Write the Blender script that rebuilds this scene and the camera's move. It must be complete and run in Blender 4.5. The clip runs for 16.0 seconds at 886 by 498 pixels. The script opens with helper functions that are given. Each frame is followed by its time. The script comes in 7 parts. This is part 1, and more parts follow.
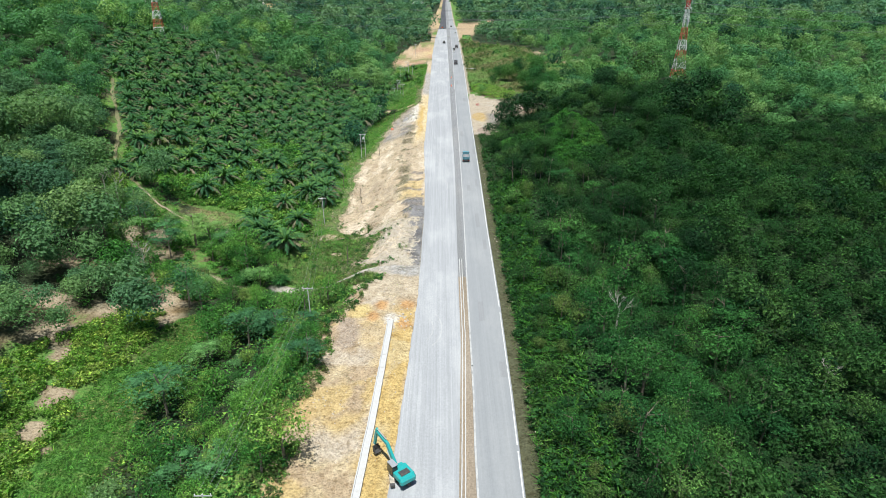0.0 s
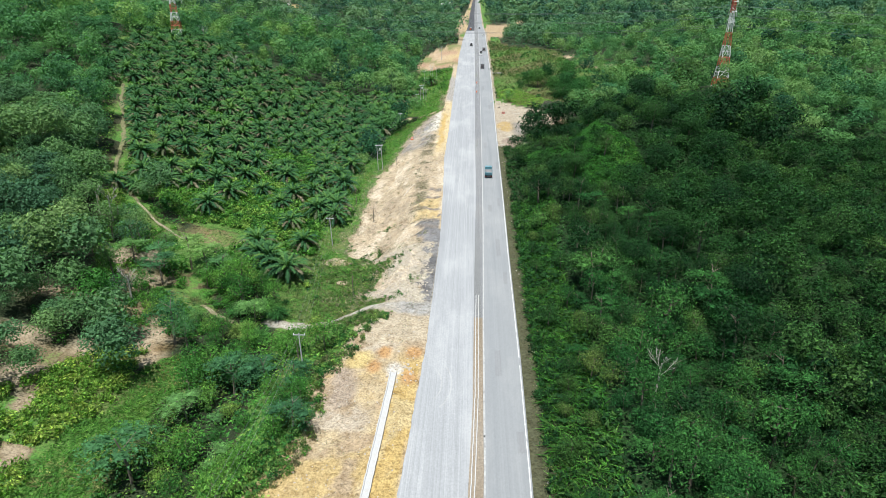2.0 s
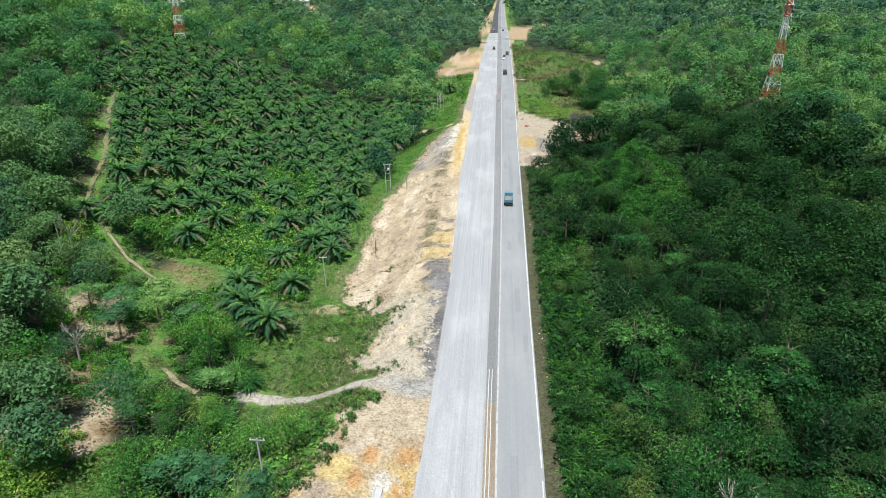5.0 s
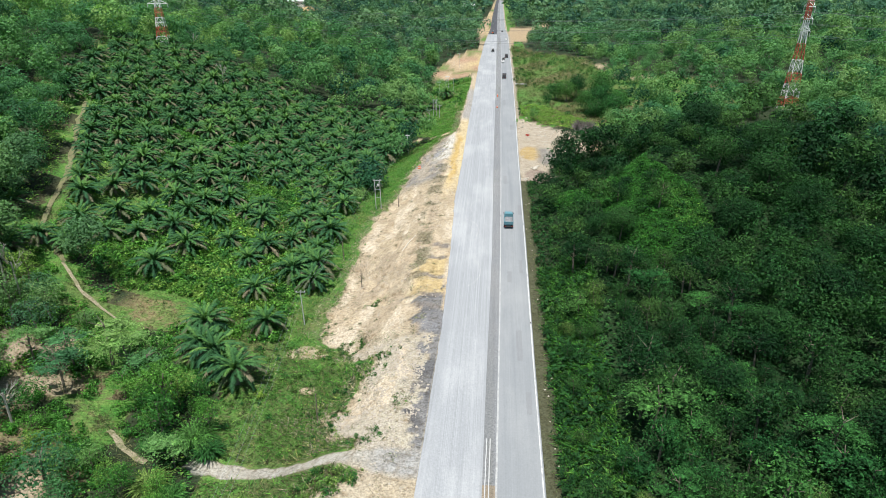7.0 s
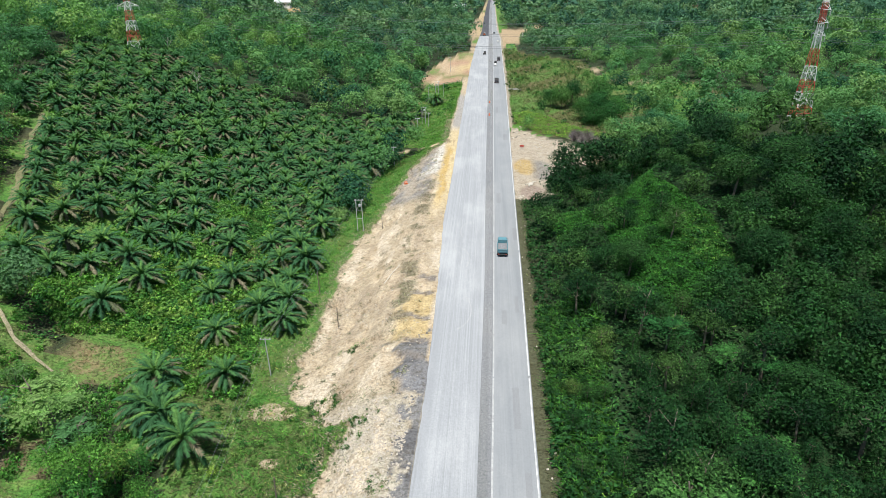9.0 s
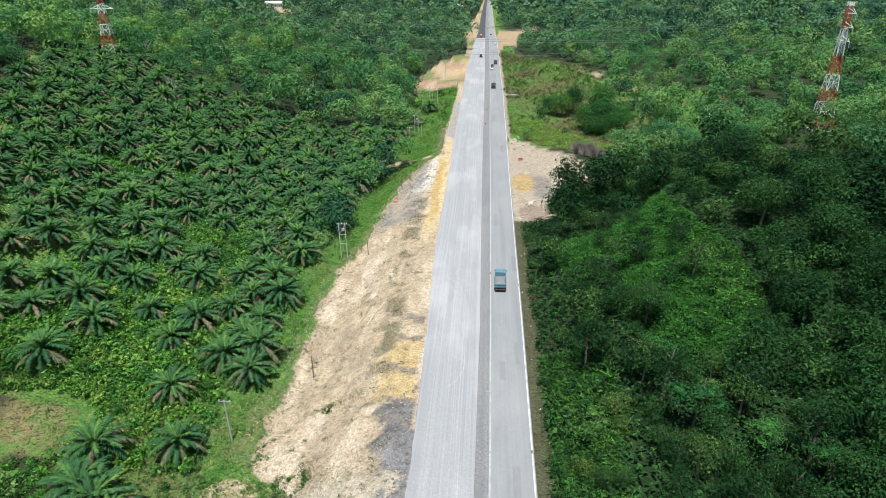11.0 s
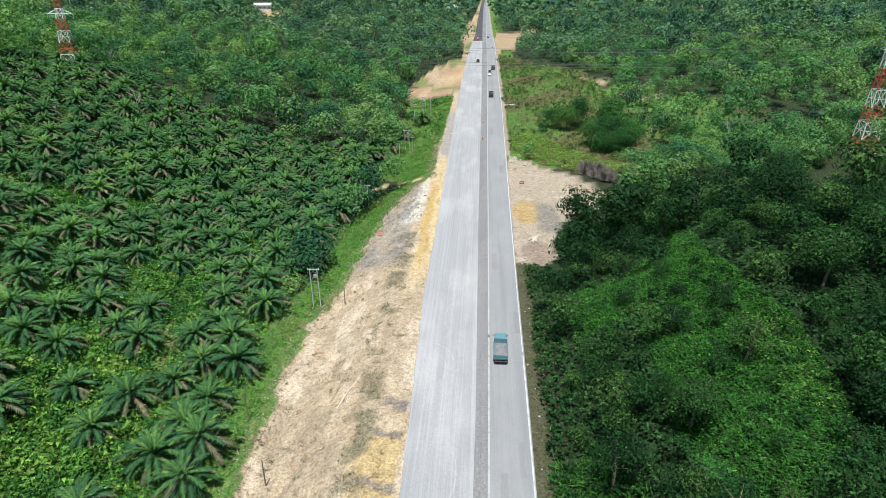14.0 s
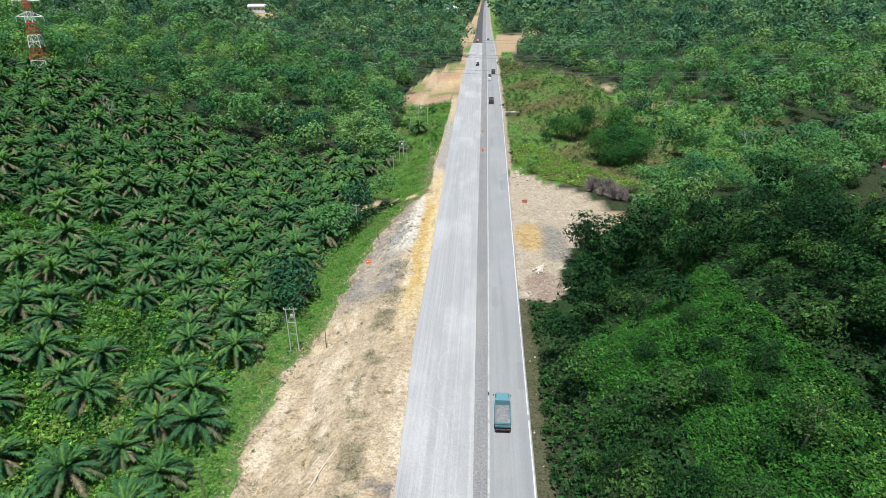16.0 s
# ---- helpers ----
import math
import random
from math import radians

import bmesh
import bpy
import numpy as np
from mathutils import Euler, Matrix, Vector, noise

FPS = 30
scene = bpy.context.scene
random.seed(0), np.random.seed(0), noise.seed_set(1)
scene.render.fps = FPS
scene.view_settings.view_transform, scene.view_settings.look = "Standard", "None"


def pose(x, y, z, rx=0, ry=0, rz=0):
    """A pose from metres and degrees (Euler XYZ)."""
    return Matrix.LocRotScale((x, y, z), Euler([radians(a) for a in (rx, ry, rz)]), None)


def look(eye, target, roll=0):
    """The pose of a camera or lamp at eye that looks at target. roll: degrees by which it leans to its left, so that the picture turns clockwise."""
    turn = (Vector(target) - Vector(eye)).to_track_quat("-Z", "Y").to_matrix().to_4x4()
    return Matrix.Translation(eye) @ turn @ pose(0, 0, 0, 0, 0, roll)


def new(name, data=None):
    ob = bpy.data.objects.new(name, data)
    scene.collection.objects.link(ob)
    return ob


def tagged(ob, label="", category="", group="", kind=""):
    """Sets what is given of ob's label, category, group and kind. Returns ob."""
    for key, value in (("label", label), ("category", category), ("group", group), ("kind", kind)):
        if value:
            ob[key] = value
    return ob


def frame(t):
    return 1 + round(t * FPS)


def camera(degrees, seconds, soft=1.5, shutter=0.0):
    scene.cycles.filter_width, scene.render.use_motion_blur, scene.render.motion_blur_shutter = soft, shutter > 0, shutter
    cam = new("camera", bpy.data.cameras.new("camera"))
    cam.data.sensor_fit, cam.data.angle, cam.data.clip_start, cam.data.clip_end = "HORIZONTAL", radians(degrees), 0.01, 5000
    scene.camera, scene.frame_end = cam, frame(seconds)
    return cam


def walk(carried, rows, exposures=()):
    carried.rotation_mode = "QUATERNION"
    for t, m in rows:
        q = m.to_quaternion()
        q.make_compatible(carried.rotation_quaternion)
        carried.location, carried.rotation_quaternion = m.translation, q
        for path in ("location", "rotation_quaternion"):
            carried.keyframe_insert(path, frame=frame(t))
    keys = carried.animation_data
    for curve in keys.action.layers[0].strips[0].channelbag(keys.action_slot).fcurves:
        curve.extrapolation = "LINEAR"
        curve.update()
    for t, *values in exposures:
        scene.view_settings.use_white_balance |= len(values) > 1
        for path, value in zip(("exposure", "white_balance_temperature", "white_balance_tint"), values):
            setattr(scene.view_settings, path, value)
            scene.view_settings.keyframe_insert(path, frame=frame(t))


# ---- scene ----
cam = camera(71.6, 16.0, soft=0.6)
METRES, EYE, TILT, LEAN, TURN = 128.0, 57.0, -24.4, 0.0, 0.0
ROWS = [
    (0.0, 0.0, 0.0, 0.0, 0.0, 0.0, -0.0),
    (0.5, 0.0046, 0.0281, 0.0131, 0.37, 0.01, -0.16),
    (1.0, 0.0088, 0.0563, 0.0259, 0.94, 0.02, -0.41),
    (1.5, 0.0126, 0.0844, 0.0388, 1.62, 0.01, -0.71),
    (2.0, 0.0157, 0.1129, 0.0516, 2.41, 0.01, -1.07),
    (2.5, 0.0181, 0.1415, 0.0644, 3.28, -0.0, -1.47),
    (3.0, 0.0204, 0.17, 0.0772, 4.26, -0.02, -1.9),
    (3.5, 0.0216, 0.1987, 0.0902, 4.93, -0.04, -2.19),
    (4.0, 0.0226, 0.2275, 0.1031, 4.64, -0.03, -2.06),
    (6.5, 0.0243, 0.3684, 0.1658, 4.31, -0.03, -1.85),
    (7.0, 0.0243, 0.3972, 0.1784, 4.32, -0.02, -1.84),
    (7.5, 0.0241, 0.4262, 0.1913, 4.13, -0.02, -1.74),
    (8.0, 0.0237, 0.4549, 0.2046, 4.02, -0.02, -1.68),
    (8.5, 0.0243, 0.4837, 0.2177, 3.84, -0.0, -1.59),
    (9.0, 0.0246, 0.5123, 0.2309, 3.68, 0.01, -1.51),
    (11.5, 0.0266, 0.6538, 0.2967, 3.39, 0.02, -1.35),
    (12.0, 0.0267, 0.6822, 0.3097, 3.34, 0.03, -1.3),
    (12.5, 0.0268, 0.7107, 0.3229, 3.3, 0.02, -1.28),
    (13.0, 0.0268, 0.7391, 0.336, 3.26, 0.04, -1.26),
    (13.5, 0.0272, 0.7674, 0.3487, 3.24, 0.04, -1.24),
    (14.0, 0.0273, 0.7957, 0.3617, 3.23, 0.05, -1.24),
    (14.5, 0.0277, 0.8242, 0.3745, 3.23, 0.07, -1.23),
    (15.0, 0.0278, 0.8528, 0.3873, 3.22, 0.07, -1.23),
    (15.5, 0.0282, 0.8813, 0.3999, 3.24, 0.07, -1.23),
    (16.0, 0.0287, 0.9096, 0.4124, 3.25, 0.08, -1.23),
]
walk(cam, [(t, pose(0, 0, EYE, TILT, LEAN, TURN) @ pose(METRES * x, METRES * y, METRES * z, 90 + pitch, roll, yaw)) for t, x, y, z, yaw, pitch, roll in ROWS], exposures=[(0.0, 0.44, 6250, 7), (16.0, 0.33, 6300, 9)])

# ---- world, sun and exposure ----
SUN_DIR = Vector((-0.03, -0.28, 0.96)).normalized()
world = bpy.data.worlds.new("sky")
scene.world = world
world.use_nodes = True
wn = world.node_tree
sky = wn.nodes.new("ShaderNodeTexSky")
sky.sky_type = "NISHITA"
sky.sun_disc = False
sky.sun_elevation = math.asin(SUN_DIR.z)
sky.sun_rotation = math.atan2(SUN_DIR.x, SUN_DIR.y)
wn.links.new(sky.outputs["Color"], wn.nodes["Background"].inputs["Color"])
wn.nodes["Background"].inputs["Strength"].default_value = 0.066
sun = new("sun", bpy.data.lights.new("sun", "SUN"))
sun.data.energy = 5.0
sun.data.angle = radians(0.5)
sun.data.color = (1.0, 0.965, 0.925)
sun.matrix_world = look(SUN_DIR * 300, (0, 0, 0))

# ---- noise ----


def vnoise(x, y, seed=0):
    """Smooth value noise of unit cell size, 0 to 1."""
    xi, yi = np.floor(x), np.floor(y)
    fx, fy = x - xi, y - yi
    fx, fy = fx * fx * (3 - 2 * fx), fy * fy * (3 - 2 * fy)

    def h(a, b):
        s = np.sin(a * 127.1 + b * 311.7 + seed * 74.7) * 43758.5453
        return s - np.floor(s)
    return (h(xi, yi) * (1 - fx) + h(xi + 1, yi) * fx) * (1 - fy) + (h(xi, yi + 1) * (1 - fx) + h(xi + 1, yi + 1) * fx) * fy


def fbm(x, y, size, octaves=4, seed=0):
    """Layered noise about 0, from -1 to 1."""
    total, amp, norm = 0, 1.0, 0
    for k in range(octaves):
        total = total + amp * (vnoise(x / size + 17 * k, y / size - 9 * k, seed + k) * 2 - 1)
        norm += amp
        amp, size = amp * 0.5, size * 0.5
    return total / norm


def smooth(a, b, v):
    t = np.clip((np.asarray(v, float) - a) / (b - a), 0, 1)
    return t * t * (3 - 2 * t)


def inside(poly, x, y):
    """Which points lie in a polygon of (x, y) corners."""
    x, y = np.asarray(x, float), np.asarray(y, float)
    res = np.zeros(x.shape, bool)
    n = len(poly)
    for i in range(n):
        (x0, y0), (x1, y1) = poly[i], poly[(i + 1) % n]
        if y0 == y1:
            continue
        cross = ((y0 > y) != (y1 > y)) & (x < (x1 - x0) * (y - y0) / (y1 - y0) + x0)
        res ^= cross
    return res


def near_path(pts, x, y):
    """Distance from points to a polyline of (x, y)."""
    best = np.full(np.shape(x), 1e9)
    for (x0, y0), (x1, y1) in zip(pts, pts[1:]):
        dx, dy = x1 - x0, y1 - y0
        t = np.clip(((x - x0) * dx + (y - y0) * dy) / (dx * dx + dy * dy), 0, 1)
        best = np.minimum(best, np.hypot(x - x0 - t * dx, y - y0 - t * dy))
    return best


def line(*pairs):
    """A function of y through (y, x) pairs."""
    ys, xs = [p[0] for p in pairs], [p[1] for p in pairs]
    return lambda y: np.interp(y, ys, xs)


# ---- plan: the two carriageways run along y ----
new_left = line((-50, -7.6), (54, -6.6), (72, -5.9), (104, -4.8), (150, -4.8), (178, -5.5), (200, -6.2), (214, -6.8), (250, -6.7), (315, -7.1), (476, -7.9), (600, -7.0), (690, -5.0), (760, -3.4), (935, -3.0), (1258, -1.0), (1700, 4))
new_right = line((-50, 0.4), (54, 1.9), (88, 3.0), (126, 3.2), (182, 3.7), (268, 3.5), (400, 3.8), (600, 3.6), (935, 3.6), (1258, 4.6), (1700, 9))
old_left = line((-50, 3.2), (62, 4.1), (74, 4.4), (110, 4.7), (153, 5.2), (217, 5.7), (315, 6.0), (408, 6.5), (518, 7.0), (760, 7.4), (1040, 8.0), (1300, 8.5), (1700, 13))
old_right = line((-50, 8.6), (54, 9.8), (74, 10.3), (100, 10.7), (140, 10.9), (186, 11.4), (217, 11.6), (268, 12.0), (326, 12.7), (402, 13.4), (560, 14.0), (680, 14.5), (770, 12.4), (1040, 13.0), (1300, 13.6), (1700, 18))
bank_edge = line((-50, -21), (54.6, -20), (60, -18.8), (63, -19.4), (64, -22.2), (69, -22), (75, -19.3), (84, -18.6), (91, -20.2), (97, -16.9), (104.8, -15.7), (108, -15.7), (111, -13.2), (113, -12), (117.5, -13), (119, -13.2), (121, -17.5), (124, -19), (128, -19.4), (129.5, -16.6), (133, -15.3), (137, -15.2), (141, -14.2), (142.5, -19.4), (149, -23), (150.5, -26.3), (155, -29.5), (159, -28.2), (165, -29), (173, -28), (183, -28.4), (190, -27.8), (204, -29.7), (214, -28.3), (230, -24.5), (236, -24), (262, -21.2), (271, -19.6), (282, -16), (287, -13.6), (292, -10), (298, -10.3), (311, -11.1), (325, -11), (350, -11), (420, -10.6), (560, -10.4), (640, -11), (700, -17), (860, -15), (1000, -8), (1300, -4), (1700, 1))
bank_start = line((-50, 20), (100, 17), (125, 3), (170, 2.5), (260, 5), (320, 2.5), (400, 4), (600, 8), (1700, 12))
bank_run = line((-50, 15), (100, 15), (125, 20), (260, 17), (320, 14), (1700, 20))
bank_depth = line((-50, 7), (180, 6.6), (260, 6.0), (330, 4.0), (450, 2.0), (700, 1), (1700, 0))
west_rise = line((0, 1), (340, 1), (385, 0.62), (520, 0.5), (760, 0.42), (1700, 0.45))

PAD = [(11.5, 231), (18, 230), (21.5, 236), (20.5, 242), (27, 262), (39, 267), (41, 276), (34, 291), (22, 303), (13.5, 318), (11.8, 300)]
CLEARING_FAR = [(-37, 449), (-33, 425), (-16, 426), (-7, 440), (-7, 575), (-9, 570), (-27, 541)]
DIRT = [(-70, 140, 5.0), (-75, 138, 4.0), (-67, 133, 3.5), (-71, 130, 4.0), (-57, 111, 4.5), (-54, 104, 3.0), (-58.5, 117, 2.5), (-66, 105.5, 3.0), (-71, 96, 4.5), (-67, 90, 4.0), (-63, 86, 2.5), (-62, 79, 3.2), (-57, 82, 3.0), (-60, 72, 3.8), (-56, 68, 2.5), (-77, 104, 3.0), (-82, 120, 3.5)]
FOOTPATH = [(-44, 118.5), (-47, 119.5), (-53, 124), (-55, 126), (-62, 130), (-72, 140)]
MEADOW = [(-55, 50), (-57, 74), (-58, 84), (-54, 92), (-54, 102), (-49, 107), (-46, 100), (-46, 84), (-48, 73), (-45, 58), (-42, 48)]
VERGE_A = [(-27, 142), (-38, 128), (-34, 120), (-20, 119), (-17, 130)]
HILLSIDE = [(14, 322), (24, 306), (44, 292), (62, 300), (58, 345), (60, 400), (63, 455), (40, 520), (16, 600)]
FERNS = [(14.5, 342), (15.5, 319), (24, 306), (40, 293), (54, 296.5), (46, 309), (36, 322), (30, 336), (22, 348)]
SCRUB = [(60, 296), (60, 345), (66, 440), (84, 405), (116, 372), (128, 346), (104, 318), (78, 300)]
CUT_RIGHT = [(16, 600), (30, 640), (34, 700), (72, 845), (66, 850), (26, 760), (16, 790)]
PALMS = [(-36, 150), (-36, 205), (-36, 228), (-33, 250), (-31, 284), (-35, 332), (-42, 330), (-62, 331), (-94, 337), (-106, 340), (-134, 348), (-160, 334), (-150, 262), (-127, 236), (-108, 200), (-98, 172), (-84, 172), (-56, 150), (-46, 134), (-38, 138)]
PALM_TRACK = [(-131, 250), (-125, 236), (-107, 202), (-100, 183), (-96, 174), (-85, 164), (-80, 159.3), (-76.5, 156.4), (-67.5, 152), (-63, 147), (-60, 138), (-54, 124)]
SPUR = [(-13.5, 291), (-17, 293.2), (-24.4, 298), (-31.5, 289)]
SIDE_TRACK = [(-36.5, 118.6), (-33.5, 118), (-27, 117), (-21, 115.4), (-9.6, 115.2), (-5.5, 115)]
TRAIL_A = [(58, 462), (58, 448), (62, 436), (72, 400), (84, 383), (102, 360), (118, 350)]
GRASSY = [(-34, 106), (-19, 108), (-10, 112), (-8, 126), (-17, 140), (-27, 143), (-36, 152), (-38, 168), (-46, 170), (-46, 146), (-40, 136), (-37, 128)]
THICKET = [(-44, 112), (-46, 146), (-56, 150), (-66, 149), (-76, 154), (-84, 160), (-88, 150), (-78, 132), (-72, 118), (-60, 112)]
MEADOW_RIM = [(-72, 60), (-73, 84), (-68, 98), (-61, 108), (-55, 108), (-54, 92), (-58, 84), (-57, 74), (-55, 50), (-66, 50)]
BUSHZONE = [(-48, 165), (-82, 170), (-80, 205), (-60, 236), (-54, 236), (-50, 215)]
GAP = [(-50, 190), (-54, 200), (-59, 210), (-62, 229), (-56, 229), (-53, 212), (-49, 200), (-47, 190)]


def ground_z(x, y):
    """Height of the ground; the roads lie at 0."""
    x, y = np.asarray(x, float), np.asarray(y, float)
    dl, dr = new_left(y) - x, x - old_right(y)
    z = -bank_depth(y) * smooth(0, 1, (dl - bank_start(y)) / bank_run(y))
    w = -x - 64
    s = 0.37 * 0.5 * (w + np.sqrt(w * w + 120))
    z = z + 60 * np.tanh(s / 60) * west_rise(y) * smooth(0, 30, dl)
    pad = 1 - smooth(1.0, 1.5, np.hypot((x - 25) / 20, (y - 272) / 46))

    def hill(cx, cy, h, sx, sy):
        return h * np.exp(-((x - cx) / sx) ** 2 - ((y - cy) / sy) ** 2)
    right = 2.2 * smooth(1.5, 8, dr) * (1 - smooth(215, 235, y))
    right = right + hill(55, 208, 13, 24, 40) + hill(36, 172, 5, 13, 22) + hill(128, 226, 12, 40, 50) + hill(106, 276, 12, 34, 34) + hill(75, 125, 3, 20, 22)
    right = right - 8 * smooth(10, 30, dr) * (1 - smooth(95, 130, y)) + hill(22, 66, 3, 9, 26)
    right = right + 5 * smooth(10, 40, dr) * smooth(330, 400, y) * (1 - smooth(480, 620, y))
    z = z + right * smooth(1, 14, dr) * (1 - pad)
    far = smooth(25, 130, np.maximum(dl, dr)) * smooth(300, 520, y)
    z = z + far * (9 * fbm(x, y, 210, 3, 11) + 5)
    z = z + smooth(60, 260, np.maximum(dl, dr)) * smooth(700, 1300, y) * (14 + 22 * fbm(x, y, 420, 2, 5))
    r = np.hypot(x, y - 60)
    z = z + 55 * smooth(1500, 3600, r) * (1 + 0.6 * fbm(x, y, 900, 2, 3))
    z = z + hill(-204, 723, 4, 30, 34) + hill(-172, 628, -8, 46, 42) + hill(-330, 625, -16, 120, 105) + hill(-367, 711, 1.5, 26, 28)
    rough = np.minimum(smooth(0.5, 4, np.maximum(dl, dr)), 1)
    z = z + smooth(0.8, 2.5, dl) * (x > bank_edge(y) - 2) * (y < 330) * (0.30 * fbm(x, y, 1.9, 2, 78) + 0.30 * fbm(x * 1.0, y * 0.3, 2.6, 2, 79))
    gully = np.abs(fbm(x * 0.55, y, 7.0, 3, 85))
    z = z - 0.9 * (1 - smooth(0.0, 0.16, gully)) * smooth(5, 9, dl) * smooth(118, 126, y) * (1 - smooth(288, 300, y)) * (x > bank_edge(y) - 1)
    for ly, reach in ((153.5, 6.0), (158.6, 5.5), (162.2, 6.5), (166.8, 8.5), (175.5, 6.0), (182.0, 4.5)):
        step = y - ly - 0.35 * dl - 1.2 * fbm(x, y, 4.0, 2, 86)
        z = z - 0.42 * np.exp(-(step / 0.75) ** 2) * smooth(0.8, 1.6, dl) * (1 - smooth(reach - 1, reach + 1, dl))
    z = z + rough * (0.42 * fbm(x, y, 5.5, 4, 21) + 0.5 * fbm(x, y, 23, 2, 31) * smooth(6, 30, np.maximum(dl, dr)))
    drain_x = np.interp(y, [40, 54, 68, 94, 100], [-10.9, -10.4, -9.85, -9.35, -9.25])
    beside = smooth(0.9, 2.2, np.abs(x - drain_x)) * (y < 99) + (y >= 99)
    z = z * beside - 0.10 * (1 - beside)
    corridor = (dl < 0.6) & (dr < 0.6)
    return np.where(corridor, -0.12, z - 0.05 * (1 - rough))


def bare(x, y):
    """How far each place lies from the trodden earth patches, 1 at their rim."""
    best = np.full(np.shape(x), 9.0)
    for cx, cy, r in DIRT:
        best = np.minimum(best, np.hypot(x - cx, (y - cy) * 0.8) / (0.66 * r))
    return best + 0.75 * fbm(x, y, 4.5, 3, 51)


def gz(x, y):
    return float(ground_z(np.array([x]), np.array([y]))[0])


# ---- materials ----
def nodes_of(name):
    m = bpy.data.materials.new(name)
    m.use_nodes = True
    nt = m.node_tree
    return m, nt, nt.nodes["Principled BSDF"]


def add(nt, kind, **values):
    n = nt.nodes.new("ShaderNode" + kind)
    for key, value in values.items():
        if key == "ops":
            n.operation = value
        elif key == "kind":
            n.data_type = value
        elif key == "blend":
            n.blend_type = value
        else:
            n.inputs[key.replace("_", " ")].default_value = value
    return n


def coords(nt, sx=1.0, sy=1.0, sz=1.0):
    c = nt.nodes.new("ShaderNodeTexCoord")
    m = nt.nodes.new("ShaderNodeMapping")
    m.inputs["Scale"].default_value = (sx, sy, sz)
    nt.links.new(c.outputs["Object"], m.inputs["Vector"])
    return m.outputs["Vector"]


def noise_out(nt, scale, detail=4.0, rough=0.55, vec=None):
    n = add(nt, "TexNoise", Scale=scale, Detail=detail, Roughness=rough)
    nt.links.new(vec if vec else coords(nt), n.inputs["Vector"])
    return n.outputs["Fac"]


def ramp(nt, fac, *stops):
    r = nt.nodes.new("ShaderNodeValToRGB")
    e = r.color_ramp.elements
    while len(e) < len(stops):
        e.new(0.5)
    for el, (p, c) in zip(e, stops):
        el.position = p
        el.color = (*c, 1) if len(c) == 3 else c
    nt.links.new(fac, r.inputs["Fac"])
    return r.outputs["Color"]


def grey(v):
    return (v, v, v)


def mix(nt, a, b, fac, blend="MIX"):
    m = nt.nodes.new("ShaderNodeMix")
    m.data_type, m.blend_type = "RGBA", blend
    for index, value in ((0, fac), (6, a), (7, b)):
        if isinstance(value, (int, float)):
            m.inputs[index].default_value = value
        elif isinstance(value, tuple):
            m.inputs[index].default_value = (*value, 1)
        else:
            nt.links.new(value, m.inputs[index])
    return m.outputs[2]


def math_node(nt, op, a, b=0.0, clamp=False):
    m = nt.nodes.new("ShaderNodeMath")
    m.operation, m.use_clamp = op, clamp
    for i, value in enumerate((a, b)):
        if isinstance(value, (int, float)):
            m.inputs[i].default_value = value
        else:
            nt.links.new(value, m.inputs[i])
    return m.outputs[0]


def bump(nt, bsdf, height, strength=0.4, distance=0.05):
    b = add(nt, "Bump", Strength=strength, Distance=distance)
    nt.links.new(height, b.inputs["Height"])
    nt.links.new(b.outputs["Normal"], bsdf.inputs["Normal"])


def paint(name, color, rough=0.6, metal=0.0, var=0.25, scale=2.5, dirt=(0.25, 0.20, 0.14), dirty=0.25):
    """Painted or plain surface with wear at two scales."""
    m, nt, b = nodes_of(name)
    lo = tuple(c * (1 - var) for c in color)
    hi = tuple(min(1, c * (1 + var * 0.6)) for c in color)
    c = ramp(nt, noise_out(nt, scale * 6, 3), (0.3, lo), (0.7, hi))
    f = ramp(nt, noise_out(nt, scale, 5, 0.65), (0.48, grey(0)), (0.72, grey(dirty)))
    c = mix(nt, c, dirt, f)
    nt.links.new(c, b.inputs["Base Color"])
    b.inputs["Roughness"].default_value = rough
    b.inputs["Metallic"].default_value = metal
    return m


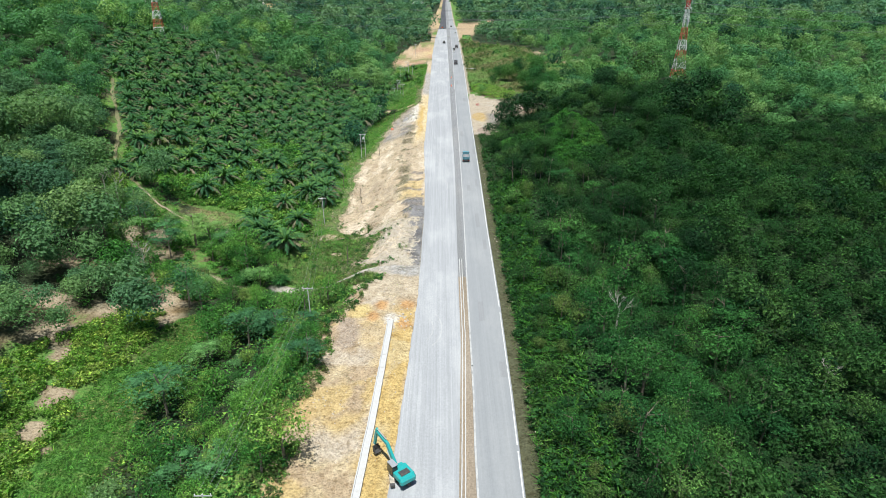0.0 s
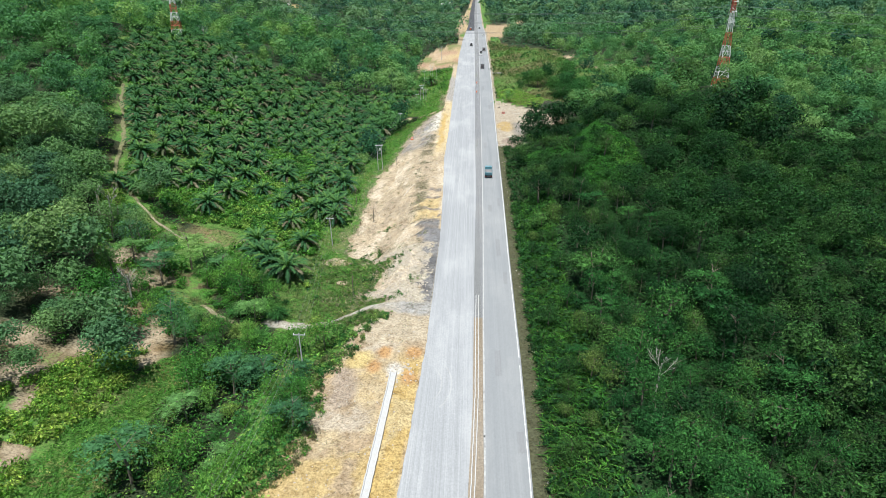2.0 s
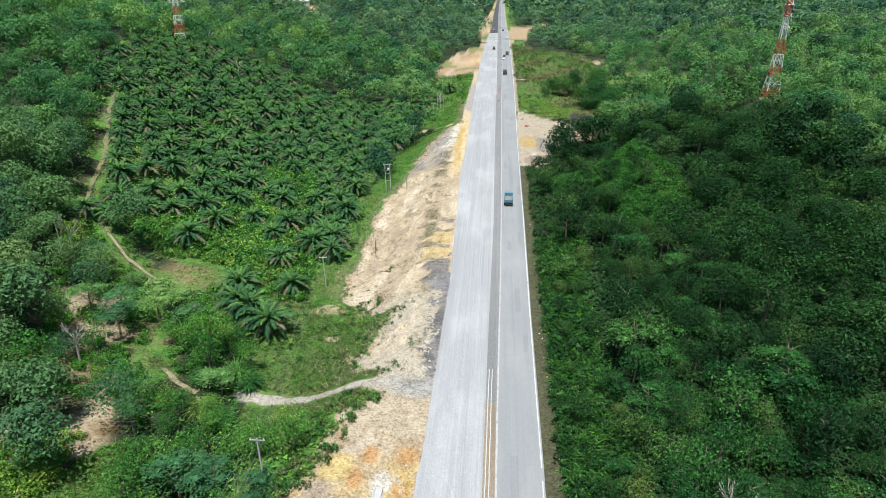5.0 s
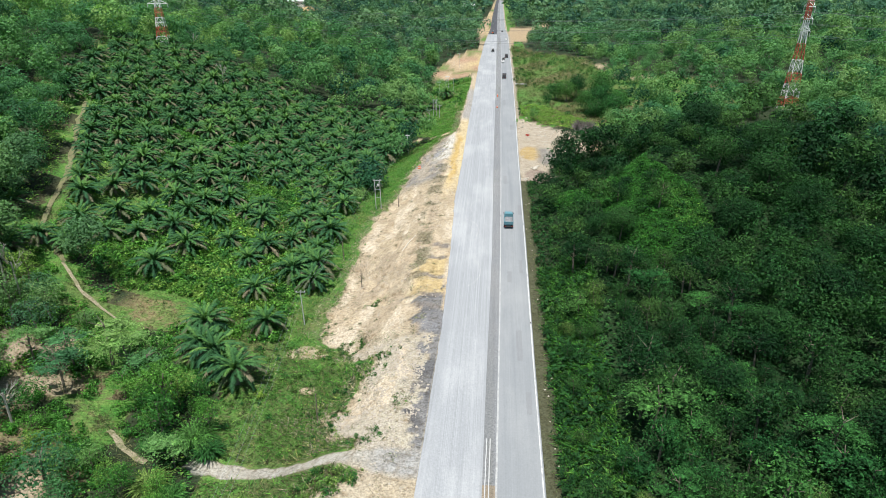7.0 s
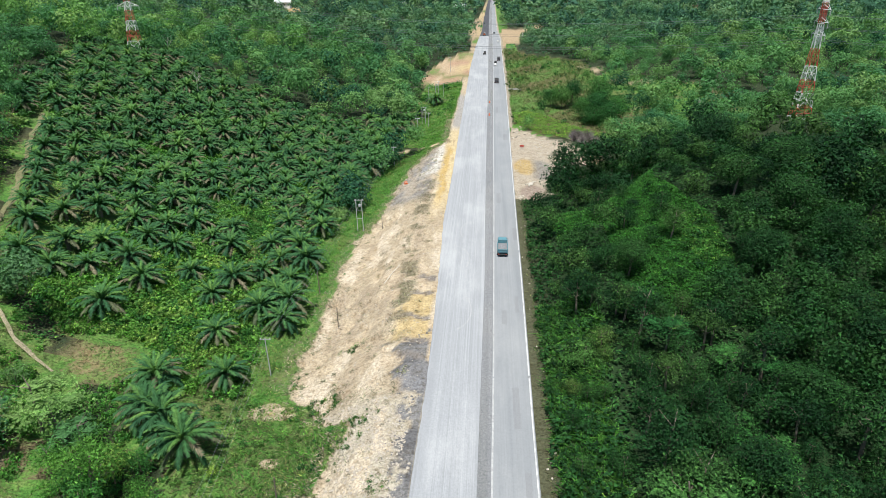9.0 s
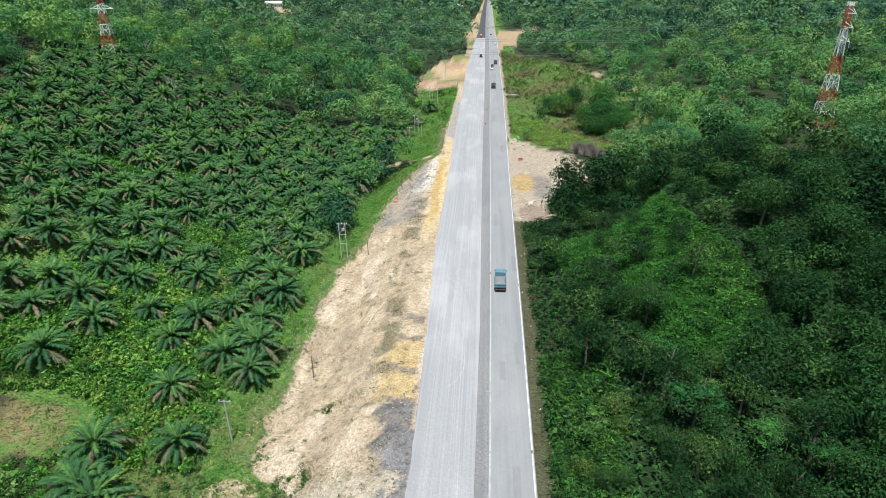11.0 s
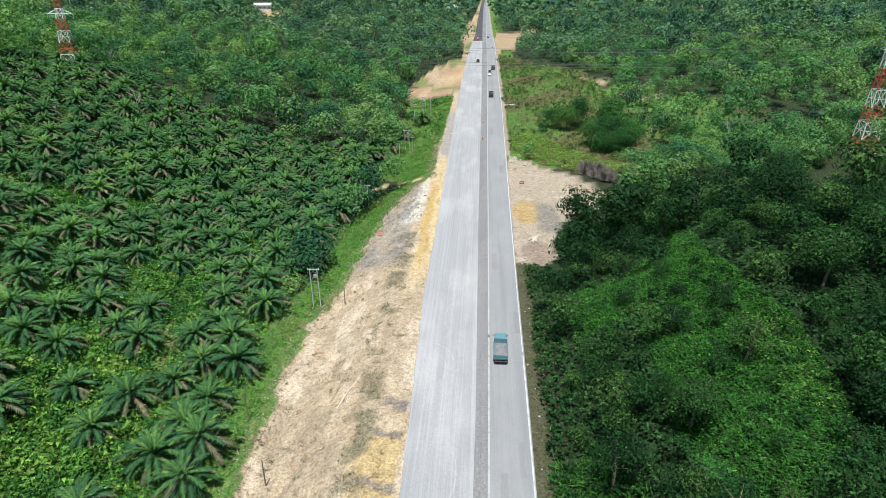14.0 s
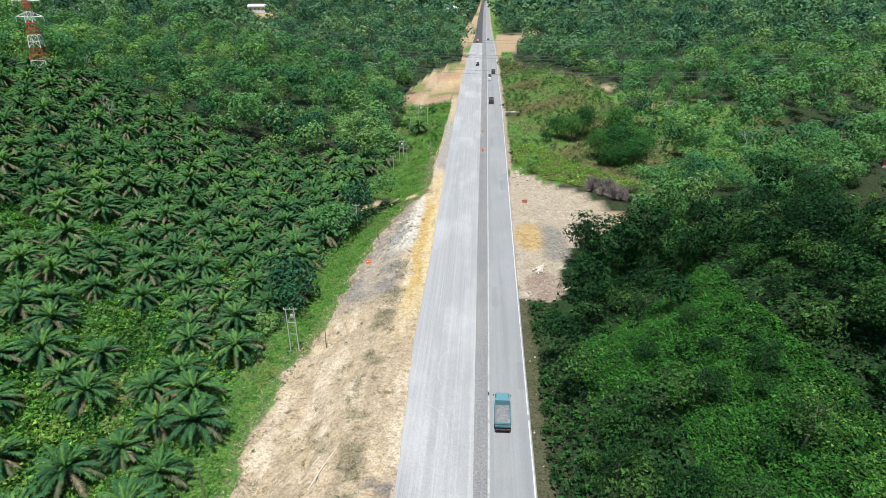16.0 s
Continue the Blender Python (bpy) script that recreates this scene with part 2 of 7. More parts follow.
def leafy(name, *stops, translucent=0.25, vary=1.0, spots=1.0):
    """Leaves: hue by plant, brightness by leaf."""
    m, nt, b = nodes_of(name)
    at = nt.nodes.new("ShaderNodeAttribute")
    at.attribute_name = "tint"
    info = nt.nodes.new("ShaderNodeObjectInfo")
    geo = nt.nodes.new("ShaderNodeNewGeometry")
    v = math_node(nt, "FRACT", math_node(nt, "ADD", at.outputs["Fac"], math_node(nt, "MULTIPLY", info.outputs["Random"], 0.999)))
    c = ramp(nt, v, *((p, (r, g, b2 * 1.22)) for p, (r, g, b2) in stops))
    k = ramp(nt, geo.outputs["Random Per Island"], (0.0, grey(0.48)), (0.5, grey(0.98)), (0.9, grey(1.4)), (1.0, (1.9, 1.8, 1.4)))
    c = mix(nt, c, k, vary, "MULTIPLY")
    spray = noise_out(nt, 4.5, 3, 0.7, geo.outputs["Position"])
    c = mix(nt, c, ramp(nt, spray, (0.34, grey(0.42)), (0.5, grey(0.95)), (0.66, (1.6, 1.6, 1.45))), spots, "MULTIPLY")
    clump = noise_out(nt, 0.85, 2, 0.6, geo.outputs["Position"])
    c = mix(nt, c, ramp(nt, clump, (0.36, grey(0.72)), (0.5, grey(1.0)), (0.64, grey(1.25))), 1.0, "MULTIPLY")
    nt.links.new(c, b.inputs["Base Color"])
    bump(nt, b, spray, 0.6, 0.25)
    b.inputs["Roughness"].default_value = 0.6
    b.inputs["Specular IOR Level"].default_value = 0.12
    t = nt.nodes.new("ShaderNodeBsdfTranslucent")
    nt.links.new(mix(nt, c, (1.15, 1.5, 0.65), 1.0, "MULTIPLY"), t.inputs["Color"])
    s = nt.nodes.new("ShaderNodeMixShader")
    s.inputs[0].default_value = translucent
    nt.links.new(b.outputs[0], s.inputs[1])
    nt.links.new(t.outputs[0], s.inputs[2])
    nt.links.new(s.outputs[0], nt.nodes["Material Output"].inputs["Surface"])
    return m


def frond_leaves(name, *stops):
    """Palm leaflets: hue by frond and palm, gloss of waxy leaves."""
    m, nt, b = nodes_of(name)
    at = nt.nodes.new("ShaderNodeAttribute")
    at.attribute_name = "tint"
    info = nt.nodes.new("ShaderNodeObjectInfo")
    geo = nt.nodes.new("ShaderNodeNewGeometry")
    v = math_node(nt, "ADD", math_node(nt, "MULTIPLY", at.outputs["Fac"], 0.62), math_node(nt, "MULTIPLY", info.outputs["Random"], 0.38))
    c = ramp(nt, v, *stops)
    c = mix(nt, c, ramp(nt, geo.outputs["Random Per Island"], (0.0, grey(0.78)), (1.0, grey(1.22))), 1.0, "MULTIPLY")
    c = mix(nt, c, ramp(nt, noise_out(nt, 1.6, 3, 0.6, geo.outputs["Position"]), (0.35, grey(0.72)), (0.65, grey(1.25))), 1.0, "MULTIPLY")
    nt.links.new(c, b.inputs["Base Color"])
    b.inputs["Roughness"].default_value = 0.65
    b.inputs["Specular IOR Level"].default_value = 0.1
    t = nt.nodes.new("ShaderNodeBsdfTranslucent")
    nt.links.new(mix(nt, c, (1.1, 1.3, 0.7), 1.0, "MULTIPLY"), t.inputs["Color"])
    s = nt.nodes.new("ShaderNodeMixShader")
    s.inputs[0].default_value = 0.15
    nt.links.new(b.outputs[0], s.inputs[1])
    nt.links.new(t.outputs[0], s.inputs[2])
    nt.links.new(s.outputs[0], nt.nodes["Material Output"].inputs["Surface"])
    return m


LEAF = leafy("forest_leaves", (0.0, (0.022, 0.080, 0.034)), (0.2, (0.032, 0.114, 0.042)), (0.4, (0.044, 0.142, 0.050)), (0.6, (0.066, 0.186, 0.056)), (0.8, (0.106, 0.242, 0.062)), (1.0, (0.175, 0.290, 0.078)), translucent=0.22, vary=0.45, spots=0.3)
# dark hill foliage with the cloud's shade added to its leaf colour
SHADED_LEAF = leafy("shade_toned_leaves", (0.0, (0.009, 0.038, 0.010)), (0.3, (0.013, 0.052, 0.012)), (0.6, (0.018, 0.066, 0.014)), (0.85, (0.030, 0.090, 0.018)), (1.0, (0.058, 0.125, 0.026)), translucent=0.22)
# lighter, bluer green puts the distance haze into the leaf colour
HAZED_LEAF = leafy("haze_toned_leaves", (0.0, (0.036, 0.100, 0.052)), (0.3, (0.050, 0.132, 0.064)), (0.6, (0.066, 0.162, 0.070)), (0.85, (0.094, 0.200, 0.076)), (1.0, (0.145, 0.240, 0.088)), translucent=0.22, vary=0.45, spots=0.3)
GREY_LEAF = leafy("grey_green_leaves", (0.0, (0.048, 0.122, 0.052)), (0.3, (0.062, 0.150, 0.060)), (0.6, (0.082, 0.180, 0.064)), (0.85, (0.115, 0.225, 0.066)), (1.0, (0.165, 0.265, 0.076)), translucent=0.25, vary=0.5, spots=0.5)
HILL_LEAF = leafy("hill_leaves", (0.0, (0.018, 0.078, 0.018)), (0.4, (0.028, 0.108, 0.022)), (0.8, (0.048, 0.148, 0.028)), (1.0, (0.090, 0.180, 0.036)), translucent=0.25)
OLIVE_LEAF = leafy("roadside_shrub_leaves", (0.0, (0.028, 0.086, 0.018)), (0.35, (0.043, 0.108, 0.021)), (0.7, (0.066, 0.132, 0.026)), (1.0, (0.110, 0.165, 0.037)), translucent=0.25)
LUSH = leafy("thicket_leaves", (0.0, (0.042, 0.140, 0.028)), (0.25, (0.066, 0.198, 0.034)), (0.5, (0.098, 0.252, 0.040)), (0.8, (0.142, 0.292, 0.048)), (1.0, (0.215, 0.325, 0.060)), translucent=0.4)
# fern green lowered to carry the cloud shade on the slope
SHADED_FERN = leafy("shade_toned_ferns", (0.0, (0.026, 0.100, 0.015)), (0.5, (0.042, 0.148, 0.020)), (0.85, (0.070, 0.190, 0.027)), (1.0, (0.120, 0.225, 0.040)), translucent=0.32)
VALLEY_LEAF = leafy("valley_leaves", (0.0, (0.052, 0.148, 0.054)), (0.3, (0.076, 0.200, 0.064)), (0.6, (0.112, 0.250, 0.070)), (0.85, (0.155, 0.300, 0.076)), (1.0, (0.215, 0.335, 0.086)), translucent=0.35, vary=0.55, spots=0.45)
FERN = leafy("fern_leaves", (0.0, (0.110, 0.235, 0.034)), (0.5, (0.175, 0.310, 0.044)), (1.0, (0.265, 0.350, 0.062)), translucent=0.4)
BRUSH = leafy("undergrowth_leaves", (0.0, (0.034, 0.120, 0.028)), (0.35, (0.055, 0.170, 0.034)), (0.7, (0.095, 0.220, 0.040)), (1.0, (0.165, 0.240, 0.055)), translucent=0.35)
FROND = frond_leaves("palm_leaves", (0.0, (0.024, 0.078, 0.036)), (0.35, (0.036, 0.106, 0.040)), (0.6, (0.060, 0.152, 0.046)), (0.85, (0.104, 0.220, 0.052)), (1.0, (0.160, 0.270, 0.060)))
OLD_FROND = frond_leaves("withered_palm_leaves", (0.0, (0.060, 0.098, 0.046)), (0.35, (0.105, 0.122, 0.064)), (0.7, (0.165, 0.155, 0.092)), (1.0, (0.225, 0.195, 0.125)))
GRASS = leafy("grass_blades", (0.0, (0.070, 0.195, 0.032)), (0.45, (0.110, 0.235, 0.039)), (0.75, (0.178, 0.245, 0.056)), (1.0, (0.280, 0.250, 0.100)), translucent=0.45)
OLIVE_GRASS = leafy("olive_grass", (0.0, (0.065, 0.130, 0.032)), (0.4, (0.110, 0.150, 0.048)), (0.75, (0.175, 0.165, 0.074)), (1.0, (0.066, 0.150, 0.030)), translucent=0.35)
DRY = leafy("dry_twigs", (0.0, (0.19, 0.165, 0.13)), (0.5, (0.27, 0.235, 0.19)), (1.0, (0.15, 0.15, 0.09)), translucent=0.05)
WEED = leafy("dry_weeds", (0.0, (0.22, 0.21, 0.11)), (0.4, (0.31, 0.26, 0.16)), (0.8, (0.16, 0.20, 0.08)), (1.0, (0.36, 0.30, 0.19)), translucent=0.1)
BARK = paint("bark", (0.20, 0.165, 0.125), 0.9, var=0.45, scale=1.5, dirt=(0.07, 0.08, 0.05), dirty=0.7)
PALE_BARK = paint("pale_bark", (0.46, 0.43, 0.38), 0.9, var=0.3, scale=1.5, dirt=(0.2, 0.18, 0.14), dirty=0.6)
CONCRETE = paint("concrete", (0.44, 0.442, 0.43), 0.9, var=0.12, scale=1.2, dirt=(0.42, 0.37, 0.29), dirty=0.4)
FADED_LINE = paint("faded_road_paint", (0.40, 0.40, 0.385), 0.85, var=0.2, scale=0.8, dirt=(0.22, 0.22, 0.21), dirty=1.0)
WHITE_LINE = paint("road_paint", (0.52, 0.52, 0.50), 0.8, var=0.15, scale=0.8, dirt=(0.24, 0.24, 0.23), dirty=0.95)
STEEL = paint("galvanised_steel", (0.55, 0.56, 0.56), 0.45, 0.6, var=0.15)
DARK_METAL = paint("dark_metal", (0.06, 0.06, 0.06), 0.6, 0.3, dirty=0.5)
RUBBER = paint("rubber", (0.025, 0.025, 0.025), 0.9, dirty=0.5)
TEAL = paint("teal_paint", (0.02, 0.31, 0.30), 0.4, dirty=0.2)
BLUE_TEAL = paint("blue_green_paint", (0.10, 0.25, 0.29), 0.45, dirty=0.4)
RED = paint("red_paint", (0.50, 0.07, 0.045), 0.6, dirty=0.2)
WHITE = paint("white_paint", (0.78, 0.78, 0.75), 0.6, dirty=0.2)
ORANGE = paint("orange_plastic", (0.80, 0.16, 0.04), 0.5)
WOOD = paint("weathered_wood", (0.58, 0.53, 0.44), 0.9, var=0.3)
CABLE = paint("cable_metal", (0.30, 0.31, 0.32), 0.5, 0.5)
GLASS = paint("dark_glass", (0.03, 0.04, 0.045), 0.08, dirty=0.1)
STONE = paint("pale_stone", (0.47, 0.42, 0.34), 0.95, var=0.35, scale=1.0, dirty=0.4)
DARK_STONE = paint("dark_broken_asphalt", (0.15, 0.148, 0.15), 0.95, var=0.4, scale=1.0, dirty=0.3)
ROOF = paint("sheet_roof", (0.66, 0.67, 0.68), 0.45, 0.2, var=0.1)


def ground_material():
    m, nt, b = nodes_of("ground_soil_and_grass")
    at = nt.nodes.new("ShaderNodeVertexColor")
    at.layer_name = "soil"
    big, mid, fine = noise_out(nt, 0.07, 6, 0.6), noise_out(nt, 0.45, 6, 0.65), noise_out(nt, 3.2, 4, 0.7)
    clod = noise_out(nt, 1.25, 3, 0.6)
    streak = noise_out(nt, 0.9, 4, 0.6, coords(nt, 1.0, 0.35, 1.0))
    c = mix(nt, at.outputs["Color"], ramp(nt, mid, (0.25, (0.76, 0.73, 0.68)), (0.52, grey(1.0)), (0.75, (1.14, 1.13, 1.10))), 1.0, "MULTIPLY")
    c = mix(nt, c, ramp(nt, fine, (0.36, grey(0.60)), (0.5, grey(1.0)), (0.64, grey(1.26))), 0.9, "MULTIPLY")
    c = mix(nt, c, ramp(nt, clod, (0.36, (0.74, 0.70, 0.64)), (0.46, grey(1.0)), (0.66, grey(1.08))), 0.9, "MULTIPLY")
    c = mix(nt, c, ramp(nt, streak, (0.35, (0.86, 0.81, 0.74)), (0.6, grey(1.05))), 0.5, "MULTIPLY")
    green = ramp(nt, mid, (0.28, (0.040, 0.115, 0.024)), (0.46, (0.075, 0.180, 0.034)), (0.58, (0.115, 0.205, 0.046)), (0.74, (0.185, 0.195, 0.080)))
    green = mix(nt, green, ramp(nt, fine, (0.35, grey(0.5)), (0.5, grey(1.05)), (0.66, grey(1.5))), 1.0, "MULTIPLY")
    green = mix(nt, green, (0.17, 0.145, 0.07), ramp(nt, big, (0.50, grey(0)), (0.68, grey(0.7))))
    v = math_node(nt, "ADD", at.outputs["Alpha"], math_node(nt, "MULTIPLY", math_node(nt, "SUBTRACT", mid, 0.5), 0.9))
    v = math_node(nt, "ADD", v, math_node(nt, "MULTIPLY", math_node(nt, "SUBTRACT", fine, 0.5), 0.5))
    f = ramp(nt, v, (0.42, grey(0)), (0.58, grey(1)))
    nt.links.new(mix(nt, c, green, f), b.inputs["Base Color"])
    b.inputs["Roughness"].default_value = 0.95
    b.inputs["Specular IOR Level"].default_value = 0.15
    bump(nt, b, math_node(nt, "ADD", math_node(nt, "ADD", mid, clod), math_node(nt, "MULTIPLY", fine, 0.45)), 1.0, 0.5)
    return m


def road_material(name, base, pale, dark, stain, streaks, blotch=0.5, coarse=0.12):
    """Worn road surface with lengthwise tracks, pale dust, grit and patches."""
    m, nt, b = nodes_of(name)
    lanes = noise_out(nt, 1.0, 2, 0.6, coords(nt, 2.6, 0.008, 1.0))
    groove = noise_out(nt, 1.0, 2, 0.6, coords(nt, 11.0, 0.035, 1.0))
    wide = noise_out(nt, 1.0, 2, 0.5, coords(nt, 0.55, 0.012, 1.0))
    blot = noise_out(nt, 0.05, 6, 0.68, coords(nt, 2.2, 0.7, 1.0))
    fine = noise_out(nt, 11.0, 3, 0.7)
    grit = noise_out(nt, 3.1, 4, 0.75)
    c = ramp(nt, lanes, (0.34, tuple(v * (1 - streaks * 0.45) for v in base)), (0.50, base), (0.64, tuple(v * (1 + streaks * 0.55) for v in base)))
    c = mix(nt, c, ramp(nt, groove, (0.36, grey(1 - streaks * 0.55)), (0.5, grey(1.0)), (0.64, grey(1 + streaks * 0.55))), 1.0, "MULTIPLY")
    c = mix(nt, c, pale, ramp(nt, blot, (0.46, grey(0)), (0.72, grey(blotch))))
    c = mix(nt, c, dark, ramp(nt, wide, (0.50, grey(0)), (0.68, grey(stain))))
    c = mix(nt, c, ramp(nt, fine, (0.3, grey(1 - coarse)), (0.7, grey(1 + coarse))), 0.8, "MULTIPLY")
    c = mix(nt, c, ramp(nt, grit, (0.32, grey(1 - coarse)), (0.68, grey(1 + coarse))), 0.8, "MULTIPLY")
    nt.links.new(c, b.inputs["Base Color"])
    b.inputs["Roughness"].default_value = 0.9
    b.inputs["Specular IOR Level"].default_value = 0.2
    if coarse > 0.2:
        bump(nt, b, math_node(nt, "ADD", fine, grit), 0.8, 0.08)
    return m


GROUND = ground_material()
BASE_COURSE = road_material("road_base_course", (0.300, 0.309, 0.312), (0.46, 0.464, 0.455), (0.238, 0.247, 0.252), 0.45, 0.15, 0.6)
OLD_ASPHALT = road_material("worn_asphalt", (0.240, 0.250, 0.252), (0.33, 0.334, 0.326), (0.190, 0.202, 0.209), 0.5, 0.07, 0.6, 0.07)
NEW_ASPHALT = road_material("fresh_asphalt", (0.07, 0.072, 0.078), (0.12, 0.12, 0.12), (0.05, 0.05, 0.055), 0.5, 0.2)
EARTH = road_material("median_earth", (0.250, 0.205, 0.150), (0.36, 0.33, 0.28), (0.17, 0.15, 0.11), 0.5, 0.10, 0.7, 0.35)
GRAVEL = road_material("median_gravel", (0.200, 0.204, 0.206), (0.28, 0.272, 0.250), (0.150, 0.155, 0.140), 0.4, 0.10, 0.5, 0.42)


# ---- mesh helpers ----
def mesh_of(name, verts, faces, material, smooth_faces=False):
    me = bpy.data.meshes.new(name)
    me.from_pydata([tuple(v) for v in verts], [], [tuple(f) for f in faces])
    me.materials.append(material)
    if smooth_faces:
        me.polygons.foreach_set("use_smooth", np.ones(len(me.polygons), bool))
    me.update()
    return me


def tri_mesh(name, tris, material, tint=None):
    """A mesh of loose triangles, an array (n, 3, 3); tint: a value for each."""
    n = len(tris)
    me = bpy.data.meshes.new(name)
    me.vertices.add(n * 3)
    me.vertices.foreach_set("co", np.ascontiguousarray(tris, np.float32).ravel())
    me.loops.add(n * 3)
    me.loops.foreach_set("vertex_index", np.arange(n * 3, dtype=np.int32))
    me.polygons.add(n)
    me.polygons.foreach_set("loop_start", np.arange(0, n * 3, 3, dtype=np.int32))
    if tint is not None:
        at = me.attributes.new("tint", "FLOAT", "POINT")
        at.data.foreach_set("value", np.repeat(np.asarray(tint, np.float32), 3))
    me.materials.append(material)
    me.update(calc_edges=True)
    return me


def part(name, bm, material, parent, label=""):
    """One mesh object under a thing or under a part."""
    if isinstance(bm, bpy.types.Mesh):
        me = bm
    else:
        me = bpy.data.meshes.new(name)
        bm.to_mesh(me)
        bm.free()
        me.materials.append(material)
    ob = new(name, me)
    ob.parent = parent
    if label:
        ob["label"] = label
    return ob


def empty(name, m, label, category, group=""):
    ob = new(name)
    ob.matrix_basis = m
    return tagged(ob, label, category, group)


def box(bm, c, s, bevel=0.0, m=None, taper=1.0):
    """A bevelled box round c of size s; taper narrows its top."""
    r = bmesh.ops.create_cube(bm, size=1.0)
    vs = r["verts"]
    for v in vs:
        k = taper if v.co.z > 0 else 1.0
        v.co = Vector((v.co.x * s[0] * k, v.co.y * s[1] * k, v.co.z * s[2]))
        v.co = (m @ v.co if m else v.co) + Vector(c)
    if bevel:
        es = list({e for v in vs for e in v.link_edges})
        bmesh.ops.bevel(bm, geom=es, offset=bevel, segments=1, affect="EDGES")
    return bm


def boxes(*items):
    bm = bmesh.new()
    for it in items:
        box(bm, *it)
    return bm


def rod(bm, a, b, r0, r1=None, sides=6):
    """A tapered rod from a to b."""
    a, b = Vector(a), Vector(b)
    d = b - a
    q = d.to_track_quat("Z", "Y").to_matrix().to_4x4()
    bmesh.ops.create_cone(bm, cap_ends=True, segments=sides, radius1=r0, radius2=r0 if r1 is None else r1, depth=d.length, matrix=Matrix.Translation((a + b) / 2) @ q)
    return bm


def strip(name, left, right, y0, y1, step, z, material, cross=4, thick=0.25, crown=0.06):
    """A road strip between two lines, with a slight crown and real edges."""
    ys = np.arange(y0, y1 + step, step)
    verts, faces = [], []
    k = cross + 3
    for y in ys:
        a, b = float(left(y)), float(right(y))
        verts.append((a - 0.1, y, z - thick))
        for j in range(cross + 1):
            u = j / cross
            verts.append((a + (b - a) * u, y, z + crown * (1 - (2 * u - 1) ** 2)))
        verts.append((b + 0.1, y, z - thick))
    for i in range(len(ys) - 1):
        for j in range(k - 1):
            p = i * k + j
            faces.append((p, p + 1, p + k + 1, p + k))
    return mesh_of(name, verts, faces, material)


# ---- ground ----
def spaced(fine0, fine1, step, lo, hi, grow=1.09):
    xs = list(np.arange(fine0, fine1 + step, step))
    s, x = step, xs[-1]
    while x < hi:
        s *= grow
        x += s
        xs.append(min(x, hi))
    s, x = step, xs[0]
    head = []
    while x > lo:
        s *= grow
        x -= s
        head.append(max(x, lo))
    return np.array(head[::-1] + xs)


def soil_colours(x, y):
    """Soil colour and how green each place is."""
    dl, dr = new_left(y) - x, x - old_right(y)
    wob = 1.6 * fbm(x, y, 9, 3, 41)
    col = np.empty(x.shape + (4,))
    # dark litter tone that also holds the shade between the crowns
    col[..., :3] = (0.034, 0.050, 0.024)
    green = np.full(x.shape, 0.22)

    def lay(mask, rgb, g):
        mask = np.clip(mask, 0, 1)
        col[..., :3] = col[..., :3] * (1 - mask[..., None]) + np.array(rgb) * mask[..., None]
        green[...] = green * (1 - mask) + g * mask
    grassy = np.clip(smooth(-12.5, -10, x - bank_edge(y) + wob) * (dl > -1) * (y < 424), 0, 1)
    grassy = np.maximum(grassy, smooth(-33, -28, x + wob) * (dl > -1) * (y > 300) * (y < 424))
    for poly in (MEADOW, HILLSIDE, SCRUB, VERGE_A, GRASSY, MEADOW_RIM):
        grassy = np.maximum(grassy, inside(poly, x + wob, y + wob))
    grassy = np.maximum(grassy, smooth(-14, -9, -dr) * (dr > -1) * (y > 300))
    grassy = np.maximum(grassy, (near_path(PALM_TRACK, x + 0.8, y + 2.0) < 4 + wob) * (y < 178))
    lay(smooth(16, 20, x) * (1 - smooth(250, 262, y)), (0.022, 0.048, 0.017), 0.0)
    lay(grassy, (0.17, 0.135, 0.075), 1.0)
    lay(inside(PALMS, x, y) * 1.0, (0.13, 0.11, 0.06), 0.72)
    lay(np.maximum(inside(HILLSIDE, x, y), inside(SCRUB, x, y)) * smooth(-0.3, 0.4, fbm(x, y, 22, 3, 54)), (0.126, 0.120, 0.054), 0.36)
    ragged = wob + 1.9 * fbm(x, y, 4.2, 3, 42)
    edge = x - bank_edge(y) + 0.8 * ragged
    bank = smooth(-3.4, -0.6, edge) * (dl > -1) * (y < 330) + smooth(-0.8, 0.8, edge) * (dl > -1) * (y >= 330)
    fringe = 0.12 + 0.80 * (1 - smooth(-2.6, 1.6, edge))
    lay(smooth(-7.5, -2.0, edge) * (dl > -1) * (y > 100) * (y < 330) * smooth(-0.25, 0.25, fbm(x, y, 6, 3, 40)), (0.215, 0.180, 0.090), 0.66)
    lay(bank, (0.452, 0.376, 0.262), fringe)
    firm = smooth(-0.6, 0.6, edge) * (dl > -1)
    lay(firm * smooth(0.0, 0.5, fbm(x, y, 14, 3, 43)), (0.505, 0.415, 0.292), 0.1)
    lay(firm * smooth(0.05, 0.5, fbm(x, y, 6, 3, 44)) * (y > 118), (0.420, 0.350, 0.245), 0.25)
    near = bank * (1 - smooth(103, 111, y + wob))
    lay(near, (0.450, 0.366, 0.232), 0.04 + 0.5 * (1 - smooth(-1.5, 1.0, edge)))
    blot = fbm(x, y, 7, 4, 71)
    lay(near * smooth(0.0, 0.3, blot), (0.455, 0.345, 0.165), 0.02)
    lay(near * smooth(0.05, 0.3, -blot), (0.440, 0.378, 0.290), 0.08)
    lay(near * smooth(0.1, 0.35, fbm(x, y, 3.2, 3, 72)), (0.385, 0.300, 0.195), 0.06)
    drain_line = np.interp(y, [40, 54, 68, 94, 110], [-10.9, -10.4, -9.85, -9.35, -9.1])
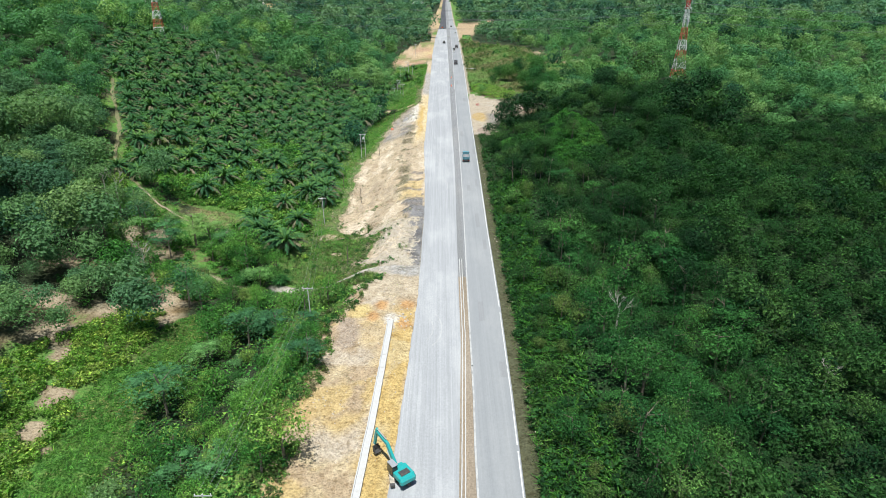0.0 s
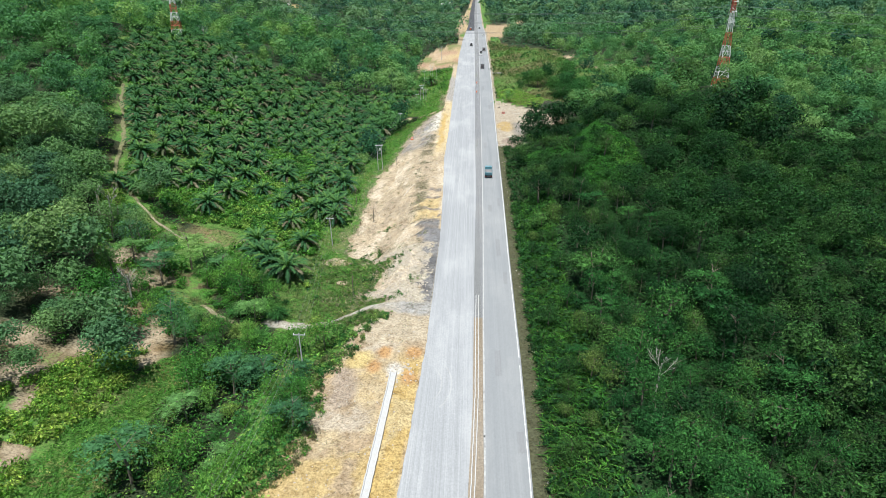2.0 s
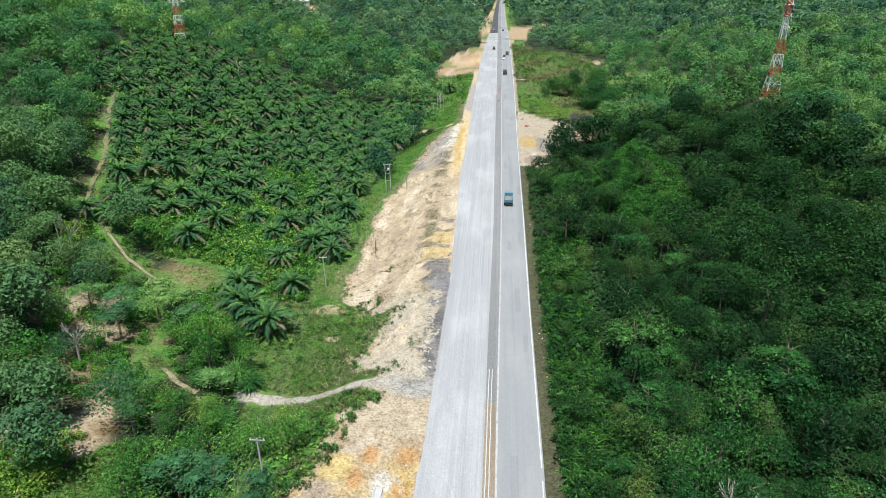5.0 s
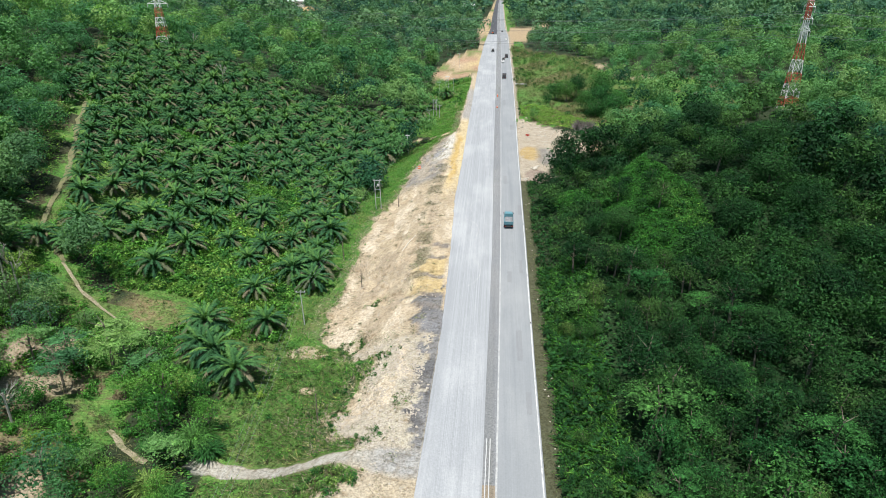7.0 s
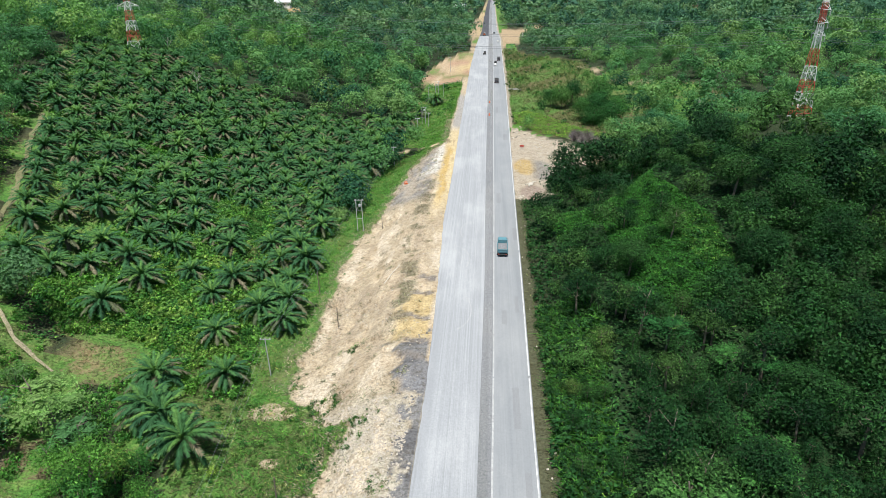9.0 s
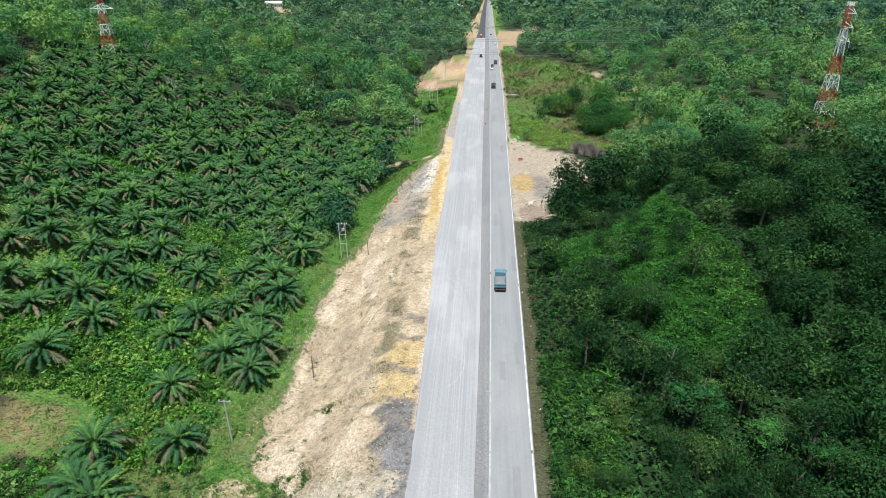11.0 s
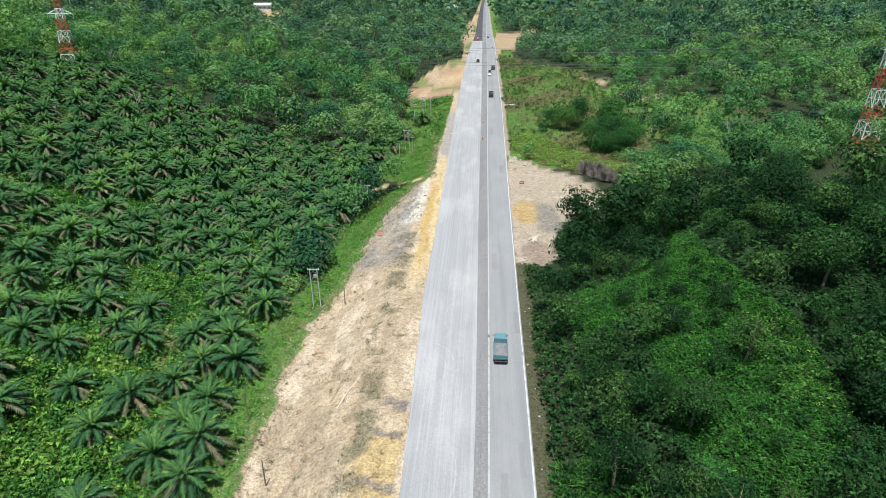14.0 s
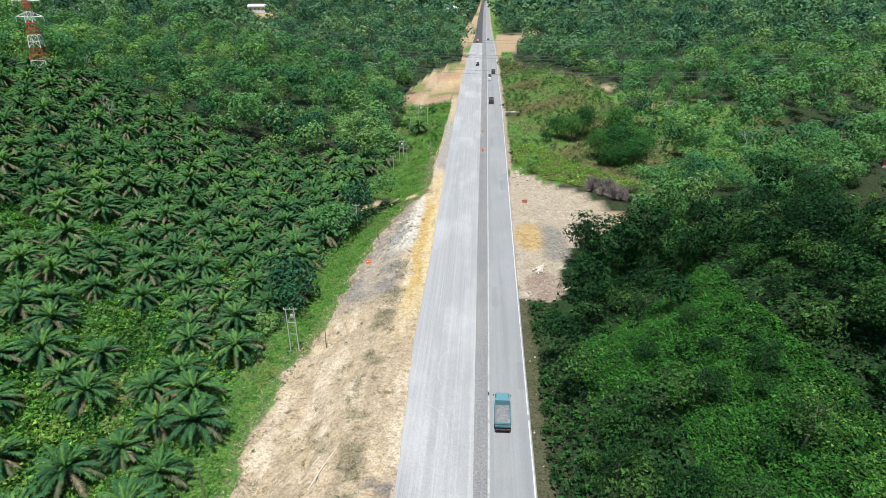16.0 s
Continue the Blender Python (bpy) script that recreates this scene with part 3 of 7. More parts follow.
    lay((x > drain_line + 0.4 * wob) * (dl > 0.1) * (1 - smooth(96, 101, y + wob)), (0.470, 0.345, 0.140), 0.0)
    lay((x > drain_line) * (dl > 0.1) * (1 - smooth(96, 101, y + wob)) * smooth(0.0, 0.3, fbm(x, y * 0.5, 3.0, 3, 73)), (0.480, 0.385, 0.205), 0.0)
    lay(near * (1 - smooth(0.7, 1.1, np.hypot((x + 16.2) / 2.6, (y - 89.5) / 5.2) + 0.5 * fbm(x, y, 3.0, 3, 74))), (0.345, 0.282, 0.215), 0.14)
    lay(near * (1 - smooth(0.6, 1.1, np.hypot((x + 15.3) / 2.8, (y - 97.5) / 2.6) + 0.4 * fbm(x, y, 2.5, 3, 75))), (0.500, 0.400, 0.185), 0.0)
    for px, py in ((-11.6, 100.0), (-6.6, 100.4), (-12.6, 96.0), (-6.9, 93.5)):
        lay(near * (1 - smooth(0.5, 1.2, np.hypot((x - px) / 1.3, (y - py) / 1.8) + 0.4 * fbm(x, y, 2.5, 3, 76))), (0.450, 0.275, 0.125), 0.0)
    lay(firm * (1 - smooth(113, 119, y + wob)) * smooth(101, 105, y + wob), (0.450, 0.385, 0.280), 0.06)
    lay((1 - smooth(1.0, 2.0, np.hypot(x + 9.3, (y - 95.5) * 0.7) + 0.4 * wob)), (0.540, 0.520, 0.470), 0.0)
    rubble = firm * smooth(113, 118, y + wob) * (1 - smooth(142, 150, y + wob))
    lay(rubble, (0.435, 0.395, 0.305), 0.15)
    for px, py, pr in ((-25.9, 136.5, 1.5), (-29.5, 147.5, 2.4), (-20.2, 127.6, 1.6), (-17.6, 110.0, 2.0), (-18.2, 121.5, 1.3), (-23.5, 152, 2.0)):
        lay(1 - smooth(0.6, 1.2, np.hypot((x - px) * 0.7, y - py) / pr + 0.25 * ragged), (0.445, 0.375, 0.255), 0.12)
    ruts = fbm(x * 1.0, y * 0.28, 3.0, 3, 81)
    lay(firm * (y > 140) * (y < 330) * smooth(0.08, 0.35, ruts), (0.385, 0.318, 0.225), 0.14)
    lay(firm * (y > 120) * (y < 330) * smooth(0.08, 0.35, -ruts), (0.555, 0.478, 0.360), 0.04)
    heap = fbm(x, y, 3.2, 4, 48)
    reach = line((116, 1.4), (121, 2.2), (127, 2.6), (133, 4.2), (138, 3.0), (148, 3.6), (152, 5.6), (158, 6.2), (162, 3.0), (165, 0.5))(y)
    spoil = smooth(0.0, 0.22, reach - dl - 3.2 * heap - 1.6 * np.abs(fbm(x, y, 2.2, 2, 49))) * smooth(115, 118, y) * (1 - smooth(163, 166, y)) * (dl > 0.2)
    lay(spoil, (0.215, 0.212, 0.205), 0.06)
    lay(spoil * smooth(-0.05, 0.25, fbm(x, y, 4.0, 3, 50)), (0.130, 0.129, 0.131), 0.03)
    for px, py, rx, ry in ((-12.2, 160.6, 2.8, 1.0), (-9.4, 176, 2.6, 0.8)):
        lay((1 - smooth(0.7, 1.1, np.hypot((x - px) / rx, (y - py) / ry) + 0.8 * heap)), (0.17, 0.165, 0.16), 0.04)
    lay(firm * smooth(159, 161.5, y + 0.4 * wob) * (1 - smooth(176, 180, y + wob)) * (1 - smooth(6, 8.5, dl + wob)) * (dl > 0.6), (0.500, 0.392, 0.205), 0.0)
    # shadow under the eroded lips, laid dark into the soil colour
    for ly, reach in ((154.6, 6.0), (158.9, 5.5), (167.2, 8.5), (176.0, 6.0), (182.6, 4.5)):
        lip_shadow = np.abs(y - ly - 0.35 * dl - 1.2 * fbm(x, y, 4.0, 2, 86) + 0.5 * heap)
        lay((1 - smooth(0.35, 0.9, lip_shadow)) * (1 - smooth(reach - 1.5, reach + 1, dl)) * (dl > 0.5), (0.205, 0.185, 0.165), 0.06)
    lay(firm * smooth(145, 147, y + 0.5 * wob) * (1 - smooth(152, 154, y + 0.5 * wob)) * (1 - smooth(3.5, 5.0, dl + 1.5 * heap)), (0.215, 0.215, 0.218), 0.04)
    lay(firm * (1 - smooth(1.3, 2.4, np.abs(dl - 6.4))) * smooth(160, 172, y) * (1 - smooth(246, 256, y)) * smooth(-0.15, 0.25, fbm(x, y, 3, 2, 96)), (0.300, 0.262, 0.175), 0.14)
    stony = firm * smooth(228, 238, y + 2 * wob) * (1 - smooth(284, 290, y))
    lay(stony * smooth(5, 7, dl + wob), (0.360, 0.318, 0.255), 0.22)
    lay(stony * smooth(5, 7, dl + wob) * smooth(-0.05, 0.2, heap), (0.270, 0.255, 0.230), 0.2)
    lay(smooth(250, 258, y + wob) * (1 - smooth(286, 289, y)) * smooth(3.9, 4.6, dl + 0.5 * wob) * (1 - smooth(7.2, 9.0, dl + 0.12 * (y - 270) + wob)) * (dl > 0), (0.560, 0.535, 0.470), 0.0)
    lay(smooth(253, 258, y + wob) * (1 - smooth(286, 289, y)) * smooth(5.4, 6.4, dl) * (1 - smooth(8.6, 9.8, dl + 0.12 * (y - 270))) * smooth(0.0, 0.2, fbm(x, y * 0.8, 2.4, 2, 82)) * (dl > 0), (0.300, 0.298, 0.290), 0.0)
    lay(smooth(204, 240, y + 5 * wob) * (1 - smooth(292, 300, y)) * (1 - smooth(3.4, 4.8, dl + 0.7 * wob)) * (dl > -1), (0.555, 0.455, 0.272), 0.0)
    lay(smooth(214, 244, y + 5 * wob) * (1 - smooth(280, 290, y)) * smooth(1.2, 1.9, dl + 0.5 * wob) * (1 - smooth(3.0, 4.0, dl + 0.6 * wob)) * (dl > -1), (0.500, 0.365, 0.150), 0.0)
    lay(smooth(286, 290, y) * (1 - smooth(306, 314, y + wob)) * (1 - smooth(2.6, 3.6, dl + 0.4 * wob)) * (dl > -1), (0.540, 0.445, 0.270), 0.0)
    lay(smooth(312, 318, y + wob) * (1 - smooth(380, 392, y + wob)) * (1 - smooth(2.4, 3.6, dl + 0.6 * wob)) * (dl > -1), (0.345, 0.330, 0.300), 0.08)
    lay(smooth(322, 330, y + wob) * (1 - smooth(352, 360, y + wob)) * smooth(3.0, 4.0, dl) * (1 - smooth(6.5, 8.5, dl + wob)) * smooth(-0.1, 0.2, heap), (0.440, 0.365, 0.265), 0.2)
    lay(1 - smooth(0.5, 1.2, near_path(SPUR, x, y) + 0.25 * wob), (0.520, 0.430, 0.270), 0.05)
    lay(1 - smooth(0.7, 1.2, np.hypot((x + 31.5) / 2.6, (y - 288.5) / 2.2) + 0.2 * wob), (0.500, 0.385, 0.235), 0.05)
    lay(inside(CLEARING_FAR, x + 0.5 * wob, y) * 1.0, (0.465, 0.362, 0.240), 0.05)
    lay(inside(CLEARING_FAR, x + 0.5 * wob, y) * smooth(-22, -10, x), (0.495, 0.395, 0.215), 0.05)
    mottle = fbm(x, y, 16, 3, 83)
    lay(inside(CLEARING_FAR, x + 0.5 * wob, y) * smooth(0.0, 0.3, mottle), (0.400, 0.265, 0.180), 0.1)
    lay(inside(CLEARING_FAR, x, y) * smooth(0.12, 0.3, -mottle), (0.30, 0.25, 0.14), 0.5)
    lay((dl > -1) * (x > bank_edge(y)) * smooth(560, 640, y) * 1.0, (0.34, 0.265, 0.175), 0.36)
    lay((dl > -1) * (x > bank_edge(y)) * smooth(560, 640, y) * smooth(0.0, 0.25, mottle), (0.44, 0.35, 0.20), 0.1)
    lay((dl > -1) * (x > bank_edge(y)) * smooth(560, 640, y) * smooth(0.1, 0.3, -mottle), (0.24, 0.20, 0.12), 0.6)
    lay((1 - smooth(1.5, 2.5, np.abs(y - 566))) * (dr > 0) * (x < 32), (0.42, 0.36, 0.26), 0.1)
    lay(inside(PAD, x + wob * 0.6, y + wob) * 1.0, (0.400, 0.348, 0.268), 0.05)
    lay(inside(PAD, x, y) * (1 - smooth(0.75, 1.1, np.hypot((x - 15.8) / 3.8, (y - 262) / 9.0) + 0.08 * wob)), (0.429, 0.318, 0.148), 0.0)
    lay(inside(PAD, x, y) * (1 - smooth(0.7, 1.1, np.hypot((x - 17) / 4.2, (y - 237) / 7.0))), (0.296, 0.237, 0.192), 0.05)
    lay(inside(PAD, x, y) * (1 - smooth(0.8, 1.1, np.hypot((x - 20.5) / 4.2, (y - 259) / 11.0))) * smooth(17.5, 19.5, x), (0.244, 0.229, 0.200), 0.1)
    lay(inside(PAD, x, y) * smooth(34, 39, x + wob), (0.370, 0.275, 0.180), 0.25)
    lay((1 - smooth(0.8, 1.1, np.hypot((x + 66) / 17, (y - 100) / 42) + 0.1 * wob)) * (1 - inside(MEADOW, x, y)) * smooth(-0.2, 0.2, fbm(x, y, 6, 3, 55)), (0.200, 0.165, 0.095), 0.40)
    lay((1 - smooth(0.75, 1.15, bare(x, y))) * (1 - inside(MEADOW, x, y)), (0.365, 0.300, 0.208), 0.08)
    lay((1 - smooth(0.7, 1.1, np.hypot((x + 55.5) / 1.6, (y - 108) / 5))), (0.420, 0.260, 0.130), 0.05)
    lay(inside(HILLSIDE, x, y) * smooth(-0.1, 0.5, fbm(x, y, 30, 3, 53)), (0.150, 0.130, 0.064), 0.30)
    lay(1 - smooth(0.8, 1.2, np.hypot((x + 198) / 17, (y - 704) / 13) + 0.1 * wob), (0.48, 0.36, 0.18), 0.05)
    lay(1 - smooth(0.8, 1.2, np.hypot((x + 358) / 14, (y - 694) / 14) + 0.1 * wob), (0.15, 0.13, 0.07), 0.9)
    lay(inside(CUT_RIGHT, x + wob, y) * 1.0, (0.385, 0.296, 0.185), 0.1)
    lay(1 - smooth(0.9, 1.5, near_path(SIDE_TRACK, x, y) / (1 + 1.0 * smooth(-13, -7, x)) + 0.2 * wob), (0.400, 0.380, 0.325), 0.02)
    lay((1 - smooth(1.6, 3.0, near_path(SIDE_TRACK, x, y) + 0.3 * wob)) * smooth(-13, -9, x) * (dl > 0), (0.335, 0.328, 0.305), 0.03)
    lay(1 - smooth(1.1, 2.0, near_path(TRAIL_A, x, y) + 0.4 * wob), (0.420, 0.345, 0.225), 0.1)
    lay((1 - smooth(3.5, 7.5, np.hypot((x + 63) / 1.25, y - 157) + 1.4 * wob)), (0.290, 0.240, 0.125), 0.47)
    lay(inside(GAP, x + 0.5 * wob, y) * 1.0, (0.222, 0.185, 0.096), 0.55)
    lay((1 - smooth(1.2, 3.2, dr + 0.5 * wob)) * (dr > -1) * (y < 232), (0.088, 0.092, 0.052), 0.22)
    lay((1 - smooth(1.0, 2.2, dr + 0.4 * wob)) * (dr > -1) * (y > 315), (0.340, 0.296, 0.222), 0.3)
    col[..., 3] = green
    return col


gx = spaced(-33, 14, 0.62, -4600, 4600, 1.13)
gy = spaced(50, 262, 0.66, -900, 4700, 1.09)
X, Y = np.meshgrid(gx, gy)
Z = ground_z(X, Y)
nx, ny = len(gx), len(gy)
idx = np.arange(nx * ny).reshape(ny, nx)
quads = np.stack([idx[:-1, :-1], idx[:-1, 1:], idx[1:, 1:], idx[1:, :-1]], -1).reshape(-1, 4)
gme = bpy.data.meshes.new("ground")
gme.vertices.add(nx * ny)
gme.vertices.foreach_set("co", np.stack([X, Y, Z], -1).astype(np.float32).ravel())
gme.loops.add(quads.size)
gme.loops.foreach_set("vertex_index", quads.astype(np.int32).ravel())
gme.polygons.add(len(quads))
gme.polygons.foreach_set("loop_start", np.arange(0, quads.size, 4, dtype=np.int32))
gme.polygons.foreach_set("use_smooth", np.ones(len(quads), bool))
soil = gme.color_attributes.new("soil", "FLOAT_COLOR", "POINT")
soil.data.foreach_set("color", soil_colours(X, Y).astype(np.float32).ravel())
gme.materials.append(GROUND)
gme.update(calc_edges=True)
tagged(new("ground", gme), "bare sandy embankment, grass verges and forest floor beside the road", "ground", kind="structure")

# ---- roads ----
road_new = tagged(new("road_1", strip("road_1", lambda y: new_left(y) + 0.12 * float(fbm(np.array(0.0), np.array(y), 1.8, 2, 91)), new_right, -60, 694, 0.8, 0.0, BASE_COURSE, 6)), "pale grey unfinished carriageway of compacted base course", "road", kind="structure")
tagged(new("road_2", strip("road_2", new_left, new_right, 694.05, 1560, 6.0, 0.03, NEW_ASPHALT, 4)), "freshly laid dark asphalt stretch of the new carriageway", "road", kind="structure")
road_old = tagged(new("road_3", strip("road_3", old_left, old_right, -60, 1560, 2.0, 0.02, OLD_ASPHALT, 6)), "worn grey two-lane asphalt road with white edge lines", "road", kind="structure")
median = tagged(new("median_strip", strip("median_strip", lambda y: new_right(y) - 0.15, lambda y: old_left(y) + 0.15, 112, 1560, 2.0, -0.03, GRAVEL, 3, 0.1, 0.05)), "dark gravel median strip between the two carriageways", "median", kind="structure")

median_soil = tagged(new("median_soil", strip("median_soil", lambda y: new_right(y) - 0.15, lambda y: old_left(y) + 0.15, -60, 111.9, 2.0, -0.03, EARTH, 3, 0.1, 0.05)), "brown stony earth between the median drain and the old road", "median", kind="structure")


def edge_line(edge, inset, width, y0, y1, coat):
    def a(y):
        return edge(y) + inset + 0.03 * np.sin(y * 0.05)
    return strip("edge_line", a, lambda y: a(y) + width, y0, y1, 1.5, 0.031, coat, 1, 0.004, 0.0)


for edge, inset in ((old_left, 0.12), (old_right, -0.34)):
    y = -60
    while y < 1500:
        length = random.uniform(25, 70)
        part("edge_line", edge_line(edge, inset, 0.10, y, y + length, FADED_LINE if inset > 0 else WHITE_LINE), None, road_old, "faded white edge line" if inset > 0 else "worn white edge line")
        y += length + random.choice((0.4, 0.8, 2.5))


# ---- vegetation ----
def unit(v):
    return v / np.maximum(np.linalg.norm(v, axis=-1, keepdims=True), 1e-9)


def leaf_tris(centres, normals, size, g, slim=0.5, stir=0.45):
    """A slim triangle for each leaf spray, facing about along its normal."""
    n = len(centres)
    nn = unit(normals + g.normal(0, stir, (n, 3)))
    a = unit(np.cross(nn, unit(g.normal(0, 1, (n, 3)))))
    b = np.cross(nn, a)
    s = (size * g.uniform(0.6, 1.35, n))[:, None]
    tip = centres + a * s * 0.62 - nn * s * 0.12
    return np.stack([centres - a * s * 0.42 + b * s * slim * 0.5, centres - a * s * 0.38 - b * s * slim * 0.5, tip], 1)


OCTA = (np.array([(1, 0, 0), (-1, 0, 0), (0, 1, 0), (0, -1, 0), (0, 0, 1), (0, 0, -1)], float), np.array([(0, 2, 4), (2, 1, 4), (1, 3, 4), (3, 0, 4), (2, 0, 5), (1, 2, 5), (3, 1, 5), (0, 3, 5)]))


def rounded():
    bm = bmesh.new()
    bmesh.ops.create_icosphere(bm, subdivisions=1, radius=1.0)
    res = (np.array([v.co[:] for v in bm.verts]), np.array([[v.index for v in f.verts] for f in bm.faces]))
    bm.free()
    return res


ICO = rounded()


def lump(centre, radii, g, jitter=0.18, form=ICO):
    """A rough inner mass of twigs and leaves."""
    v = form[0] * (1 + g.normal(0, jitter, (len(form[0]), 1)))
    return (v * np.array(radii) + np.array(centre))[form[1]]


def crown(seed, leaves, size, lobes, spread=0.62, flat=0.75, core=0.72, slim=0.55, up=0.5, cores=3, stir=0.5, form=None):
    """A crown about 1 m in radius round the origin, of uneven lobes."""
    g = np.random.default_rng(seed)
    out = []
    cs = unit(g.normal(0, 1, (lobes, 3))) * spread * g.uniform(0.45, 1.0, (lobes, 1))
    cs[:, 2] = cs[:, 2] * flat + 0.05
    cs[0] = (0, 0, 0.15)
    rs = g.uniform(0.34, 0.56, lobes)
    rs[0] = 0.55
    w = rs ** 2 / (rs ** 2).sum()
    which = g.choice(lobes, leaves, p=w)
    d = unit(g.normal(0, 1, (leaves, 3)) + np.array((0, 0, up)))
    shell = rs[which][:, None] * g.uniform(0.78, 1.14, (leaves, 1))
    c = cs[which] + d * shell * np.array((1, 1, 0.82))
    out.append(leaf_tris(c, d + np.array((0, 0, 0.3)), size, g, slim, stir))
    if core and form is None:
        n = cores * 8
        w2 = g.choice(lobes, n, p=w)
        e = unit(g.normal(0, 1, (n, 3)))
        out.append(leaf_tris(cs[w2] + e * rs[w2][:, None] * g.uniform(0.1, core, (n, 1)), e, size * 1.15, g, 0.8, 1.0))
    elif core:
        for k in range(min(cores, lobes)):
            out.append(lump(cs[k], (rs[k] * core,) * 2 + (rs[k] * core * 0.8,), g, 0.18, form))
    return np.concatenate(out)


def feathery(seed, leaves, size):
    """A flat-topped, layered crown with gaps."""
    g = np.random.default_rng(seed)
    out = []
    for k in range(9):
        a, r = g.uniform(0, 6.28), g.uniform(0.15, 0.78)
        c0 = np.array((r * math.cos(a), r * math.sin(a), 0.35 * (1 - r) + g.uniform(-0.3, 0.2)))
        n = leaves // 9
        p = g.normal(0, 1, (n, 3)) * np.array((0.24, 0.24, 0.05))
        p[:, 2] -= 0.9 * (p[:, 0] ** 2 + p[:, 1] ** 2)
        out.append(leaf_tris(c0 + p, np.tile((0, 0, 1.0), (n, 1)), size, g, 0.6))
        out.append(lump(c0 - np.array((0, 0, 0.06)), (0.2, 0.2, 0.05), g, 0.18, OCTA))
    return np.concatenate(out)


def placed(protos, xs, ys, zs, radius, height, seed):
    """Copies of prototype crowns, turned and scaled, joined into one array with a tint for each."""
    g = np.random.default_rng(seed)
    out, tints = [], []
    which = g.integers(0, len(protos), len(xs))
    for k, p in enumerate(protos):
        sel = np.where(which == k)[0]
        if not len(sel):
            continue
        a = g.uniform(0, 6.283, len(sel))
        ca, sa = np.cos(a)[:, None, None], np.sin(a)[:, None, None]
        r, h = radius[sel][:, None, None], height[sel][:, None, None]
        x = (p[None, :, :, 0] * ca - p[None, :, :, 1] * sa) * r + xs[sel][:, None, None]
        y = (p[None, :, :, 0] * sa + p[None, :, :, 1] * ca) * r + ys[sel][:, None, None]
        z = p[None, :, :, 2] * h + zs[sel][:, None, None]
        out.append(np.stack([x, y, z], -1).reshape(-1, 3, 3))
        patchy = 0.42 * vnoise(xs[sel] / 45, ys[sel] / 45, 15) + 0.52 * g.uniform(0, 1, len(sel))
        rare = g.uniform(0, 1, len(sel)) > 0.95
        patchy = np.where(rare, g.uniform(0.8, 1.0, len(sel)), patchy)
        # lower tints put more of the cloud shade into the hill's leaves
        hill = (xs[sel] > 13) & (xs[sel] < 75) & (ys[sel] < 235)
        tints.append(np.repeat(patchy * np.where(hill, 0.8, 1.0) + np.where((xs[sel] < -40) & (ys[sel] < 320), 0.2, 0.0) - np.where(ys[sel] > 290, 0.18 * patchy, 0.0), len(p)))
    return np.concatenate(out).astype(np.float32), np.concatenate(tints)


def scatter(y0, y1, cell, g, half=0.77, margin=14):
    """Jittered places over the land ahead of the start."""
    pts = []
    for j in range(int((y1 - y0) / cell)):
        y = y0 + (j + 0.5) * cell
        w = half * y + margin
        x = np.arange(-w, min(w, 0.67 * y + 24), cell) + (cell / 2 if j % 2 else 0)
        pts.append(np.stack([x, np.full(len(x), y)], 1))
    p = np.concatenate(pts)
    return p + g.uniform(-0.42, 0.42, p.shape) * cell


SHRUB_SLOPE = [(48, 247), (43, 213), (45, 200), (48, 188), (48, 174), (43, 164), (33, 158), (28, 168), (28, 180), (29, 197), (20, 198), (18.5, 211), (24, 216), (35, 228), (41, 235)]
NEAR_BUSH = [(-24, 50), (-22, 95), (-18, 112), (-30, 116), (-42, 112), (-40, 90), (-44, 72), (-38, 50)]


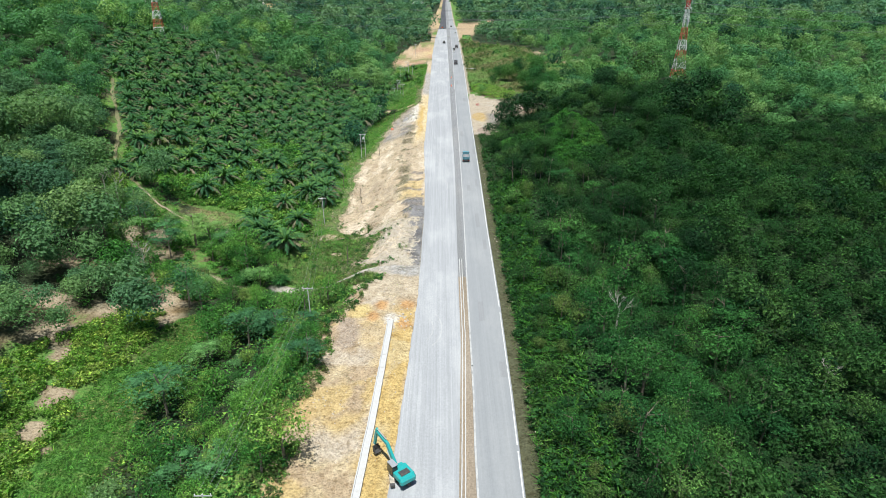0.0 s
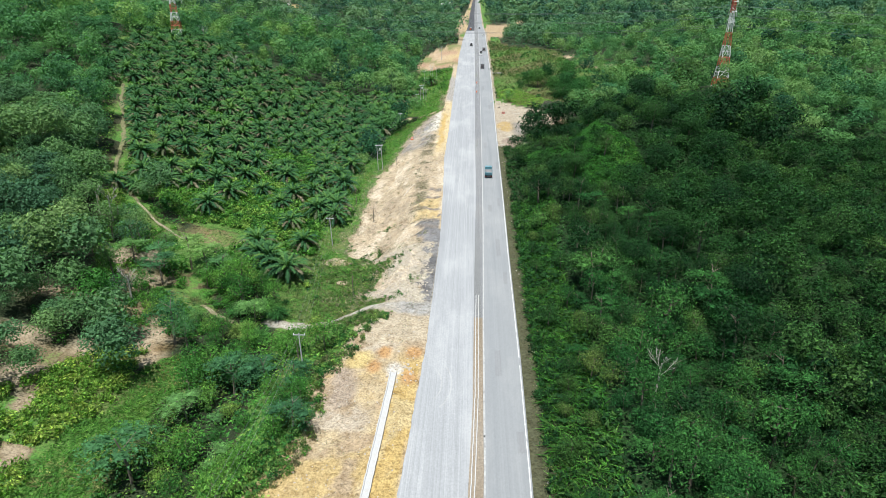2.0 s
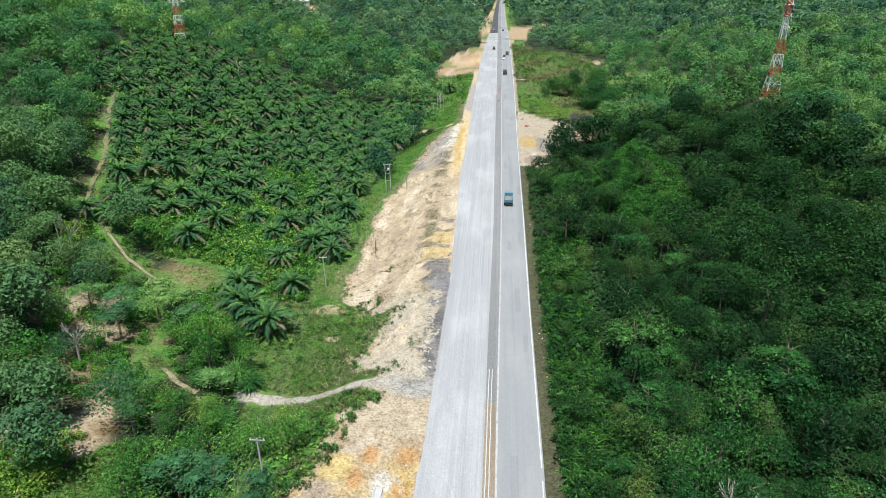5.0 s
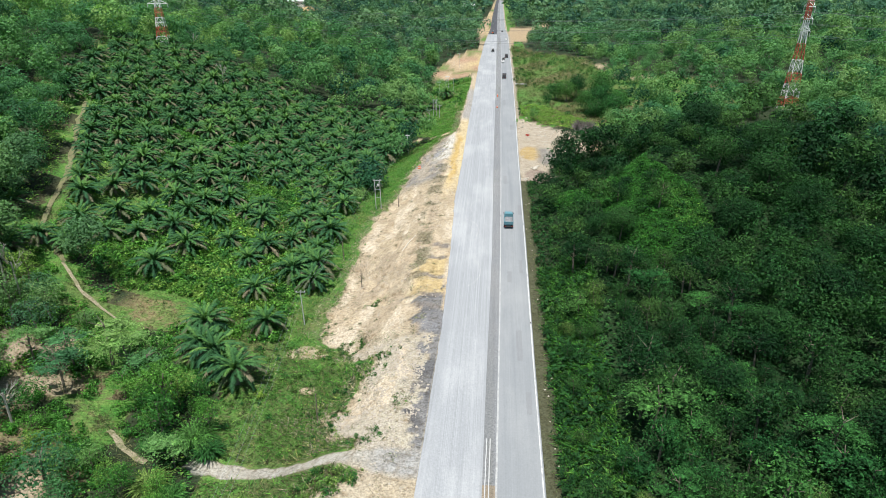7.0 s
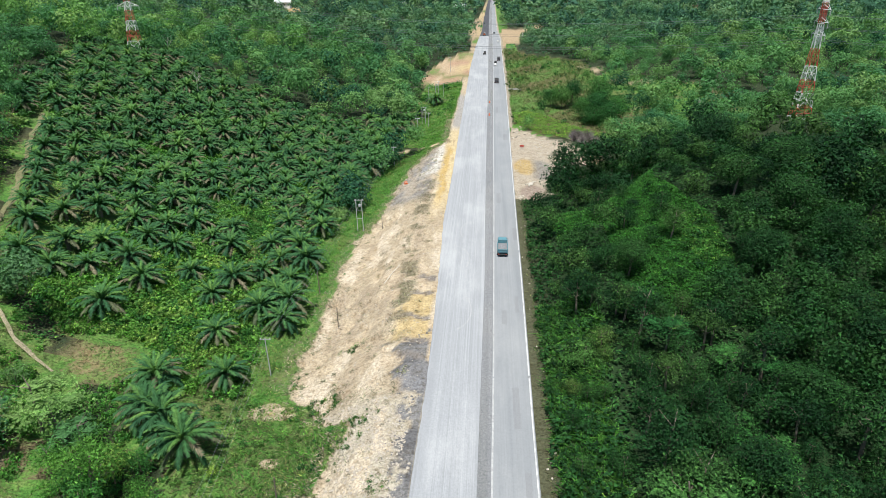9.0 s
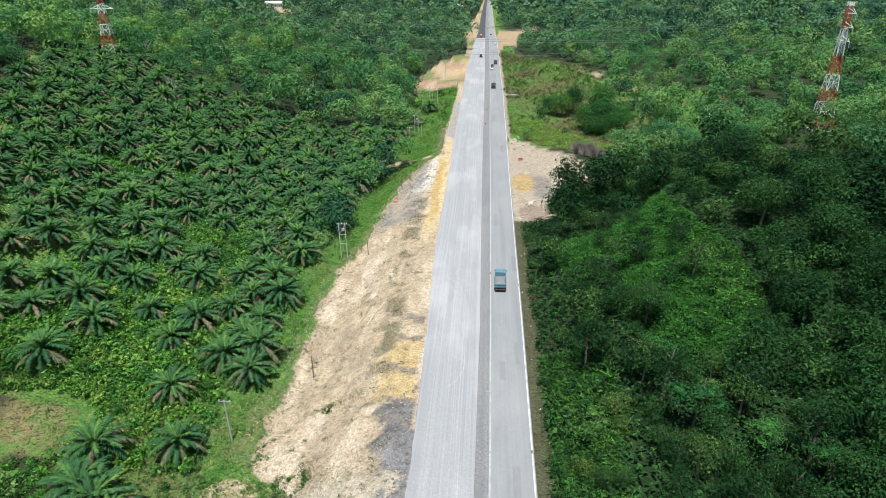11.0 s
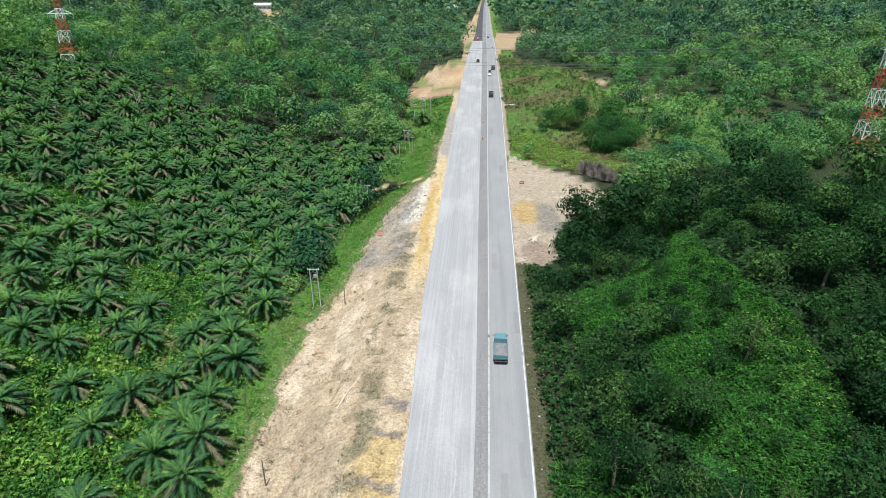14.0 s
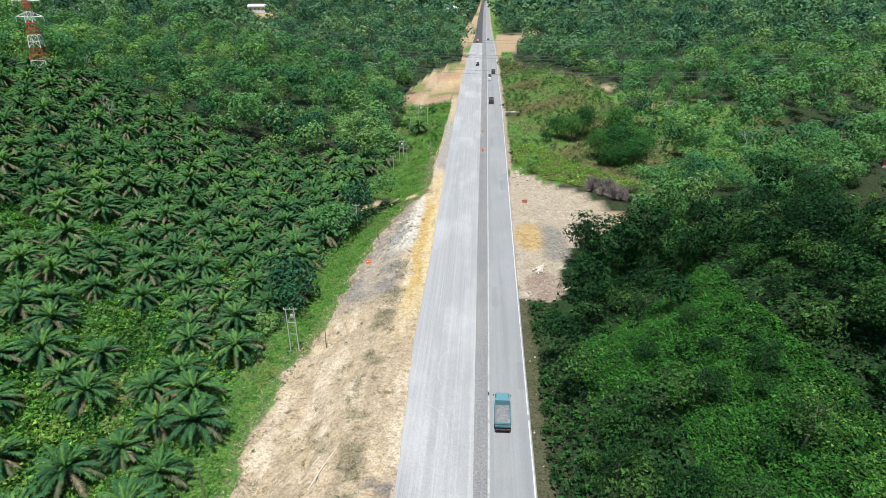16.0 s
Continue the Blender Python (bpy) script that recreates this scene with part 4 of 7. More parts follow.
def open_land(x, y):
    """Where no trees stand: roads, bare soil, grass and tracks."""
    dl, dr = new_left(y) - x, x - old_right(y)
    free = (dl < 1.2) & (dr < 4.6 + 0.8 * fbm(x, y, 12, 2, 61))
    free |= (x > bank_edge(y) - 1.0) & (dl > -2)
    free |= (x > bank_edge(y) - 9.0 - 2 * fbm(x, y, 15, 2, 62)) & (dl > -2) & (y > 118) & (y < 345)
    free |= (x > -30 + 3 * fbm(x, y, 14, 2, 65)) & (dl > -2) & (y > 300) & (y < 424)
    for poly in (PAD, CLEARING_FAR, CUT_RIGHT, MEADOW, GRASSY):
        free |= inside(poly, x, y)
    free |= inside(MEADOW, x - 2, y) | (inside(MEADOW_RIM, x, y) & (fbm(x, y, 9, 2, 69) > -0.25))
    free |= inside(CLEARING_FAR, x, y + 14) | inside(CLEARING_FAR, x, y + 7) | inside(CUT_RIGHT, x, y + 14) | inside(CUT_RIGHT, x, y + 28) | inside(CUT_RIGHT, x, y + 42)
    free |= (bare(x, y) < 0.85) | (near_path(FOOTPATH, x, y) < 1.3)
    free |= inside(HILLSIDE, x, y) | inside(HILLSIDE, x - 4, y) | (inside(SCRUB, x, y) & (fbm(x, y, 14, 2, 68) > -0.05))
    free |= inside(PAD, x, y + 8) | inside(PAD, x, y + 4) | inside(PAD, x - 3, y) | ((x > 30) & (x < 47) & (y > 276) & (y < 300))
    free |= (near_path(PALM_TRACK, x, y) < 2.2) | ((near_path(PALM_TRACK, x + 1.0, y + 4.0) < 5.0) & (y < 172) & (y > 128)) | inside(THICKET, x, y)
    free |= (near_path(SIDE_TRACK, x, y) < np.where(x > -28, 5.0, 1.8)) | (near_path(SPUR, x, y) < 1.6)
    free |= near_path(TRAIL_A, x, y) < 5
    free |= (x > -26) & (x < -8) & (y > 103) & (y < 122)
    free |= np.hypot((x + 63) / 1.2, y - 157) < 7.5
    free |= (np.hypot(x - 100.7, y - 271) < 5) | (np.hypot(x + 147.5, y - 338) < 7)
    free |= (near_path([(-368, 716), (-332, 648)], x, y) < 15) | (near_path([(-205, 726), (-188, 668)], x, y) < 17) | (np.hypot(x + 200, (y - 440) / 2) < 9)
    return free


LIGHT = [crown(160 + k, 1050, 0.100, 13 + k % 3, slim=0.7, cores=12, stir=0.4) for k in range(6)]
SMALL = [crown(180 + k, 380, 0.138, 12, cores=4) for k in range(6)]
BIG = [crown(190 + k, 3600, 0.060, 20, slim=0.8, core=0.8, cores=70, stir=0.2) for k in range(2)]
FULL = [crown(100 + k, 1020, 0.092, 14 + k % 4, cores=8) for k in range(6)]
AIRY = [feathery(140 + k, 1080, 0.080) for k in range(3)]
MID = [crown(200 + k, 540, 0.112, 8, slim=0.75, cores=8, stir=0.25) for k in range(6)]
FAR = [crown(300 + k, 310, 0.124, 7, cores=5, slim=0.8, stir=0.2) for k in range(6)]
FARTHER = [crown(400 + k, 116, 0.168, 5, cores=3, slim=0.85, stir=0.2) for k in range(6)]
FARTHEST = [crown(500 + k, 13, 0.42, 3, core=0.7, cores=1, slim=0.8, stir=0.25, form=OCTA) for k in range(6)]
BUSHY = [crown(600 + k, 48, 0.26, 6, flat=0.5, core=0.8, cores=1, slim=0.7) for k in range(5)]

# broadleaf trees close to the path, each a thing of its own
g = np.random.default_rng(11)


def trunk_mesh(seed, limbs=5):
    """A leaning, tapered trunk 1 m high with limbs that reach into the crown."""
    h = np.random.default_rng(seed)
    bm = bmesh.new()
    a = Vector((0, 0, -0.06))
    b = Vector((h.uniform(-0.05, 0.05), h.uniform(-0.05, 0.05), 0.55))
    c = b + Vector((h.uniform(-0.05, 0.05), h.uniform(-0.05, 0.05), 0.35))
    rod(bm, a, b, 0.026, 0.018)
    rod(bm, b, c, 0.018, 0.008)
    for k in range(limbs):
        t = h.uniform(0.0, 1.0)
        s = b.lerp(c, t) if k % 2 else a.lerp(b, 0.7 + 0.3 * t)
        ang = k * 2.4 + h.uniform(-0.4, 0.4)
        rod(bm, s, s + Vector((0.22 * math.cos(ang), 0.22 * math.sin(ang), h.uniform(0.10, 0.24))), 0.010, 0.003, 4)
    me = bpy.data.meshes.new("trunk")
    bm.to_mesh(me)
    bm.free()
    me.materials.append(BARK)
    return me


TRUNKS = [trunk_mesh(40 + k) for k in range(4)]
CROWNS = {m.name: [tri_mesh("crown", p, m) for p in FULL] for m in (LUSH, SHADED_LEAF, GREY_LEAF, VALLEY_LEAF, HILL_LEAF, OLIVE_LEAF)}
BIG_CROWNS = [tri_mesh("crown", p, HILL_LEAF) for p in BIG]
GREAT_CROWNS = [tri_mesh("crown", p, SHADED_LEAF) for p in BIG]
AIRY_CROWNS = {m.name: [tri_mesh("crown", p, m) for p in AIRY] for m in (VALLEY_LEAF, HILL_LEAF)}


def tree(x, y, radius, height, k, airy, label, group, great=False):
    base = gz(x, y)
    ob = empty("broadleaf_tree", pose(x, y, base - 0.05, 0, 0, (k * 47) % 360), label, "tree", group)
    t = part("trunk", TRUNKS[k % 4], None, ob)
    t.scale = (height * 1.0, height * 1.0, height * 0.92)
    if x < 0:
        kind = LUSH if x > -48 or k % 7 == 0 or (x > -66 and y > 118) else GREY_LEAF if x < -66 else VALLEY_LEAF
    elif y > 300:
        kind = HILL_LEAF
    elif x - old_right(y) < (13 if y < 165 else 8) and y < 215 and k % 5:
        kind = OLIVE_LEAF
    else:
        # mid-hill crowns take the leaf colour that carries the cloud shade
        kind = HILL_LEAF if (y < 118 and k % 3) or (y > 228 and k % 4) else SHADED_LEAF
    if great or (radius > 5 and y > 300):
        c = part("crown", (GREAT_CROWNS if great else BIG_CROWNS)[k % 2], None, ob)
    elif airy:
        c = part("crown", AIRY_CROWNS[(HILL_LEAF if x > 0 else VALLEY_LEAF).name][k % 3], None, ob)
    else:
        c = part("crown", CROWNS[kind.name][k % 6], None, ob)
    tall = radius * (0.85 if airy else 1.0)
    c.location = (0, 0, height - tall * 0.72)
    c.scale = (radius, radius, tall)
    return ob


def tree_size(x, y, h):
    """Crown radius and height of the trees of each stand."""
    n = len(x)
    r = np.clip(3.3 * np.exp(h.normal(0, 0.25, n)), 2.0, 5.8)
    hh = r * h.uniform(1.25, 2.3, n)
    r, hh = np.where(x > 0, r * 0.94, r), np.where(x > 0, hh * 0.95, hh)
    west = x < -44
    r = np.where(west, r * 1.45, r)
    hh = np.where(west, r * h.uniform(1.7, 2.8, n), hh)
    strip_r = (x > 0) & (x - old_right(y) < np.where(y < 165, 12, 8)) & (y < 235)
    r, hh = np.where(strip_r, r * 0.66, r), np.where(strip_r, hh * 0.58, hh)
    bush = inside(NEAR_BUSH, x, y)
    r, hh = np.where(bush, r * 0.85, r), np.where(bush, hh * 0.72, hh)
    far_west = (x < -50) & (y < 118)
    r, hh = np.where(far_west, r * 0.82, r), np.where(far_west, hh * 0.72, hh)
    sh = inside(SHRUB_SLOPE, x, y)
    return np.where(sh, r * 0.55, r), np.where(sh, r * 0.9, hh)


near_pts = scatter(44, 196, 4.8, g)
dense = scatter(44, 196, 3.9, g)
near_pts = np.concatenate([near_pts[near_pts[:, 0] < 0], dense[dense[:, 0] > 0]])
keep = ~open_land(near_pts[:, 0], near_pts[:, 1]) & ~inside(PALMS, *near_pts.T) & ~(inside(SHRUB_SLOPE, *near_pts.T) & (g.uniform(0, 1, len(near_pts)) < 0.93))
keep &= ~((near_pts[:, 0] < -50) & (near_pts[:, 1] < 125) & (g.uniform(0, 1, len(near_pts)) < 0.22))
keep &= ~((near_pts[:, 0] > 0) & (near_pts[:, 0] - old_right(near_pts[:, 1]) < 12) & (near_pts[:, 1] < 165) & (g.uniform(0, 1, len(near_pts)) < 0.45))
near_pts = near_pts[keep]
nr, nh = tree_size(near_pts[:, 0], near_pts[:, 1], g)
rank = np.argsort(np.hypot(near_pts[:, 0], (near_pts[:, 1] - 105) * 0.8))
single, rest = rank[:300], rank[300:]
for k, i in enumerate(single):
    x, y = near_pts[i]
    airy = k % 7 == 3
    side = "dark green broadleaf tree on the forested roadside hill" if x > 0 else "green broadleaf tree in the thicket below the embankment"
    if airy:
        side = "light feathery layered tree standing out of the thicket"
    tree(x, y, nr[i] * (1.25 if airy else 1), nh[i], k, airy, side, "roadside forest trees" if x > 0 else "thicket trees")


# the trees above the side track, lower and more open than the forest
for k, (x, y, radius, height, airy) in enumerate((
        (-61.4, 139.6, 5.4, 8.0, 1), (-66.2, 137.0, 4.4, 7.4, 1), (-56.6, 137.5, 4.6, 7.2, 1), (-64.0, 130.9, 3.8, 7.0, 1), (-52.2, 135.5, 3.8, 6.2, 1), (-71.5, 135.0, 3.8, 6.4, 1),
        (-45.1, 130.8, 3.0, 4.6, 0), (-47.8, 128.0, 2.9, 4.4, 0), (-45.9, 125.3, 2.4, 3.6, 0), (-50.5, 129.5, 2.9, 4.6, 0), (-41.6, 129.6, 1.8, 2.6, 0), (-49.5, 133.4, 2.7, 4.6, 0), (-54.5, 131.5, 2.6, 4.4, 0),
        (-75.6, 146.0, 3.8, 6.6, 0), (-79.2, 149.5, 3.5, 6.0, 0), (-84.6, 153.5, 3.7, 6.4, 0), (-74.0, 140.5, 3.8, 7.4, 0), (-80.5, 143.0, 4.4, 8.2, 0), (-70.5, 147.5, 2.4, 3.2, 0),
        (-65.4, 125.6, 2.9, 4.2, 0), (-68.4, 122.0, 3.1, 4.6, 0), (-60.2, 118.6, 2.2, 2.8, 0), (-57.0, 120.4, 1.9, 2.4, 0), (-72.4, 127.8, 3.8, 7.2, 0), (-62.6, 121.6, 2.3, 3.2, 0), (-50.6, 116.6, 2.4, 3.2, 0), (-47.0, 114.4, 2.2, 3.0, 0), (-54.2, 116.0, 2.2, 3.0, 0))):
    tree(x, y, radius * 1.12, height * 1.22, k * 5 + 2, airy, "light feathery layered tree standing out of the thicket" if airy else "low bushy bright green tree beside the footpath", "thicket trees")


def stuff(name, arrays, material, label, category):
    tris = np.concatenate([a[0] for a in arrays])
    tint = np.concatenate([a[1] for a in arrays])
    return tagged(new(name, tri_mesh(name, tris, material, tint)), label, category, kind="stuff")


def stand(protos, pts, r, h, seed, sink=0.72):
    z = ground_z(pts[:, 0], pts[:, 1])
    return placed(protos, pts[:, 0], pts[:, 1], z + h - r * sink, r, r, seed)


east = rest[near_pts[rest, 0] > 0]
west = rest[near_pts[rest, 0] <= 0]
stuff("hill_forest", [stand(SMALL, near_pts[east], nr[east], nh[east], 71)], SHADED_LEAF, "dense dark green tropical trees covering the hill, cloud shade in their colour", "forest")
lit = (near_pts[west, 0] > -68) & (near_pts[west, 1] > 112)
stuff("thicket_forest", [stand(LIGHT, near_pts[west[lit]], nr[west[lit]], nh[west[lit]], 78)], LUSH, "light green broadleaf trees above the side track", "forest")
west = west[~lit]
stuff("valley_forest", [stand(LIGHT + AIRY[:1], near_pts[west], nr[west], nh[west], 70)], GREY_LEAF, "dense green broadleaf trees on the valley slope", "forest")


def far_stand(y0, y1, cell, protos, seed, rmin, rmax, side=0, low=1.0):
    h = np.random.default_rng(seed)
    p = scatter(y0, y1, cell, h)
    p = p[~open_land(p[:, 0], p[:, 1]) & ~inside(PALMS, *p.T)]
    if side:
        # the hill ends where its painted cloud shade gives way to sun
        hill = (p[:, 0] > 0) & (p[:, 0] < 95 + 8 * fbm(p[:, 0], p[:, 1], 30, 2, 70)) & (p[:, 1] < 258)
        sun_toned = (p[:, 0] < -100) & (p[:, 1] < 450)
        p = p[hill if side > 0 else (sun_toned if side < -1 else ~hill & ~sun_toned)]
    sl = inside(SHRUB_SLOPE, *p.T)
    p = p[~(sl & (h.uniform(0, 1, len(p)) < 0.85))]
    r = (rmin + rmax) / 2 * np.clip(np.exp(h.normal(0, 0.3, len(p))), 0.55, 1.7) * (0.85 + 0.35 * vnoise(p[:, 0] / 40, p[:, 1] / 40, 9))
    r = r * 0.92
    hh = r * h.uniform(1.1, 2.7, len(p)) * low * np.where(inside(HILLSIDE, *p.T), 0.6, 1)
    return stand(protos, p, r, hh, seed)


# paler leaf colour stands in for the sun and haze on this slope
stuff("west_slope_forest", [far_stand(196, 305, 6.5, MID, 72, 3.5, 5.6, -2), far_stand(305, 450, 8.3, FAR, 73, 4.6, 7.2, -2, 0.85)], VALLEY_LEAF, "green trees on the slope west of the palms, sun and haze in their colour", "forest")
stuff("forest_middle", [far_stand(196, 305, 6.5, MID, 72, 3.5, 5.6, -1), far_stand(305, 500, 8.3, FAR, 73, 4.6, 7.2, -1, 0.85)], LEAF, "closed canopy of mixed green tropical trees", "forest")
stuff("ridge_forest", [far_stand(196, 305, 6.0, MID, 72, 3.5, 5.4, 1)], SHADED_LEAF, "dark green trees on the hill crest, cloud shade in their colour", "forest")
def outer_forest():
    """Trees that carry the forest on behind the start and to the sides."""
    h = np.random.default_rng(76)
    p = np.stack(np.meshgrid(np.arange(-92, 112, 5.6), np.arange(-26, 150, 5.6)), -1).reshape(-1, 2) + 0.0
    p = p + h.uniform(-2, 2, p.shape)
    p = p[~open_land(*p.T) & ((p[:, 1] < 43) | (p[:, 0] > 0.67 * p[:, 1] + 26)) & ((p[:, 0] > 15) | (p[:, 0] < -26))]
    r = 3.2 * np.exp(h.normal(0, 0.2, len(p)))
    return [stand(FARTHER, p[s], r[s], r[s] * 1.6, 77) for s in (p[:, 0] > 0, p[:, 0] < 0)]


east_edge, west_edge = outer_forest()
stuff("edge_forest", [east_edge], SHADED_LEAF, "dark green trees continuing the hill forest, cloud shade in their colour", "forest")
stuff("thicket_edge", [west_edge], VALLEY_LEAF, "green trees continuing the thicket", "forest")
stuff("forest_far", [far_stand(500, 900, 11.5, FARTHER, 74, 6.2, 9.4), far_stand(900, 1440, 17.0, FARTHEST, 75, 8.4, 11.0)], HAZED_LEAF, "distant rolling forest canopy reaching the hills", "forest")



def carpet(pts, size, lift, seed):
    """Loose leaf sprays that close the ground cover between the plants."""
    q = np.random.default_rng(seed)
    hump = lift * vnoise(pts[:, 0] / (lift * 2.2), pts[:, 1] / (lift * 2.2), 23) * q.uniform(0.5, 1.0, len(pts)) + 0.1
    c = np.stack([pts[:, 0], pts[:, 1], ground_z(pts[:, 0], pts[:, 1]) + hump], 1)
    t = leaf_tris(c, np.tile((0, 0, 1.3), (len(pts), 1)), size, q, 0.75)
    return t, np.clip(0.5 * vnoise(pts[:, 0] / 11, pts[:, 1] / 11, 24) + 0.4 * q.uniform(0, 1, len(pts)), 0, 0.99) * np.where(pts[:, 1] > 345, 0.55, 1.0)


def spread(n, y0, y1, half, margin, seed):
    q = np.random.default_rng(seed)
    y = np.sqrt(q.uniform(y0 ** 2, y1 ** 2, n))
    return np.stack([q.uniform(-1, 1, n) * (half * y + margin), y], 1)




def cut_front(x, y):
    """The shrubby strip in front of the far cut and clearing."""
    front = inside(CUT_RIGHT, x, y + 14) | inside(CUT_RIGHT, x, y + 28) | inside(CUT_RIGHT, x, y + 42) | inside(CLEARING_FAR, x, y + 14)
    return front & ~inside(CUT_RIGHT, x, y) & ~inside(CLEARING_FAR, x, y) & ((x > old_right(y) + 3) | (x < bank_edge(y) - 1))


def verge(x, y):
    """The shrubby foot of the hill beside the old road."""
    d = x - old_right(y)
    return (d > 1.9 + 0.7 * fbm(x, y, 6, 2, 67)) & (d < 7) & (y < 230)


cp = spread(250000, 46, 320, 0.72, 14, 86)
cp = cp[((~open_land(cp[:, 0], cp[:, 1])) | inside(SCRUB, *cp.T) | verge(*cp.T)) & (near_path(TRAIL_A, *cp.T) > 1.6)]
cs = inside(SHRUB_SLOPE, *cp.T) | ((bare(*cp.T) < 1.05) & ~inside(MEADOW, *cp.T))
cp = cp[~cs]
# shadow beneath the palms, put in as a darker ground cover
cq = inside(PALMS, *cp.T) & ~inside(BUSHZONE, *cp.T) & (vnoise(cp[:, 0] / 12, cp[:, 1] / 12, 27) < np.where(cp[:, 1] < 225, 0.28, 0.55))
stuff("palm_ground_cover", [carpet(cp[cq], 0.6, 1.0, 99)], SHADED_LEAF, "creepers under the oil palms, the palms' shade in their dark colour", "ground cover")
cp = cp[~cq]
ce = (cp[:, 0] > 0) & (cp[:, 1] < 258)
stuff("hill_ground_cover", [carpet(cp[ce], 0.66, 1.9, 87)], SHADED_LEAF, "dark green creepers closing the forest floor, cloud shade in their colour", "ground cover")
ce |= (cp[:, 0] < -50) & (cp[:, 1] < 330) & ~inside(PALMS, *cp.T) & ~inside(MEADOW_RIM, *cp.T) & (near_path(PALM_TRACK, *cp.T) > 9)
ce |= (cp[:, 1] > 258) & (cp[:, 0] > 14) & ~inside(SCRUB, *cp.T)
stuff("valley_ground_cover", [carpet(cp[~ce], 0.55, 1.5, 88)], LUSH, "bright green creepers closing the valley floor", "ground cover")
cp = spread(75000, 320, 500, 0.74, 10, 92)
cp = cp[((~open_land(cp[:, 0], cp[:, 1]) & (vnoise(cp[:, 0] / 9, cp[:, 1] / 9, 28) > 0.8)) | inside(SCRUB, *cp.T) | cut_front(*cp.T)) & (near_path(TRAIL_A, *cp.T) > 2.0)]
stuff("middle_ground_cover", [carpet(cp, 0.85, 2.2, 93)], LEAF, "green shrub layer under the canopy and on the scrubland", "ground cover")
sp = np.random.default_rng(97).uniform(0, 1, (80000, 2)) * (36, 92) + (15, 157)
sp = sp[inside(SHRUB_SLOPE, *sp.T)]
stuff("slope_ground_cover", [carpet(sp, 0.42, 0.9, 98)], SHADED_FERN, "rank green ferns covering the open hill slope", "ferns")
fp = spread(60000, 285, 349, 0.1, 30, 94)
fp = fp[inside(FERNS, *fp.T)]
stuff("fern_bank", [carpet(fp, 0.55, 1.0, 95)], FERN, "yellow-green ferns on the bank above the pad", "ferns")
cp = spread(30000, 500, 900, 0.74, 10, 89)
cp = cp[(~open_land(cp[:, 0], cp[:, 1]) | inside(SCRUB, *cp.T) | cut_front(*cp.T)) & (near_path(TRAIL_A, *cp.T) > 2.0)]
stuff("far_ground_cover", [carpet(cp, 1.6, 3.0, 90)], HAZED_LEAF, "distant shrub layer under the forest canopy", "ground cover")

# undergrowth between the trees and on the slopes
h = np.random.default_rng(81)
p = np.concatenate([scatter(44, 330, 6.3, h, 0.60, 12), h.uniform(0, 1, (900, 2)) * (34, 72) + (-82, 165)])
dl, dr = new_left(p[:, 1]) - p[:, 0], p[:, 0] - old_right(p[:, 1])
pv = np.stack([10 + h.uniform(0, 9, 700), h.uniform(46, 230, 700)], 1)
p = np.concatenate([p, pv[verge(*pv.T)]])
ok = ~open_land(p[:, 0], p[:, 1]) | verge(*p.T) | (inside(HILLSIDE, *p.T) & (h.uniform(0, 1, len(p)) < 0.25))
ok &= ~(inside(PALMS, *p.T) & ~inside(BUSHZONE, *p.T) & (h.uniform(0, 1, len(p)) < 0.4))
p = p[ok]
r = h.uniform(1.1, 2.2, len(p)) * np.where(verge(*p.T), 0.62, 1)
ps = np.stack([h.uniform(16, 49, 420), h.uniform(157, 248, 420)], 1)
ps = ps[inside(SHRUB_SLOPE, *ps.T)]
rs = h.uniform(0.5, 1.2, len(ps))
ea = (p[:, 0] > 0) & (p[:, 1] < 240)
stuff("hill_undergrowth", [stand(BUSHY, p[ea], r[ea], r[ea] * 0.9, 85, 0.5)], SHADED_LEAF, "dark green shrubs and ferns under the hill trees, cloud shade in their colour", "undergrowth")
p, r = p[~ea], r[~ea]
stuff("undergrowth", [stand(BUSHY, p, r, r * 0.9, 82, 0.5)], BRUSH, "bright green shrubs and creepers between the trees", "undergrowth")
stuff("slope_ferns", [stand(BUSHY, ps, rs, rs * 0.7, 84, 0.5)], SHADED_FERN, "low green ferns and creepers over the open slope", "ferns")
p = scatter(296, 620, 3.3, h, 0.2, 60)
p = p[(inside(HILLSIDE, *p.T) & ~inside(FERNS, *p.T) & ((fbm(p[:, 0], p[:, 1], 18, 2, 64) > -0.3) | (np.hypot(p[:, 0] - 34, p[:, 1] - 312) < 15))) | inside(SCRUB, *p.T) | ((p[:, 0] < -8) & (p[:, 0] > -34) & (p[:, 1] > 345) & (p[:, 0] < bank_edge(p[:, 1]) - 1) & ~inside(CLEARING_FAR, *p.T) & (fbm(p[:, 0], p[:, 1], 14, 2, 66) > 0.12))]
r = h.uniform(0.8, 2.0, len(p)) * np.where(h.uniform(0, 1, len(p)) > 0.92, 1.9, 1)
SCRUBBY = [crown(620 + k, 56, 0.24, 5, flat=0.45, core=0.85, cores=1) for k in range(4)]
dull = (h.uniform(0, 1, len(p)) < 0.5) & inside(HILLSIDE, *p.T)
stuff("hillside_scrub", [stand(SCRUBBY, p[~dull], r[~dull], r[~dull] * 0.8, 83, 0.5)], HILL_LEAF, "low green scrub on the open hillside", "scrub")
stuff("olive_scrub", [stand(SCRUBBY, p[dull], r[dull], r[dull] * 0.8, 96, 0.5)], OLIVE_GRASS, "low olive scrub on the open hillside", "scrub")


